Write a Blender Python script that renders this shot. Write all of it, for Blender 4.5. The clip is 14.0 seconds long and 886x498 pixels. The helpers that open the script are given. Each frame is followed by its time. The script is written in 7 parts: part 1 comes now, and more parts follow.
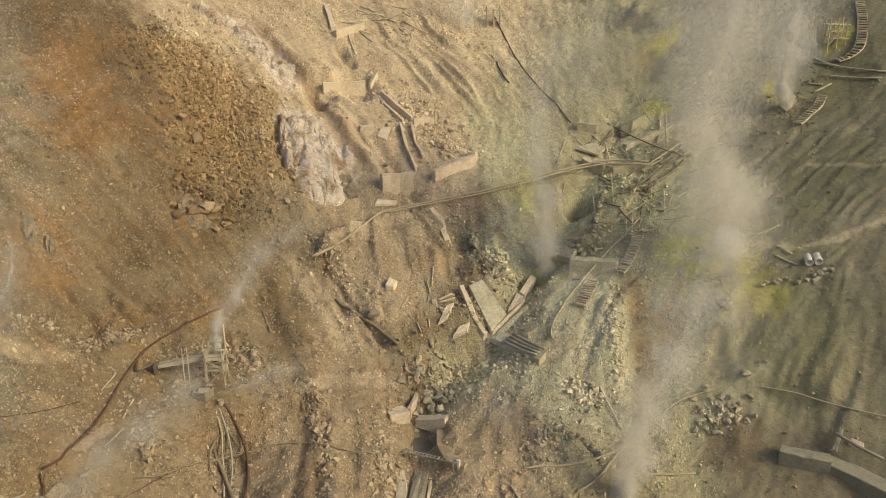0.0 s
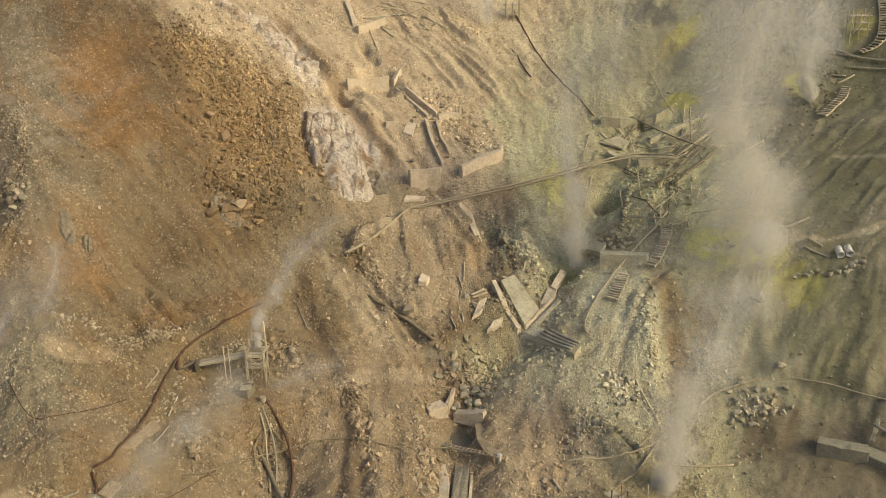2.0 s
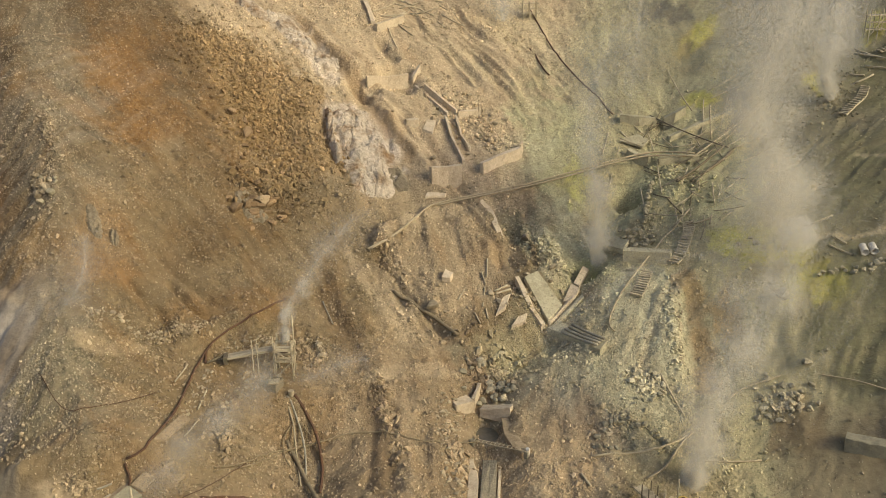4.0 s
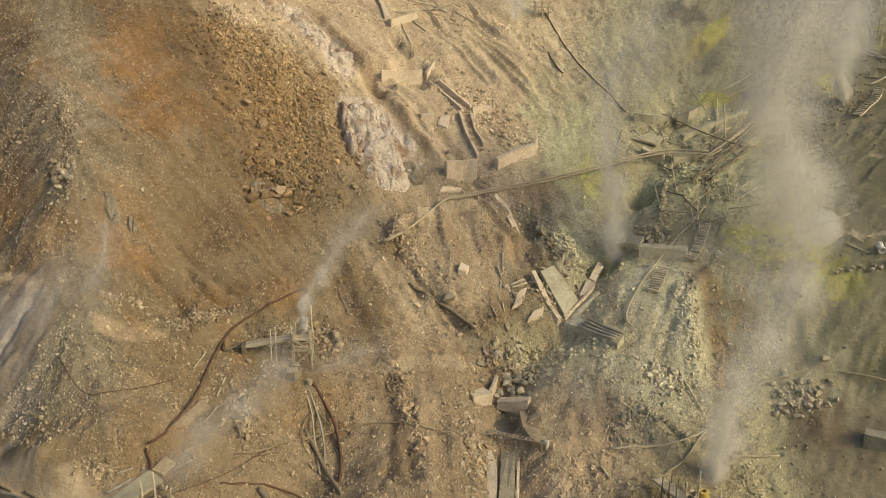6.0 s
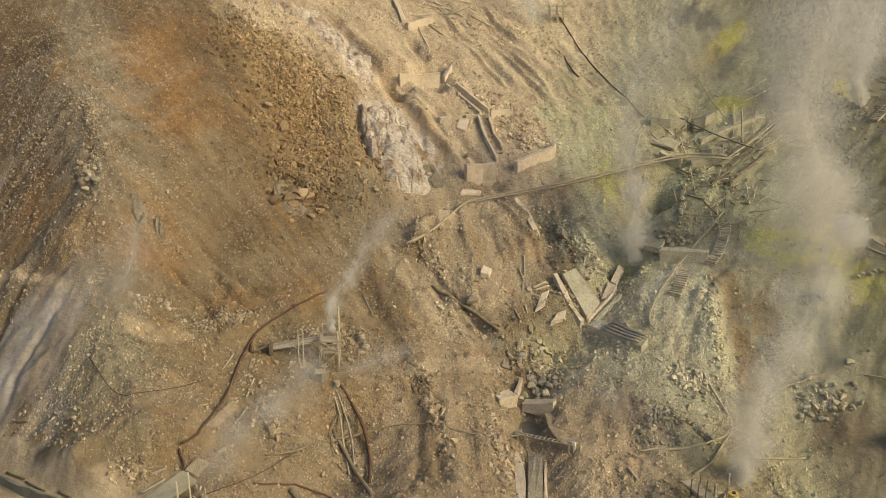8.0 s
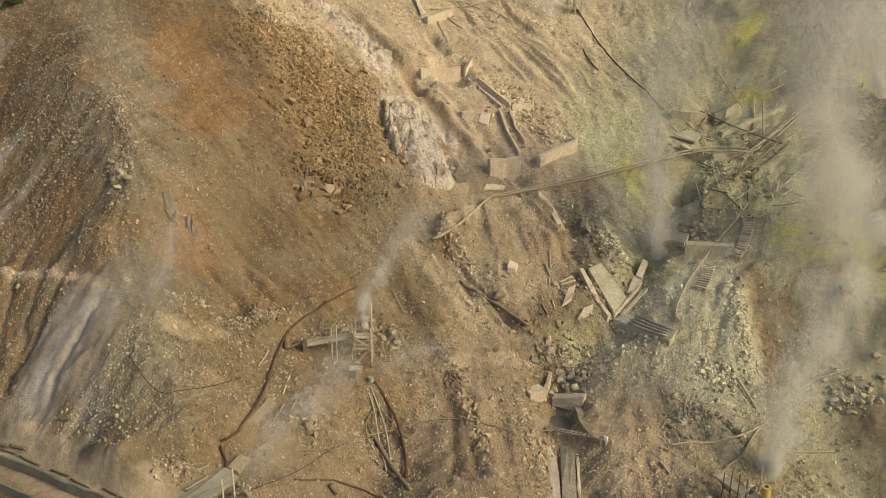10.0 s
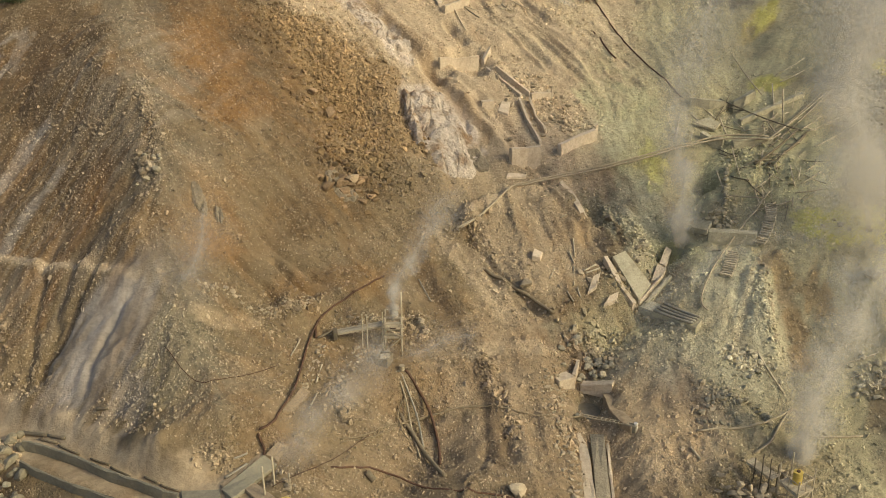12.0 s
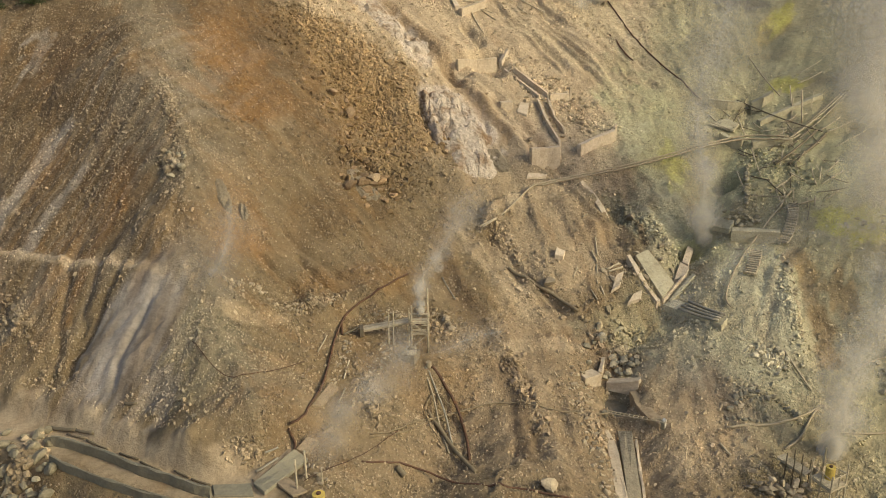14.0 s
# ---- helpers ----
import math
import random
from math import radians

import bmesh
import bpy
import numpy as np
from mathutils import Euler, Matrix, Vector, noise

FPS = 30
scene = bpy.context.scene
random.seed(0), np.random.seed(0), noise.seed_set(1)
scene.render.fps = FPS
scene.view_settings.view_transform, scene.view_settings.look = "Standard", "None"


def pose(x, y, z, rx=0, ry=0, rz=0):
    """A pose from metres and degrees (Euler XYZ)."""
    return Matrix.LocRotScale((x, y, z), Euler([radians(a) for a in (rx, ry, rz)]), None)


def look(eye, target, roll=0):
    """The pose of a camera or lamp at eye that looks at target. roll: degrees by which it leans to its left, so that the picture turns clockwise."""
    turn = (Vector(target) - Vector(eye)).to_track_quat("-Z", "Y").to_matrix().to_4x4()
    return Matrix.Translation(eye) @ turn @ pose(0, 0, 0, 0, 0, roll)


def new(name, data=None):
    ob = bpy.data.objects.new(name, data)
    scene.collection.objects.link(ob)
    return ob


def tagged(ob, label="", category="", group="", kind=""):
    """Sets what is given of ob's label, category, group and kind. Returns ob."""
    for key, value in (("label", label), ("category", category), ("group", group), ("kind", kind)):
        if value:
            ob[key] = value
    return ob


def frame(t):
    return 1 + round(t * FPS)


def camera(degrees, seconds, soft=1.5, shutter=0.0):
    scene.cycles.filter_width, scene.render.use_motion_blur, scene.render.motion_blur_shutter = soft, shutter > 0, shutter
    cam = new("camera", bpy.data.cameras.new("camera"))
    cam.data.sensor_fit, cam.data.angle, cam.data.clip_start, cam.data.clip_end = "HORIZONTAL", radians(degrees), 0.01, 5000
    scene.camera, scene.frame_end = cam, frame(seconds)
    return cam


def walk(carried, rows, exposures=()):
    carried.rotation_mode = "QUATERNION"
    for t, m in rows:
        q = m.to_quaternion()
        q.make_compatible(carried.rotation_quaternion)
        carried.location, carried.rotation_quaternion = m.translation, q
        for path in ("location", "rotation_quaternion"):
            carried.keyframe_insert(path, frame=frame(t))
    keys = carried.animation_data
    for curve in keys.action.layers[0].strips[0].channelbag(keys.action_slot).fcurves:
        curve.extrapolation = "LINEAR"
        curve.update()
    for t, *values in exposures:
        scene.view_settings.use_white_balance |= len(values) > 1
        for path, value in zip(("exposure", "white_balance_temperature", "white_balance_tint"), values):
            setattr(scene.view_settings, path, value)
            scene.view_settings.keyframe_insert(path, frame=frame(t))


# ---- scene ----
cam = camera(54.00, 14.0, soft=0.5)
PATH = [
    (0, pose(9.902, 1.458, 53.264, 70.028, 0.641, 0.039)),
    (0.5, pose(8.98, 1.297, 53.527, 69.85, 0.757, 0.027)),
    (1, pose(8.034, 1.17, 53.773, 69.634, 0.912, -0.017)),
    (1.5, pose(7.086, 1.044, 53.998, 69.467, 1.058, -0.065)),
    (2, pose(6.214, 0.916, 54.137, 69.421, 1.187, -0.071)),
    (2.5, pose(5.477, 0.791, 54.136, 69.403, 1.319, -0.023)),
    (3, pose(4.723, 0.677, 54.042, 69.477, 1.403, 0.002)),
    (5.5, pose(1.405, 0.192, 52.554, 69.705, 0.077, 0.006)),
    (6, pose(0.731, 0.094, 52.206, 69.882, 0.067, -0.005)),
    (6.5, pose(0, 0, 52, 70, -0, 0)),
    (7, pose(-0.744, -0.115, 51.949, 70.153, -0.089, -0.015)),
    (7.5, pose(-1.46, -0.235, 51.987, 70.167, -0.155, -0.028)),
    (8, pose(-2.178, -0.351, 52.223, 70.127, -0.138, -0.027)),
    (10.5, pose(-5.96, -0.934, 53.784, 69.04, 0.279, -0.002)),
    (11, pose(-6.681, -1.078, 53.919, 68.884, 0.4, -0.006)),
    (11.5, pose(-7.407, -1.175, 53.9, 68.702, 0.53, -0.005)),
    (12, pose(-8.13, -1.305, 53.704, 68.544, 0.523, -0.041)),
    (12.5, pose(-8.817, -1.398, 53.404, 68.417, 0.499, -0.06)),
    (13, pose(-9.445, -1.513, 53.017, 68.558, 0.567, -0.045)),
    (13.5, pose(-10.107, -1.64, 52.574, 68.945, 0.551, -0.009)),
    (14, pose(-10.8, -1.724, 52.19, 69.302, 0.551, 0.019)),
]
walk(cam, PATH)

# ---- world, sun ----
SUN_TO = Vector((0.78, -0.38, 0.50)).normalized()
world = bpy.data.worlds.new("sky")
scene.world = world
world.use_nodes = True
wn = world.node_tree.nodes
sky = wn.new("ShaderNodeTexSky")
sky.sky_type, sky.sun_disc = "NISHITA", False
sky.sun_elevation = math.asin(SUN_TO.z)
sky.sun_rotation = math.atan2(SUN_TO.x, SUN_TO.y)
sky.air_density, sky.dust_density = 1.0, 5.5
world.node_tree.links.new(sky.outputs[0], wn["Background"].inputs[0])
wn["Background"].inputs[1].default_value = 0.30
sun_data = bpy.data.lights.new("sun", "SUN")
sun_data.energy, sun_data.angle, sun_data.color = 2.3, radians(3.0), (1.0, 0.935, 0.53)
sun = new("sun", sun_data)
sun.matrix_world = look((0, 0, 200), Vector((0, 0, 200)) - SUN_TO)
scene.view_settings.exposure = -0.77


# ---- materials ----
def material(name, base, rough=0.9, metal=0.0, grain=0.3, scale=6.0, bump=0.3, stain=0.35, stain_scale=0.6,
             stain_colour=None, soil=False, island=0.0, each=0.0, pebble=0.0, detail=8, crisp=0.7):
    """A weathered surface: base colour broken by stains and grain, with fine relief."""
    m = bpy.data.materials.new(name)
    m.use_nodes = True
    t = m.node_tree
    n, l = t.nodes, t.links
    shader = n["Principled BSDF"]
    shader.inputs["Roughness"].default_value, shader.inputs["Metallic"].default_value = rough, metal
    shader.inputs["Specular IOR Level"].default_value = 0.25
    place = n.new("ShaderNodeNewGeometry")
    if soil:
        source = n.new("ShaderNodeAttribute")
        source.attribute_name = "soil"
        colour = source.outputs["Color"]
    else:
        source = n.new("ShaderNodeRGB")
        source.outputs[0].default_value = (*base, 1)
        colour = source.outputs[0]

    def noise_at(size, detail, rough_=0.6):
        q = n.new("ShaderNodeTexNoise")
        q.inputs["Scale"].default_value, q.inputs["Detail"].default_value, q.inputs["Roughness"].default_value = size, detail, rough_
        l.new(place.outputs["Position"], q.inputs["Vector"])
        return q

    def ramp(value, lo, hi, a, b):
        r = n.new("ShaderNodeMapRange")
        l.new(value, r.inputs["Value"])
        for k, v in zip(("From Min", "From Max", "To Min", "To Max"), (lo, hi, a, b)):
            r.inputs[k].default_value = v
        return r.outputs["Result"]

    def mixed(kind, fac, a, b):
        x = n.new("ShaderNodeMix")
        x.data_type, x.blend_type = "RGBA", kind
        if isinstance(fac, float):
            x.inputs["Factor"].default_value = fac
        else:
            l.new(fac, x.inputs["Factor"])
        for socket, value in ((x.inputs["A"], a), (x.inputs["B"], b)):
            if isinstance(value, tuple):
                socket.default_value = (*value, 1)
            else:
                l.new(value, socket)
        return x.outputs["Result"]

    def grey(value):
        c = n.new("ShaderNodeCombineColor")
        for k in range(3):
            l.new(value, c.inputs[k])
        return c.outputs[0]

    if stain:
        big = noise_at(stain_scale, 6, 0.65)
        tint = stain_colour or tuple(0.45 * c for c in base)
        colour = mixed("MIX", ramp(big.outputs["Fac"], 0.46, 0.68, 0.0, stain), colour, tint)
    fine = noise_at(scale, detail, crisp)
    colour = mixed("MULTIPLY", 1.0, colour, grey(ramp(fine.outputs["Fac"], 0.25, 0.75, 1 - grain, 1 + grain)))
    if pebble:
        cells = n.new("ShaderNodeTexVoronoi")
        cells.inputs["Scale"].default_value, cells.inputs["Randomness"].default_value = 3.2, 1.0
        l.new(place.outputs["Position"], cells.inputs["Vector"])
        apart = n.new("ShaderNodeSeparateColor")
        l.new(cells.outputs["Color"], apart.inputs[0])
        strewn = n.new("ShaderNodeMath")
        strewn.operation = "MULTIPLY"
        l.new(ramp(noise_at(0.2, 5, 0.7).outputs["Fac"], 0.44, 0.6, 0.12, 1.0), strewn.inputs[0])
        l.new(source.outputs["Alpha"], strewn.inputs[1])
        thick = strewn.outputs[0]
        colour = mixed("MULTIPLY", thick, colour, grey(ramp(apart.outputs[0], 0.0, 1.0, 1 - 1.3 * pebble, 1 + 1.7 * pebble)))
        tiny = n.new("ShaderNodeTexVoronoi")
        tiny.inputs["Scale"].default_value = 8.5
        l.new(place.outputs["Position"], tiny.inputs["Vector"])
        split = n.new("ShaderNodeSeparateColor")
        l.new(tiny.outputs["Color"], split.inputs[0])
        colour = mixed("MULTIPLY", thick, colour, grey(ramp(split.outputs[0], 0.0, 1.0, 1 - pebble, 1 + 1.3 * pebble)))
        # loose grit lies thick in some stretches and thin in others
        grit = n.new("ShaderNodeTexVoronoi")
        grit.inputs["Scale"].default_value, grit.inputs["Randomness"].default_value = 4.4, 1.0
        l.new(place.outputs["Position"], grit.inputs["Vector"])
        amount = n.new("ShaderNodeMath")
        amount.operation = "MULTIPLY"
        l.new(ramp(grit.outputs["Distance"], 0.1, 0.5, 1.0, 0.0), amount.inputs[0])
        l.new(thick, amount.inputs[1])
    if island:
        colour = mixed("MULTIPLY", 1.0, colour, grey(ramp(place.outputs["Random Per Island"], 0, 1, 1 - island, 1 + island)))
    if each:
        info = n.new("ShaderNodeObjectInfo")
        colour = mixed("MULTIPLY", 1.0, colour, grey(ramp(info.outputs["Random"], 0, 1, 1 - each, 1 + each)))
    l.new(colour, shader.inputs["Base Color"])
    if bump:
        b = n.new("ShaderNodeBump")
        b.inputs["Strength"].default_value, b.inputs["Distance"].default_value = bump, 1.2 / scale
        l.new(fine.outputs["Fac"], b.inputs["Height"])
        if pebble:
            l.new(ramp(source.outputs["Alpha"], 0.0, 1.0, 0.4 * bump, bump), b.inputs["Strength"])
        last = b.outputs[0]
        if pebble:
            g = n.new("ShaderNodeBump")
            g.inputs["Strength"].default_value, g.inputs["Distance"].default_value = 0.8, 0.15
            l.new(amount.outputs[0], g.inputs["Height"])
            l.new(last, g.inputs["Normal"])
            last = g.outputs[0]
        l.new(last, shader.inputs["Normal"])
    return m


M_GROUND = material("scree_soil", (0.3, 0.2, 0.12), soil=True, grain=0.22, scale=1.9, bump=0.6, detail=6, crisp=0.62, pebble=0.13, stain=0.26, stain_scale=0.22, stain_colour=(0.20, 0.145, 0.09))
M_ROCK = material("loose_rock", (0.3, 0.2, 0.12), soil=True, grain=0.3, scale=4.0, bump=0.5, stain=0.2, stain_colour=(0.2, 0.165, 0.12), island=0.22)


# ---- noise on arrays ----
def lattice(i, j, seed):
    v = np.sin(i * 127.1 + j * 311.7 + seed * 74.7) * 43758.5453
    return v - np.floor(v)


def value_noise(x, y, seed=0):
    i, j = np.floor(x), np.floor(y)
    u, v = x - i, y - j
    u, v = u * u * u * (u * (u * 6 - 15) + 10), v * v * v * (v * (v * 6 - 15) + 10)
    a, b, c, d = lattice(i, j, seed), lattice(i + 1, j, seed), lattice(i, j + 1, seed), lattice(i + 1, j + 1, seed)
    return (a + (b - a) * u) * (1 - v) + (c + (d - c) * u) * v


def fbm(x, y, octaves=4, seed=0):
    """Layered noise, about -0.5 to 0.5."""
    total, amp, norm = 0, 1.0, 0.0
    for k in range(octaves):
        total, norm = total + amp * (value_noise(x, y, seed + 9 * k) - 0.5), norm + amp
        x, y, amp = 1.63 * x + 1.17 * y + 5.2, 1.63 * y - 1.17 * x + 1.3, amp * 0.52
    return total / norm


def blob(x, y, cx, cy, rx, ry, turn=0.0, ragged=0.55, seed=1, size=5.0, rim=0.45):
    """How much of a patch lies at (x, y): 1 inside an ellipse with a ragged rim, 0 outside."""
    c, s = math.cos(radians(turn)), math.sin(radians(turn))
    u, v = ((x - cx) * c + (y - cy) * s) / rx, ((y - cy) * c - (x - cx) * s) / ry
    r = np.hypot(u, v) + ragged * 1.6 * fbm(x / size, y / size, 4, seed)
    return np.clip((0.9 + rim / 2 - r) / rim, 0, 1)


def streaks(x, y, turn, across, along, seed):
    """Ribs and runnels that run down a slope in the direction turn (degrees from +x)."""
    c, s = math.cos(radians(turn)), math.sin(radians(turn))
    u, v = (x * c + y * s), (y * c - x * s)
    w = v + 2.2 * fbm(x / 9, y / 9, 2, seed + 3)
    return 1 - np.abs(2 * value_noise(u / along, w / across, seed) - 1) * 2


# mineral colours; CREAM also carries the glare high on the slope
TAN, PINK, RUST, BROWN = (0.186, 0.138, 0.074), (0.445, 0.35, 0.22), (0.242, 0.130, 0.044), (0.140, 0.090, 0.044)
GREY, GREEN, SULPHUR, CLAY = (0.335, 0.298, 0.172), (0.355, 0.338, 0.196), (0.46, 0.42, 0.075), (0.295, 0.262, 0.212)
ASH, UMBER, PALE, SAND = (0.160, 0.130, 0.082), (0.122, 0.080, 0.037), (0.42, 0.395, 0.265), (0.37, 0.285, 0.175)
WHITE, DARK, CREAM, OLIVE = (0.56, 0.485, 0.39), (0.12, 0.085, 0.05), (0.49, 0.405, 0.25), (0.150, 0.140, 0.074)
OCHRE, SLATE = (0.252, 0.168, 0.077), (0.165, 0.146, 0.09)

# patches of ground: colour, centre, radii, turn, strength
PATCHES = []


def patch(colour, cx, cy, rx, ry, turn=0, strength=1.0):
    PATCHES.append((colour, cx, cy, rx, ry, turn, strength))


# long strips of ground: colour, line, half width, strength
BANDS = []


def band(colour, line, half, strength=1.0):
    BANDS.append((colour, line, half, strength))
patch((0.285, 0.212, 0.128), 5, 75, 17, 15, 0, 0.6)
patch((0.32, 0.285, 0.18), 22, 85, 12, 15, 0, 0.6)
patch((0.26, 0.196, 0.12), -16, 68, 12, 9, 0, 0.4)
patch((0.15, 0.122, 0.076), 43, 70, 11, 8, 0, 0.7)
patch(UMBER, -64, 119, 14, 9, 70, 0.55)
patch(UMBER, -33, 118, 27, 13, -58, 0.75)
patch(UMBER, -52, 104, 26, 12, 62, 0.45)
patch(UMBER, -44, 128, 16, 9, -60, 0.6)
patch(ASH, -44.7, 114.3, 18.8, 4.8, -66, 0.6)
patch(RUST, -39.5, 115.5, 13.0, 5.5, -57, 0.62)
patch(RUST, -40.6, 123.0, 9.8, 4.4, -68, 0.3)
patch(TAN, -30.2, 102.4, 7.4, 7.2, -18, 0.6)
patch(RUST, -33.6, 89.9, 4.5, 3.4, -85, 0.32)
patch(RUST, -19.0, 89.7, 8.6, 2.2, 33, 0.35)
patch(OCHRE, -22.0, 124.0, 17.0, 8.5, -54, 0.75)
patch(PINK, -14.0, 141.7, 11.8, 8.8, -22, 0.7)
patch(PINK, 2.2, 134.8, 15.1, 10.0, -63, 0.9)
patch(PINK, 15.8, 149.4, 11.3, 9.3, -69, 0.35)
patch(WHITE, -7.2, 122.1, 6.2, 3.9, -74, 0.9)
patch(WHITE, -16.1, 137.6, 4.2, 0.7, -45, 0.5)
patch(RUST, -10.9, 123.1, 6.4, 1.6, -83, 0.45)
# pale ground high on the slope, with the sun's glare put into its colour
patch(CREAM, 17.2, 159.4, 12.8, 7.3, -75, 0.7)
patch(GREEN, 19.1, 126.3, 17.8, 5.9, -87, 0.85)
patch(GREEN, 39.5, 148.7, 19.0, 13.1, 6, 0.35)
patch(SLATE, 40, 150, 14, 9, 20, 0.5)
patch((0.075, 0.072, 0.06), 43.5, 163, 6, 4, -20, 0.8)
patch((0.25, 0.19, 0.06), 47, 154, 6, 3, 45, 0.5)
patch(GREEN, 37.6, 115.5, 8.8, 10.8, 9, 0.8)
patch(PALE, 26.6, 92.3, 7.7, 5.3, -80, 0.8)
patch(GREEN, 19.8, 103.5, 7.1, 2.8, -67, 0.8)
patch(PALE, 26.1, 82.8, 6.2, 5.8, -89, 0.45)
patch(OLIVE, 48.0, 86.9, 6.5, 8.6, -18, 0.9)
patch(OLIVE, 59.8, 109.5, 7.4, 10.3, -64, 0.9)
patch(OLIVE, 68.8, 131.3, 5.9, 10.7, -35, 0.8)
patch(OLIVE, 50.5, 98.4, 6.3, 10.5, 157, 0.7)
patch(SULPHUR, 41.2, 99.2, 5.6, 3.8, -30, 0.85)
patch(SULPHUR, 45.1, 91.0, 4.1, 3.0, -9, 0.45)
patch(SULPHUR, 48.5, 155.4, 4.5, 2.2, 50, 0.5)
patch(SULPHUR, 21.4, 118.0, 5.5, 1.8, -95, 0.5)
patch(SULPHUR, 20.4, 102.7, 1.5, 2.0, -26, 0.8)
patch(SULPHUR, 43.3, 135.5, 2.6, 2.2, -22, 0.6)
patch(SULPHUR, 59.7, 133.4, 3.5, 1.9, -80, 0.6)
patch(SULPHUR, 71.8, 142.2, 2.5, 4.0, -35, 0.4)
patch(RUST, 34.4, 90.1, 4.7, 1.8, -90, 0.45)
patch(RUST, 16.6, 110.1, 3.3, 1.5, -80, 0.38)
patch(BROWN, 7.7, 106.9, 5.8, 4.2, -61, 0.15)
patch(BROWN, -9.5, 91.6, 6.9, 1.7, -66, 0.4)
patch(ASH, -3.0, 96.9, 7.5, 4.5, -65, 0.3)
patch(RUST, 1.7, 85.9, 2.5, 2.3, -6, 0.38)
patch(RUST, 15.2, 75.0, 4.1, 2.8, -86, 0.45)
patch(PINK, 16.2, 82.2, 3.7, 2.9, 10, 0.4)
patch(TAN, -17.7, 68.3, 3.9, 2.8, 28, 0.5)
patch(GREY, 8.5, 88.5, 5.7, 1.7, 4, 0.6)
patch(BROWN, 44.4, 70.4, 5.3, 1.7, -11, 0.15)
patch(BROWN, 38.3, 76.2, 3.1, 4.3, -17, 0.4)
patch((0.26, 0.205, 0.142), -40.5, 75, 9, 6, 66, 0.75)
patch(CLAY, -42.3, 76.6, 6.1, 3.1, -108, 0.8)
patch(CLAY, -59.1, 101.3, 3.6, 0.9, -112, 0.7)
patch(CLAY, -66.9, 118.9, 4.0, 1.6, -82, 0.6)
patch(CLAY, -37.6, 69.2, 4.3, 2.1, -62, 0.5)
patch(BROWN, -47.2, 92.8, 7.2, 3.5, -85, 0.55)
patch(RUST, -56.8, 89.4, 3.5, 1.1, -26, 0.38)
patch(BROWN, -61.9, 115.7, 8.8, 3.3, -77, 0.5)
patch(RUST, -52.3, 85.5, 7.5, 2.4, -95, 0.38)
patch(ASH, -31.8, 72.7, 9.8, 3.0, -70, 0.7)
patch(ASH, -48.9, 102.4, 14.1, 2.5, -57, 0.5)
patch(RUST, -30.2, 65.8, 2.8, 1.2, -75, 0.45)
patch(TAN, -37.2, 63.4, 6.7, 1.3, -30, 0.8)
patch(RUST, -33.3, 86.2, 3.3, 2.1, 37, 0.45)
patch(ASH, -54.5, 80.8, 2.9, 3.3, -16, 0.5)
patch(RUST, -58.4, 100.3, 3.5, 1.9, -107, 0.30)
band((0.205, 0.172, 0.112), [(-56, 132), (-51, 120), (-46.5, 112.4), (-42.3, 98), (-38.5, 91)], 3.4, 0.55)
band((0.2, 0.168, 0.11), [(-37.5, 83), (-33, 73.5), (-29.5, 66)], 2.6, 0.45)
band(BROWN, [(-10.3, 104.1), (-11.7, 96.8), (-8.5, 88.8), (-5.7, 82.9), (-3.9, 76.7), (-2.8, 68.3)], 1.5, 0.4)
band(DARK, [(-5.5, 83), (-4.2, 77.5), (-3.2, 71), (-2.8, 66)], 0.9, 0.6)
band(PINK, [(-9, 101), (-6, 96), (-3.2, 92), (-1, 89)], 1.2, 0.55)
band(RUST, [(-20.7, 147), (-12.6, 136.8), (-6, 127.9), (-1.9, 121.9)], 1.3, 0.35)
band(WHITE, [(-22, 144), (-18.5, 140), (-14, 134.5)], 2.0, 0.6)
band(WHITE, [(-11.5, 127), (-8.5, 121.5), (-6.5, 116)], 2.6, 0.75)
band(CLAY, [(-58, 104), (-61, 98), (-63.5, 93)], 1.3, 0.75)
band(CLAY, [(-53.5, 97.5), (-56, 93), (-57.5, 89)], 0.8, 0.6)
band(RUST, [(-47, 92), (-49, 86), (-50, 79)], 0.8, 0.55)
band((0.40, 0.345, 0.275), [(-40.6, 78.6), (-42.6, 76.6), (-43.9, 73.2), (-44.4, 70.8)], 0.8, 0.6)
band(BROWN, [(-38.5, 78.5), (-40, 74), (-41, 70)], 0.7, 0.5)
band(PINK, [(-37.3, 80.1), (-34.2, 76.4), (-31.1, 76.6), (-27.6, 78.4)], 0.6, 0.35)
band(PINK, [(-66, 91.4), (-60, 89.0), (-53.3, 86.5), (-45.8, 83.2), (-39.5, 80.2)], 0.55, 0.8)
band(PINK, [(-56, 72), (-50.2, 69.2), (-46.3, 67.6), (-39.8, 64.4), (-33.1, 60.3), (-27, 59)], 2.0, 0.8)
band(PINK, [(-6, 104), (-1, 110), (5, 112.5), (9, 114)], 1.3, 0.7)
band(CREAM, [(24, 84), (26.5, 90), (29, 95.5), (33, 99.5)], 0.5, 0.4)
band(RUST, [(31.5, 96), (31.5, 89), (31, 83)], 1.2, 0.5)
band(CREAM, [(30, 96), (29.2, 90), (28.6, 85)], 0.35, 0.35)
band(GREEN, [(40, 131), (36, 126), (30, 117), (24, 107), (19, 99)], 2.4, 0.5)
band(CREAM, [(3, 148), (12, 141), (18, 133)], 2.5, 0.45)
band(CREAM, [(46, 99.5), (50, 96.5), (55, 96), (62, 97.5), (70, 99)], 0.6, 0.6)
band(CREAM, [(58, 113), (64, 108), (72, 104)], 0.5, 0.4)
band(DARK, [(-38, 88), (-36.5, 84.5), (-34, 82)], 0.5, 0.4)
patch(PALE, 25, 92, 8, 5, 70, 0.55)
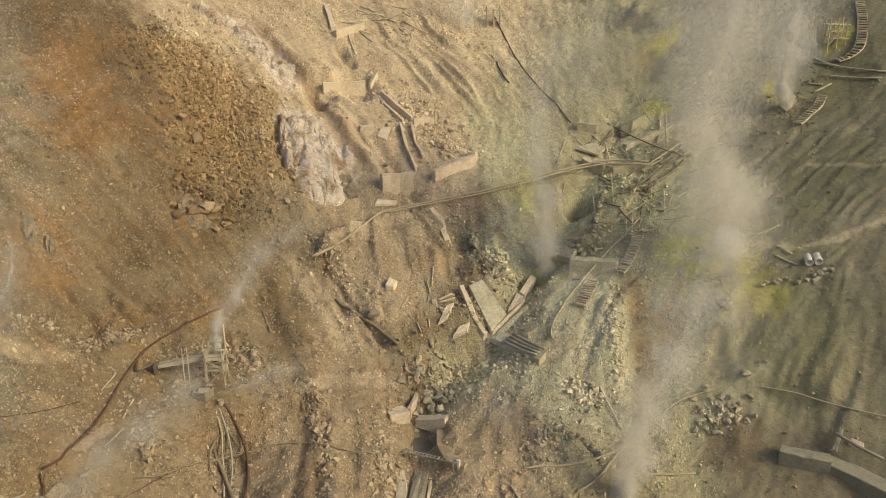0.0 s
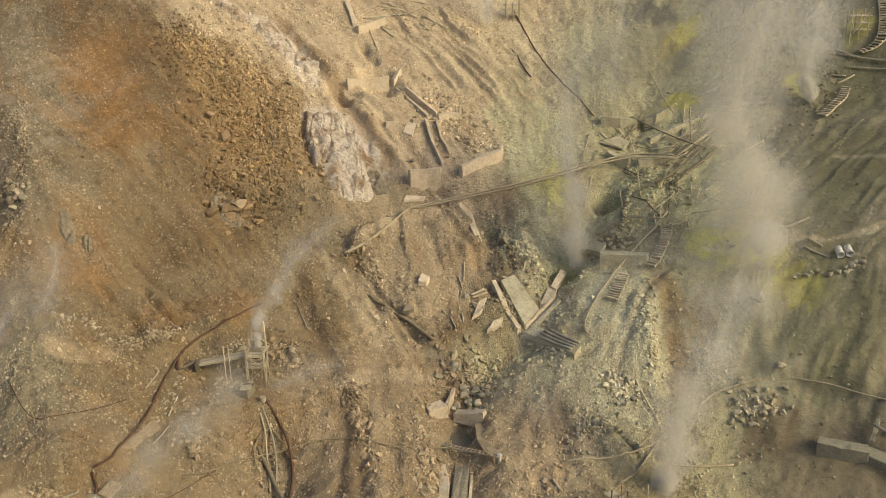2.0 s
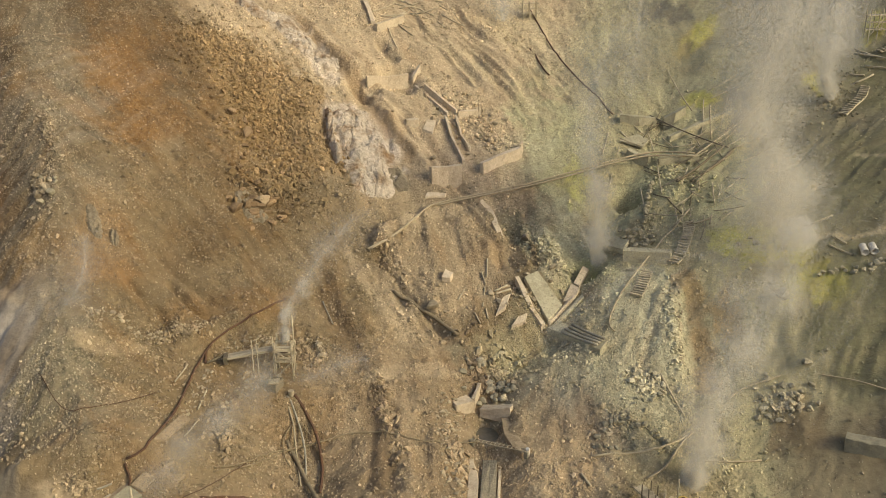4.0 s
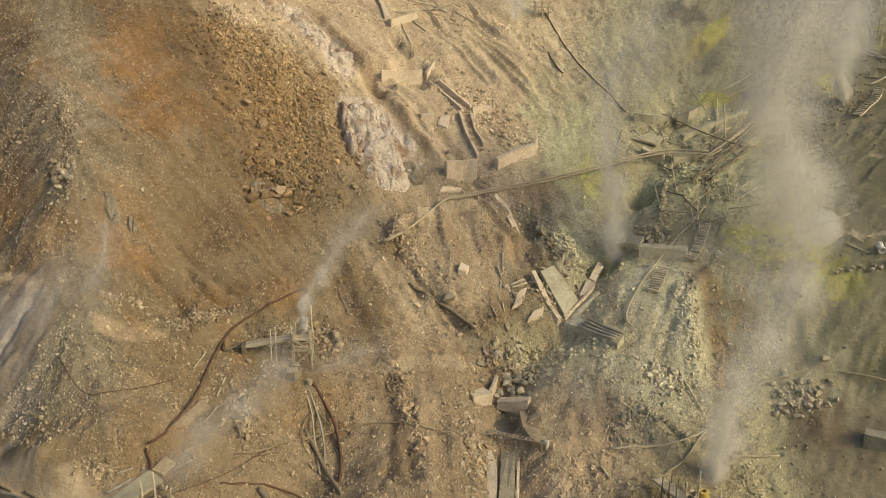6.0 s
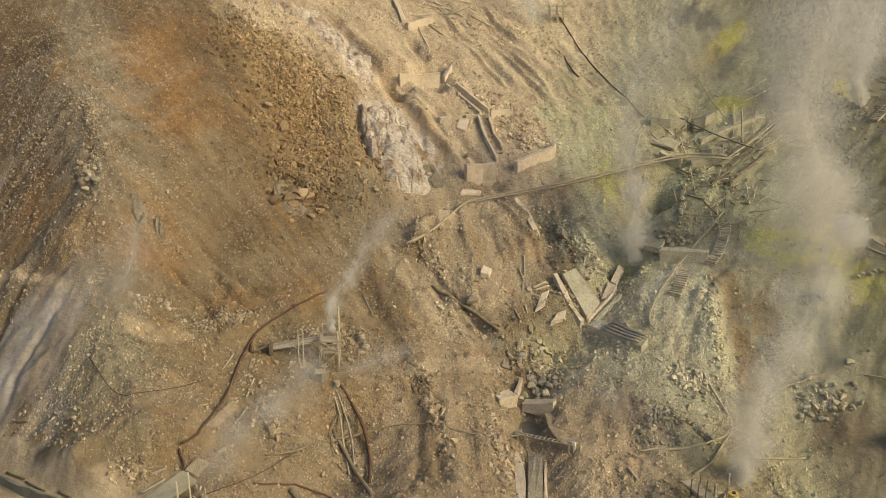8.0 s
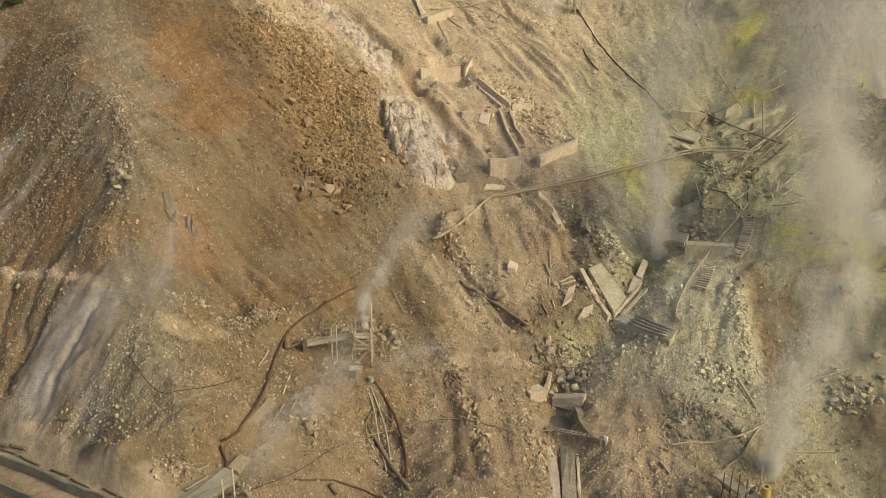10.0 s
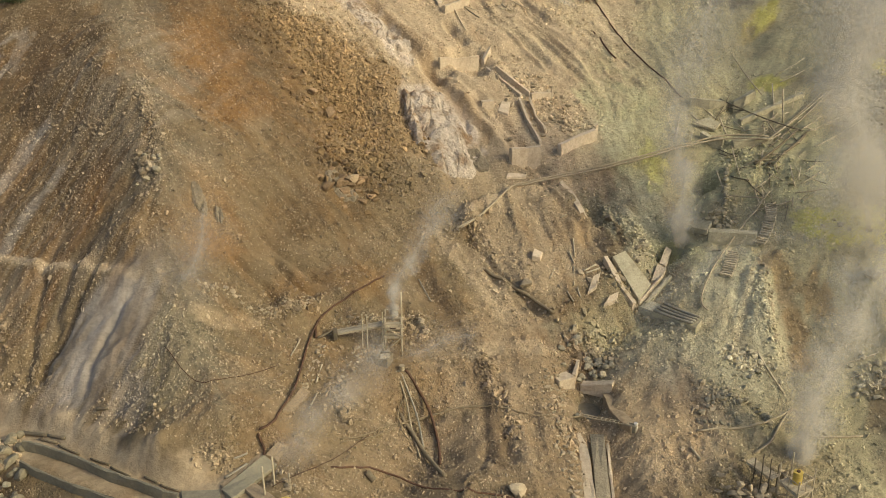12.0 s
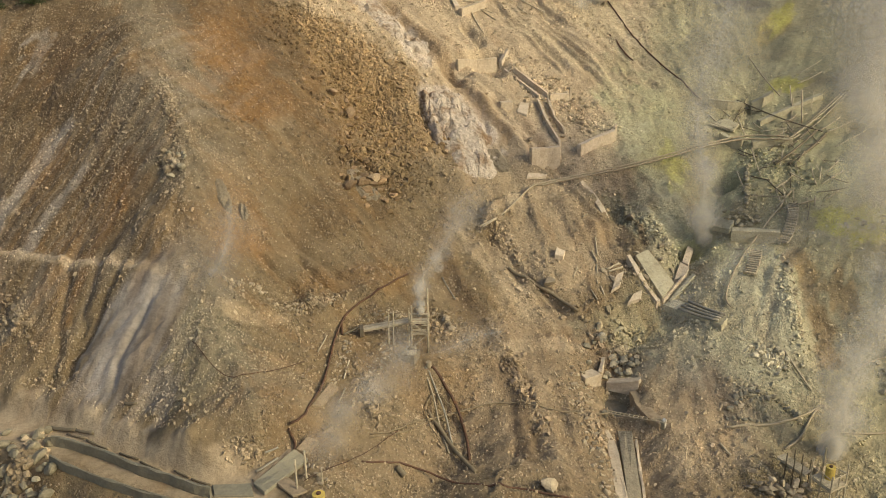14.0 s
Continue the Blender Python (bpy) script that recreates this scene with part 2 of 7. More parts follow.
patch(PALE, 16, 87, 8, 5, 60, 0.45)
patch(GREY, 12, 91, 7, 4, 50, 0.45)
patch(PALE, 22, 84, 6, 6, 0, 0.35)
patch(PALE, 14, 122, 9, 4, 60, 0.4)
patch(PINK, 14, 76, 6, 8, 0, 0.4)
patch(PALE, 18, 108, 6, 4, 70, 0.4)
# darker grey-green ground on the bank below the lip
patch((0.20, 0.185, 0.115), 13.8, 106.5, 6.5, 3.2, -68, 0.7)
patch(SAND, 2.5, 100, 11, 8, 70, 0.7)
patch(SAND, -1.5, 87, 7, 5, 80, 0.45)
patch(PALE, 17, 104, 8, 4, 75, 0.5)
patch(PINK, 4, 128, 12, 7, -60, 0.45)
patch(CLAY, -41.2, 75.2, 6.5, 3.2, 62, 0.7)
patch(GREY, -33, 71.5, 6.5, 3.5, -70, 0.3)
band(PINK, [(-5.4, 82.6), (-0.3, 83.7), (4.2, 84.9)], 1.0, 0.55)
patch(SAND, 12, 72, 7, 6, 0, 0.5)
patch(SAND, -3, 74, 4, 8, 0, 0.4)
band(PINK, [(-56, 69.8), (-49, 66.6), (-46, 65.2), (-39.5, 61.6), (-32.0, 57.4)], 1.5, 0.55)
band(TAN, [(-46, 66.6), (-39.5, 63.2), (-33, 59.2)], 0.6, 0.4)


# ---- the lie of the land ----
def seg_distance(x, y, line):
    """Distance from the points (x, y) to a bent line, and how far along it the nearest spot is, 0 to 1."""
    best, along = np.full(np.shape(x), 1e9), np.zeros(np.shape(x))
    n = len(line) - 1
    for k in range(n):
        (ax, ay), (bx, by) = line[k], line[k + 1]
        dx, dy = bx - ax, by - ay
        s = np.clip(((x - ax) * dx + (y - ay) * dy) / (dx * dx + dy * dy), 0, 1)
        d = np.hypot(x - ax - s * dx, y - ay - s * dy)
        near = d < best
        best, along = np.where(near, d, best), np.where(near, (k + s) / n, along)
    return best, along


def ends(s, a=0.12):
    """Fades a long feature out at both its ends."""
    return np.clip(s / a, 0, 1) * np.clip((1 - s) / a, 0, 1)


CREST = [(-56, 126), (-52, 114), (-44, 101), (-40, 91.5), (-38.5, 84), (-34, 73.5), (-30, 66), (-27, 60)]
STREAM = [(44, 150), (37, 134), (27, 114.5), (20, 101.5), (15.5, 92), (9, 86), (6, 80.5), (7.5, 64), (9, 50)]
GULLY = [(-12, 77), (-10, 69), (-13, 63), (-17, 54)]


def features(x, y):
    d, s = seg_distance(x + 1.1 * np.sin(y / 4.1) + 0.7 * np.sin(y / 1.9 + 1), y, CREST)
    h = 3.6 * (1.16 - np.sqrt((d / 10) ** 2 + 0.0256)).clip(0) ** 1.3 * ends(s, 0.1)
    d, s = seg_distance(x, y, STREAM)
    h -= (2.0 - 1.3 * np.clip((y - 112) / 10, 0, 1)) * np.exp(-(d / 3.0) ** 2)
    d, s = seg_distance(x, y, GULLY)
    h -= 2.6 * np.exp(-(d / 4.0) ** 2) * ends(s)
    h -= 2.2 * np.exp(-((x - 33) ** 2 + (y - 77) ** 2) / 90)
    h -= 1.8 * np.exp(-((x + 23) ** 2 + (y - 119) ** 2) / 60)
    return h


def spline_weights(u, n):
    u = np.clip(u, 0, n - 3 - 1e-6)
    i = np.floor(u).astype(int)
    f = u - i
    return i, ((1 - f) ** 3 / 6, (3 * f**3 - 6 * f**2 + 4) / 6, (-3 * f**3 + 3 * f**2 + 3 * f + 1) / 6, f**3 / 6)


RELIEF = np.array([
    [-32.7, -21.8, -10.3, 0.6, 6.3, 3.5, -2.0, -6.6, -8.4, -7.9],
    [-23.0, -14.4, -5.2, 5.4, 10.2, 4.0, -0.3, -3.0, -0.9, 2.9],
    [-11.5, -5.0, 1.4, 9.4, 8.7, 2.4, 2.0, 1.2, 8.6, 15.1],
    [2.4, 8.1, 15.1, 22.3, 11.4, 7.7, 9.4, 14.2, 22.7, 27.0],
    [18.7, 23.3, 29.2, 33.7, 18.9, 14.3, 15.9, 20.7, 26.8, 33.3],
    [35.8, 38.9, 41.4, 39.0, 29.8, 24.1, 21.3, 23.8, 29.3, 38.4],
    [51.4, 51.6, 50.7, 46.3, 38.9, 33.8, 29.7, 32.3, 38.7, 46.0],
    [64.9, 62.3, 58.5, 52.5, 45.3, 41.5, 36.5, 39.1, 46.2, 53.0],
    [77.2, 72.2, 66.3, 59.5, 53.0, 48.5, 45.4, 47.5, 53.2, 59.7],
])


def relief(x, y):
    """Broad height of the ground, from levels on a coarse net of 22 by 20 m."""
    x, y = np.asarray(x, float), np.asarray(y, float)
    i, bx = spline_weights((x + 84) / 22, 10)
    j, by = spline_weights((y - 46) / 20, 9)
    h = np.zeros(np.shape(x))
    for a in range(4):
        for b in range(4):
            h += RELIEF[j + b, i + a] * bx[a] * by[b]
    # the hillsides go on rising beyond the valley, and the foot falls away towards the viewer
    h += 0.42 * np.maximum(0, y - 166) * np.exp(-np.maximum(0, y - 166) / 400) + 0.35 * np.clip(x - 70, 0, 300) - 0.2 * np.clip(46 - y, 0, 120)
    return h + features(x, y)


def fall_line(x, y):
    """The way down the slope at (x, y), as a unit vector."""
    e = 1.5
    gx, gy = relief(x + e, y) - relief(x - e, y), relief(x, y + e) - relief(x, y - e)
    n = np.hypot(gx, gy) + 1e-6
    return -gx / n, -gy / n


def drawn(x, y, dx, dy, size, reach, seed):
    """Noise drawn out along the fall of the slope, about -1 to 1."""
    total, n = 0, 9
    for k in range(n):
        s = (k / (n - 1) - 0.5) * 2 * reach * 0.5
        total = total + value_noise((x + dx * s) / size, (y + dy * s) / size, seed) - 0.5
    return total / n * 6.0


# ---- ground ----
ROAD = [(-62, 73), (-49, 66.6), (-46, 65.2), (-39.5, 61.6), (-32.0, 57.4), (-26, 56), (-18, 52)]

VERGE = [(-56, 72), (-50.2, 69.2), (-46.3, 67.6), (-39.8, 64.4), (-33.1, 60.3), (-27, 59)]

# scarps: the higher ground lies to the left of each line; drop, softness
STEPS = [
    ([(6.8, 113.7), (8.8, 112.0), (10.0, 109.0), (10.8, 106.5), (11.9, 103.9)], -2.4, 0.5),
    ([(30.7, 95.3), (29.6, 89.9), (28.8, 85.6), (28.4, 80.6)], -1.6, 0.6),
    ([(0.5, 110.9), (-3.3, 109.4), (-6.1, 106.0), (-6.5, 102.0)], 1.8, 0.6),
    ([(-24.3, 79.7), (-21.7, 83.1), (-18.9, 86.1), (-15.4, 91.1)], 1.4, 0.6),
    ([(16.2, 109.9), (17.1, 104.8), (19.1, 98.9)], -1.8, 0.6),
    ([(-20.7, 147.0), (-12.6, 136.8), (-10.1, 134.8), (-6.0, 127.9), (-1.9, 121.9), (1.3, 117.9)], 1.9, 0.5),
    ([(-37.2, 80.1), (-33.8, 76.2), (-31.1, 76.9), (-27.6, 79.0)], 1.0, 0.5),
    ([(39.0, 81.3), (41.8, 81.3), (45.6, 78.9), (49.1, 76.6)], 1.2, 0.6),
    ([(-11.5, 98.0), (-8.5, 90.0), (-5.7, 83.5), (-3.9, 77.0), (-2.8, 69.0)], 0.6, 0.5),
    ([(1.5, 92.5), (3.5, 89.0), (3.8, 85.5)], 0.6, 0.4),
    ([(-66, 91.8), (-60, 89.4), (-53.3, 86.9), (-45.8, 83.6), (-39.5, 80.6)], -0.7, 0.35),
]


def left_of(x, y, line):
    """+1 where (x, y) lies to the left of the line's nearest stretch, -1 to the right."""
    best, side = np.full(np.shape(x), 1e9), np.ones(np.shape(x))
    for (ax, ay), (bx, by) in zip(line, line[1:]):
        dx, dy = bx - ax, by - ay
        s = np.clip(((x - ax) * dx + (y - ay) * dy) / (dx * dx + dy * dy), 0, 1)
        d = np.hypot(x - ax - s * dx, y - ay - s * dy)
        near = d < best
        best, side = np.where(near, d, best), np.where(near, np.sign(dx * (y - ay) - dy * (x - ax)), side)
    return side


# hollows: centre, radius, depth
HOLLOWS = [(28.2, 114.8, 1.9, 4.0), (20.5, 101.8, 2.0, 2.0), (7.5, 79.2, 1.9, 1.6), (36.2, 131.6, 1.6, 0.9), (35.4, 124.6, 1.6, 0.8), (-4.2, 136.5, 3.0, 2.2), (-9.0, 134.0, 2.4, 1.8)]
# runnels: depth, centre, radii, turn; their direction, width and length, seed
RUNNELS = [
    (0.16, -52, 98, 26, 12, 60, 62, 1.6, 26, 11),
    (0.09, -41, 77, 13, 8, 70, 68, 1.2, 20, 12),
    (0.45, -2, 100, 13, 8, 60, 95, 1.5, 12, 13),
    (0.7, 11, 148, 17, 9, -60, -60, 1.7, 15, 14),
    (0.13, 50, 86, 13, 12, 0, 50, 1.1, 6, 15),
    (0.14, 62, 108, 15, 18, 0, 38, 1.4, 6, 16),
    (0.24, -28, 91, 11, 9, 0, -40, 1.3, 12, 18),
    (0.22, 1, 73, 5, 12, 0, -88, 0.9, 14, 19),
    (0.3, -1, 95, 8, 5, -60, -55, 1.1, 12, 20),
    (0.06, 28, 88, 6, 9, 0, 75, 0.8, 10, 17),
]
# rills: narrow grooves cut by water; line, depth, half width
RILLS = [
    ([(-32.0, 87.3), (-29.1, 85.7), (-25.7, 82.4)], 0.9, 0.4),
    ([(-28.1, 88.9), (-25.0, 86.8), (-21.9, 85.0)], 0.9, 0.4),
    ([(-30.9, 92.4), (-26.2, 89.8), (-21.8, 87.4)], 0.9, 0.4),
    ([(-15.0, 127.5), (-13.6, 121.5), (-11.9, 117.0), (-9.8, 113.0)], 0.9, 0.5),
    ([(-44.2, 84.2), (-46.4, 78.5), (-48.4, 71.6)], 0.7, 0.5),
    ([(-51.8, 87.7), (-50.5, 79.7), (-48.7, 71.7)], 0.5, 0.5),
    ([(-47.5, 85.5), (-47.9, 79.0), (-47.6, 72.5)], 0.5, 0.4),
    ([(-39.8, 79.5), (-41.8, 75.0), (-42.6, 70.0)], 0.45, 0.4),
    ([(-5.9, 102.0), (-1.2, 95.2), (4.0, 88.8)], 0.6, 0.5),
    ([(-7.8, 146.3), (-6.4, 143.0), (-4.4, 140.4)], 1.2, 0.9),
    ([(-5.0, 81.5), (-2.8, 78.3), (-2.1, 73.4), (-2.6, 68.6), (-3.2, 63.9)], 0.3, 0.5),
]


def surface(x, y):
    """Height of the finished ground."""
    x, y = np.atleast_1d(np.asarray(x, float)), np.atleast_1d(np.asarray(y, float))
    h = relief(x, y)
    calm = 1 - 0.6 * np.clip((x - 30 - 0.06 * (y - 80)) / 9, 0, 1)
    h = h + 0.9 * fbm(x / 11, y / 11, 3, 2) + calm * (0.6 * fbm(x / 3.1, y / 3.1, 4, 5) + 0.26 * fbm(x / 0.9, y / 0.9, 2, 8) - 0.7 * np.abs(fbm(x / 2.4, y / 3.6, 3, 19)))
    # small ribs and rills that run down the fall of every slope, deeper in some stretches
    dx, dy = fall_line(x, y)
    bare = np.clip(0.55 + 1.6 * fbm(x / 13, y / 13, 3, 44), 0.15, 1.2) * (0.5 + 0.5 * calm) * (1 - 0.6 * blob(x, y, 25, 89, 9, 11, 0)) * (1 - 0.6 * blob(x, y, -41, 76, 9, 6, 66))
    h = h + bare * (0.24 * np.clip(drawn(x, y, dx, dy, 1.9, 10, 46), -1.2, 1.2) - 0.17 * np.abs(drawn(x, y, dx, dy, 0.85, 5, 48)))
    # runnels on the bare faces
    for size, cx, cy, rx, ry, turn, way, across, along, seed in RUNNELS:
        reach = 1.7 * max(rx, ry)
        near = np.nonzero((np.abs(x - cx) < reach) & (np.abs(y - cy) < reach))
        if len(near[0]):
            u, v = x[near], y[near]
            h[near] += size * blob(u, v, cx, cy, rx, ry, turn) * streaks(u, v, way, across, along, seed)
    # broken crags of the pale outcrop and the scarp along its upper side
    knoll = blob(x, y, -8.5, 122, 8.5, 4.5, 118, 0.4) + 0.8 * blob(x, y, -17, 137, 7, 3, 140, 0.4)
    h += 0.4 * knoll * (6.5 * np.abs(fbm(x / 2.0, y / 3.4, 4, 21)) - 0.6)
    # ledges of the stone-strewn slope above the walls
    d, s = seg_distance(x, y, [(-12, 136), (-4, 129), (1.5, 121), (6, 113), (10, 105), (11, 99)])
    h -= 0.9 * np.exp(-((d - 0.6) / 0.9) ** 2) * ends(s)
    for line, drop, soft in STEPS:
        xs, ys = [q[0] for q in line], [q[1] for q in line]
        near = np.nonzero((x > min(xs) - 9) & (x < max(xs) + 9) & (y > min(ys) - 9) & (y < max(ys) + 9))
        if len(near[0]):
            u, v = x[near] + 0.8 * fbm(x[near] / 2.2, y[near] / 2.2, 3, 24), y[near] + 0.8 * fbm(x[near] / 2.2, y[near] / 2.2, 3, 25)
            d, s = seg_distance(u, v, line)
            side = left_of(u, v, line)
            h[near] += drop / 2 * np.tanh(side * d / soft) * np.exp(-(d / 4.5) ** 2) * ends(s, 0.15)
    for line, deep, wide in RILLS:
        xs, ys = [q[0] for q in line], [q[1] for q in line]
        near = np.nonzero((x > min(xs) - 3) & (x < max(xs) + 3) & (y > min(ys) - 3) & (y < max(ys) + 3))
        if len(near[0]):
            u, v = x[near], y[near]
            d, s = seg_distance(u + 1.2 * fbm(u / 1.7, v / 1.7, 3, 27), v, line)
            h[near] -= deep * np.exp(-(d / wide) ** 2) * ends(s)
    # the track at the foot, cut level into the hillside
    d, s = seg_distance(x, y, ROAD)
    level = 7.6 + 0.8 * s
    k = np.clip((3.6 - d) / 1.4, 0, 1)
    h = h * (1 - k) + level * k
    # dark hollows where the stream cuts under its banks
    for cx, cy, r, deep in HOLLOWS:
        h -= deep * np.exp(-(((x - cx) ** 2 + (y - cy) ** 2) / r**2) ** 2)
    # wheel ruts down the fan
    for shift in (-0.8, 0.9):
        d, s = seg_distance(x, y, [(33 + shift, 99), (29 + shift, 96), (26 + shift, 90), (23 + shift, 84)])
        h -= 0.22 * np.exp(-(d / 0.45) ** 2) * ends(s)
    return h


def soil_colour(x, y):
    x, y = np.asarray(x, float), np.asarray(y, float)
    dx, dy = fall_line(x, y)
    wash = drawn(x, y, dx, dy, 0.75, 5.5, 51)
    lean = 1.6 * fbm(x / 1.3, y / 1.3, 3, 53) + 0.8 * wash
    right = np.clip((x - 17 + 0.12 * (y - 75) + 14 * fbm(x / 14, y / 14, 3, 31)) / 16, 0, 1)[..., None]
    c = np.array(TAN) * (1 - right) + np.array(GREY) * right
    west = np.clip((-20 - x + 10 * fbm(x / 9, y / 9, 3, 37)) / 16, 0, 1)[..., None] * 0.68 * np.clip((y - 78) / 14, 0, 1)[..., None]
    c = c * (1 - west) + np.array((0.142, 0.102, 0.056)) * west
    far = np.clip((x - 37 - 0.1 * (y - 90) + 8 * fbm(x / 8, y / 8, 3, 38)) / 12, 0, 1)[..., None] * 0.85
    c = c * (1 - far) + np.array(SLATE) * far
    upper = np.clip((y - 104 + 0.75 * np.minimum(x + 6, 0) + 9 * fbm(x / 9, y / 9, 3, 35)) / 16, 0, 1)[..., None]
    upper = upper * np.clip((24 + 0.25 * (y - 130) - x) / 9, 0, 1)[..., None] * 0.92
    c = c * (1 - upper) + np.array(PINK) * upper
    for k, (colour, cx, cy, rx, ry, turn, strength) in enumerate(PATCHES):
        reach = 1.7 * max(rx, ry)
        near = np.nonzero((np.abs(x - cx) < reach) & (np.abs(y - cy) < reach))[0]
        if len(near):
            w = strength * blob(x[near] + 1.1 * lean[near], y[near] + lean[near], cx, cy, rx, ry, turn, 0.7, 40 + k, 3 + 0.3 * min(rx, ry), 0.45)[:, None]
            c[near] = c[near] * (1 - w) + np.array(colour) * w
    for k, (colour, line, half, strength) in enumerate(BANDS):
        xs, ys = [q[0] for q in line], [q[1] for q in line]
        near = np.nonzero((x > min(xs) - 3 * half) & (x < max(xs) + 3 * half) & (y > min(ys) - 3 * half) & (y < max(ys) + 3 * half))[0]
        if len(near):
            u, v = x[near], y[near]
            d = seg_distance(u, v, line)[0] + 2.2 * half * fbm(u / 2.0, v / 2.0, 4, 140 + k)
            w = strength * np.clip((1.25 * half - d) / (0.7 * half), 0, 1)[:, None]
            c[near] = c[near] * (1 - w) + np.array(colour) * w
    # colour drawn out down the faces
    face = np.clip(blob(x, y, -52, 98, 27, 13, 60, 0.4) + blob(x, y, -42, 77, 13, 9, 70, 0.4), 0, 1)
    run_ = face * np.clip(streaks(x, y, 64, 0.9, 22, 33) * 0.9, -1, 1)
    c = c + np.clip(run_, 0, 1)[..., None] * 0.28 * (np.array(CLAY) - c) + np.clip(-run_, 0, 1)[..., None] * 0.28 * (np.array(BROWN) - c)
    # what the rain has washed down the fall of the slope
    c = c * (1 + 0.15 * np.clip(wash, -1, 1)[..., None])
    tinge = np.clip(drawn(x, y, dx, dy, 1.6, 9, 57) - 0.35, 0, 1)[..., None] * (1 - right) * 0.28
    c = c * (1 - tinge) + np.array(RUST) * tinge
    # thin veins and washes of rust and pale clay down the slopes
    vein = np.clip(3.2 * np.abs(fbm(x / 6, y / 13, 4, 61)) - 0.55, 0, 1)[..., None] * (1 - right)
    c = c * (1 - 0.35 * vein) + np.array(RUST) * 0.35 * vein
    pale = 0.6 * np.clip(4 * fbm(x / 4.5, y / 7, 4, 71) - 0.55, 0, 1)[..., None]
    c = c * (1 - 0.4 * pale) + np.array(PINK) * (1 - right) * 0.4 * pale + (0.35 * c + 0.65 * np.array(CREAM)) * right * 0.4 * pale
    dark = 0.6 * np.clip(4 * fbm(x / 3.5, y / 5, 4, 81) - 0.7, 0, 1)[..., None]
    c = c * (1 - 0.35 * dark) + np.array(BROWN) * (1 - right) * 0.35 * dark + (0.4 * c + 0.6 * np.array(OLIVE)) * right * 0.35 * dark
    return np.clip(c, 0.02, 0.9)


def mesh_of(name, verts, faces, mat, smooth=False):
    """A mesh from arrays of corners and of faces that all have as many corners."""
    me = bpy.data.meshes.new(name)
    faces = np.asarray(faces, np.int32)
    per = faces.shape[1]
    me.vertices.add(len(verts))
    me.vertices.foreach_set("co", np.asarray(verts, np.float32).ravel())
    me.loops.add(faces.size)
    me.loops.foreach_set("vertex_index", faces.ravel())
    me.polygons.add(len(faces))
    me.polygons.foreach_set("loop_start", np.arange(0, faces.size, per, dtype=np.int32))
    me.polygons.foreach_set("use_smooth", np.full(len(faces), smooth))
    me.update(calc_edges=True)
    me.materials.append(mat)
    return me


def give_soil(me, colours, grit=None):
    """Colour of the soil, and how much loose grit lies on it."""
    layer = me.attributes.new("soil", "FLOAT_COLOR", "POINT")
    grit = np.ones(len(colours)) if grit is None else grit
    layer.data.foreach_set("color", np.concatenate([colours, grit[:, None]], 1).astype(np.float32).ravel())


def grit_on(x, y):
    """The dark hillside, the washed clay face and the trodden track carry little loose grit."""
    hill = np.clip((x - 30 - 0.06 * (y - 80)) / 9, 0, 1)
    clay = blob(x, y, -42, 76, 8.5, 5.5, 66)
    trodden = np.clip((3.6 - seg_distance(x, y, VERGE)[0]) / 1.5, 0, 1)
    return np.clip(1 - 0.8 * hill, 0, 1) * (1 - 0.85 * clay) * (1 - 0.8 * trodden)


def spread(lo, hi, step, far):
    """Even steps from lo to hi, then ever wider ones out to the far distance on both sides."""
    grow = step * 1.28 ** np.arange(1, 60)
    out = np.cumsum(grow)
    out = out[out < far]
    return np.concatenate([(lo - out)[::-1], np.arange(lo, hi, step), hi + out])


NET = {}


def in_net(v, ticks):
    i = np.clip(np.searchsorted(ticks, v) - 1, 0, len(ticks) - 2)
    return i, np.clip((v - ticks[i]) / (ticks[i + 1] - ticks[i]), 0, 1)


def lie(x, y):
    """Height of the ground's mesh."""
    (i, u), (j, v), z = in_net(np.asarray(x, float), NET["x"]), in_net(np.asarray(y, float), NET["y"]), NET["z"]
    return (z[j, i] * (1 - u) + z[j, i + 1] * u) * (1 - v) + (z[j + 1, i] * (1 - u) + z[j + 1, i + 1] * u) * v


def tint(x, y):
    """Colour of the ground's mesh."""
    (i, u), (j, v) = in_net(np.asarray(x, float), NET["x"]), in_net(np.asarray(y, float), NET["y"])
    return NET["colour"][j + (v > 0.5), i + (u > 0.5)]


def build_ground():
    gx, gy = spread(-80, 88, 0.27, 1500), spread(52, 180, 0.27, 1500)
    X, Y = np.meshgrid(gx, gy)
    x, y = X.ravel(), Y.ravel()
    z = surface(x, y)
    n, m = len(gx), len(gy)
    i, j = np.meshgrid(np.arange(n - 1), np.arange(m - 1))
    a = (j * n + i).ravel()
    me = mesh_of("ground", np.stack([x, y, z], 1), np.stack([a, a + 1, a + n + 1, a + n], 1), M_GROUND, True)
    colours = soil_colour(x, y)
    give_soil(me, colours, grit_on(x, y))
    NET.update(x=gx, y=gy, z=z.reshape(m, n), colour=colours.reshape(m, n, 3))
    return tagged(new("ground", me), "steep bare volcanic ground of rust, tan and grey-green scree", "ground", kind="structure")


ground = build_ground()


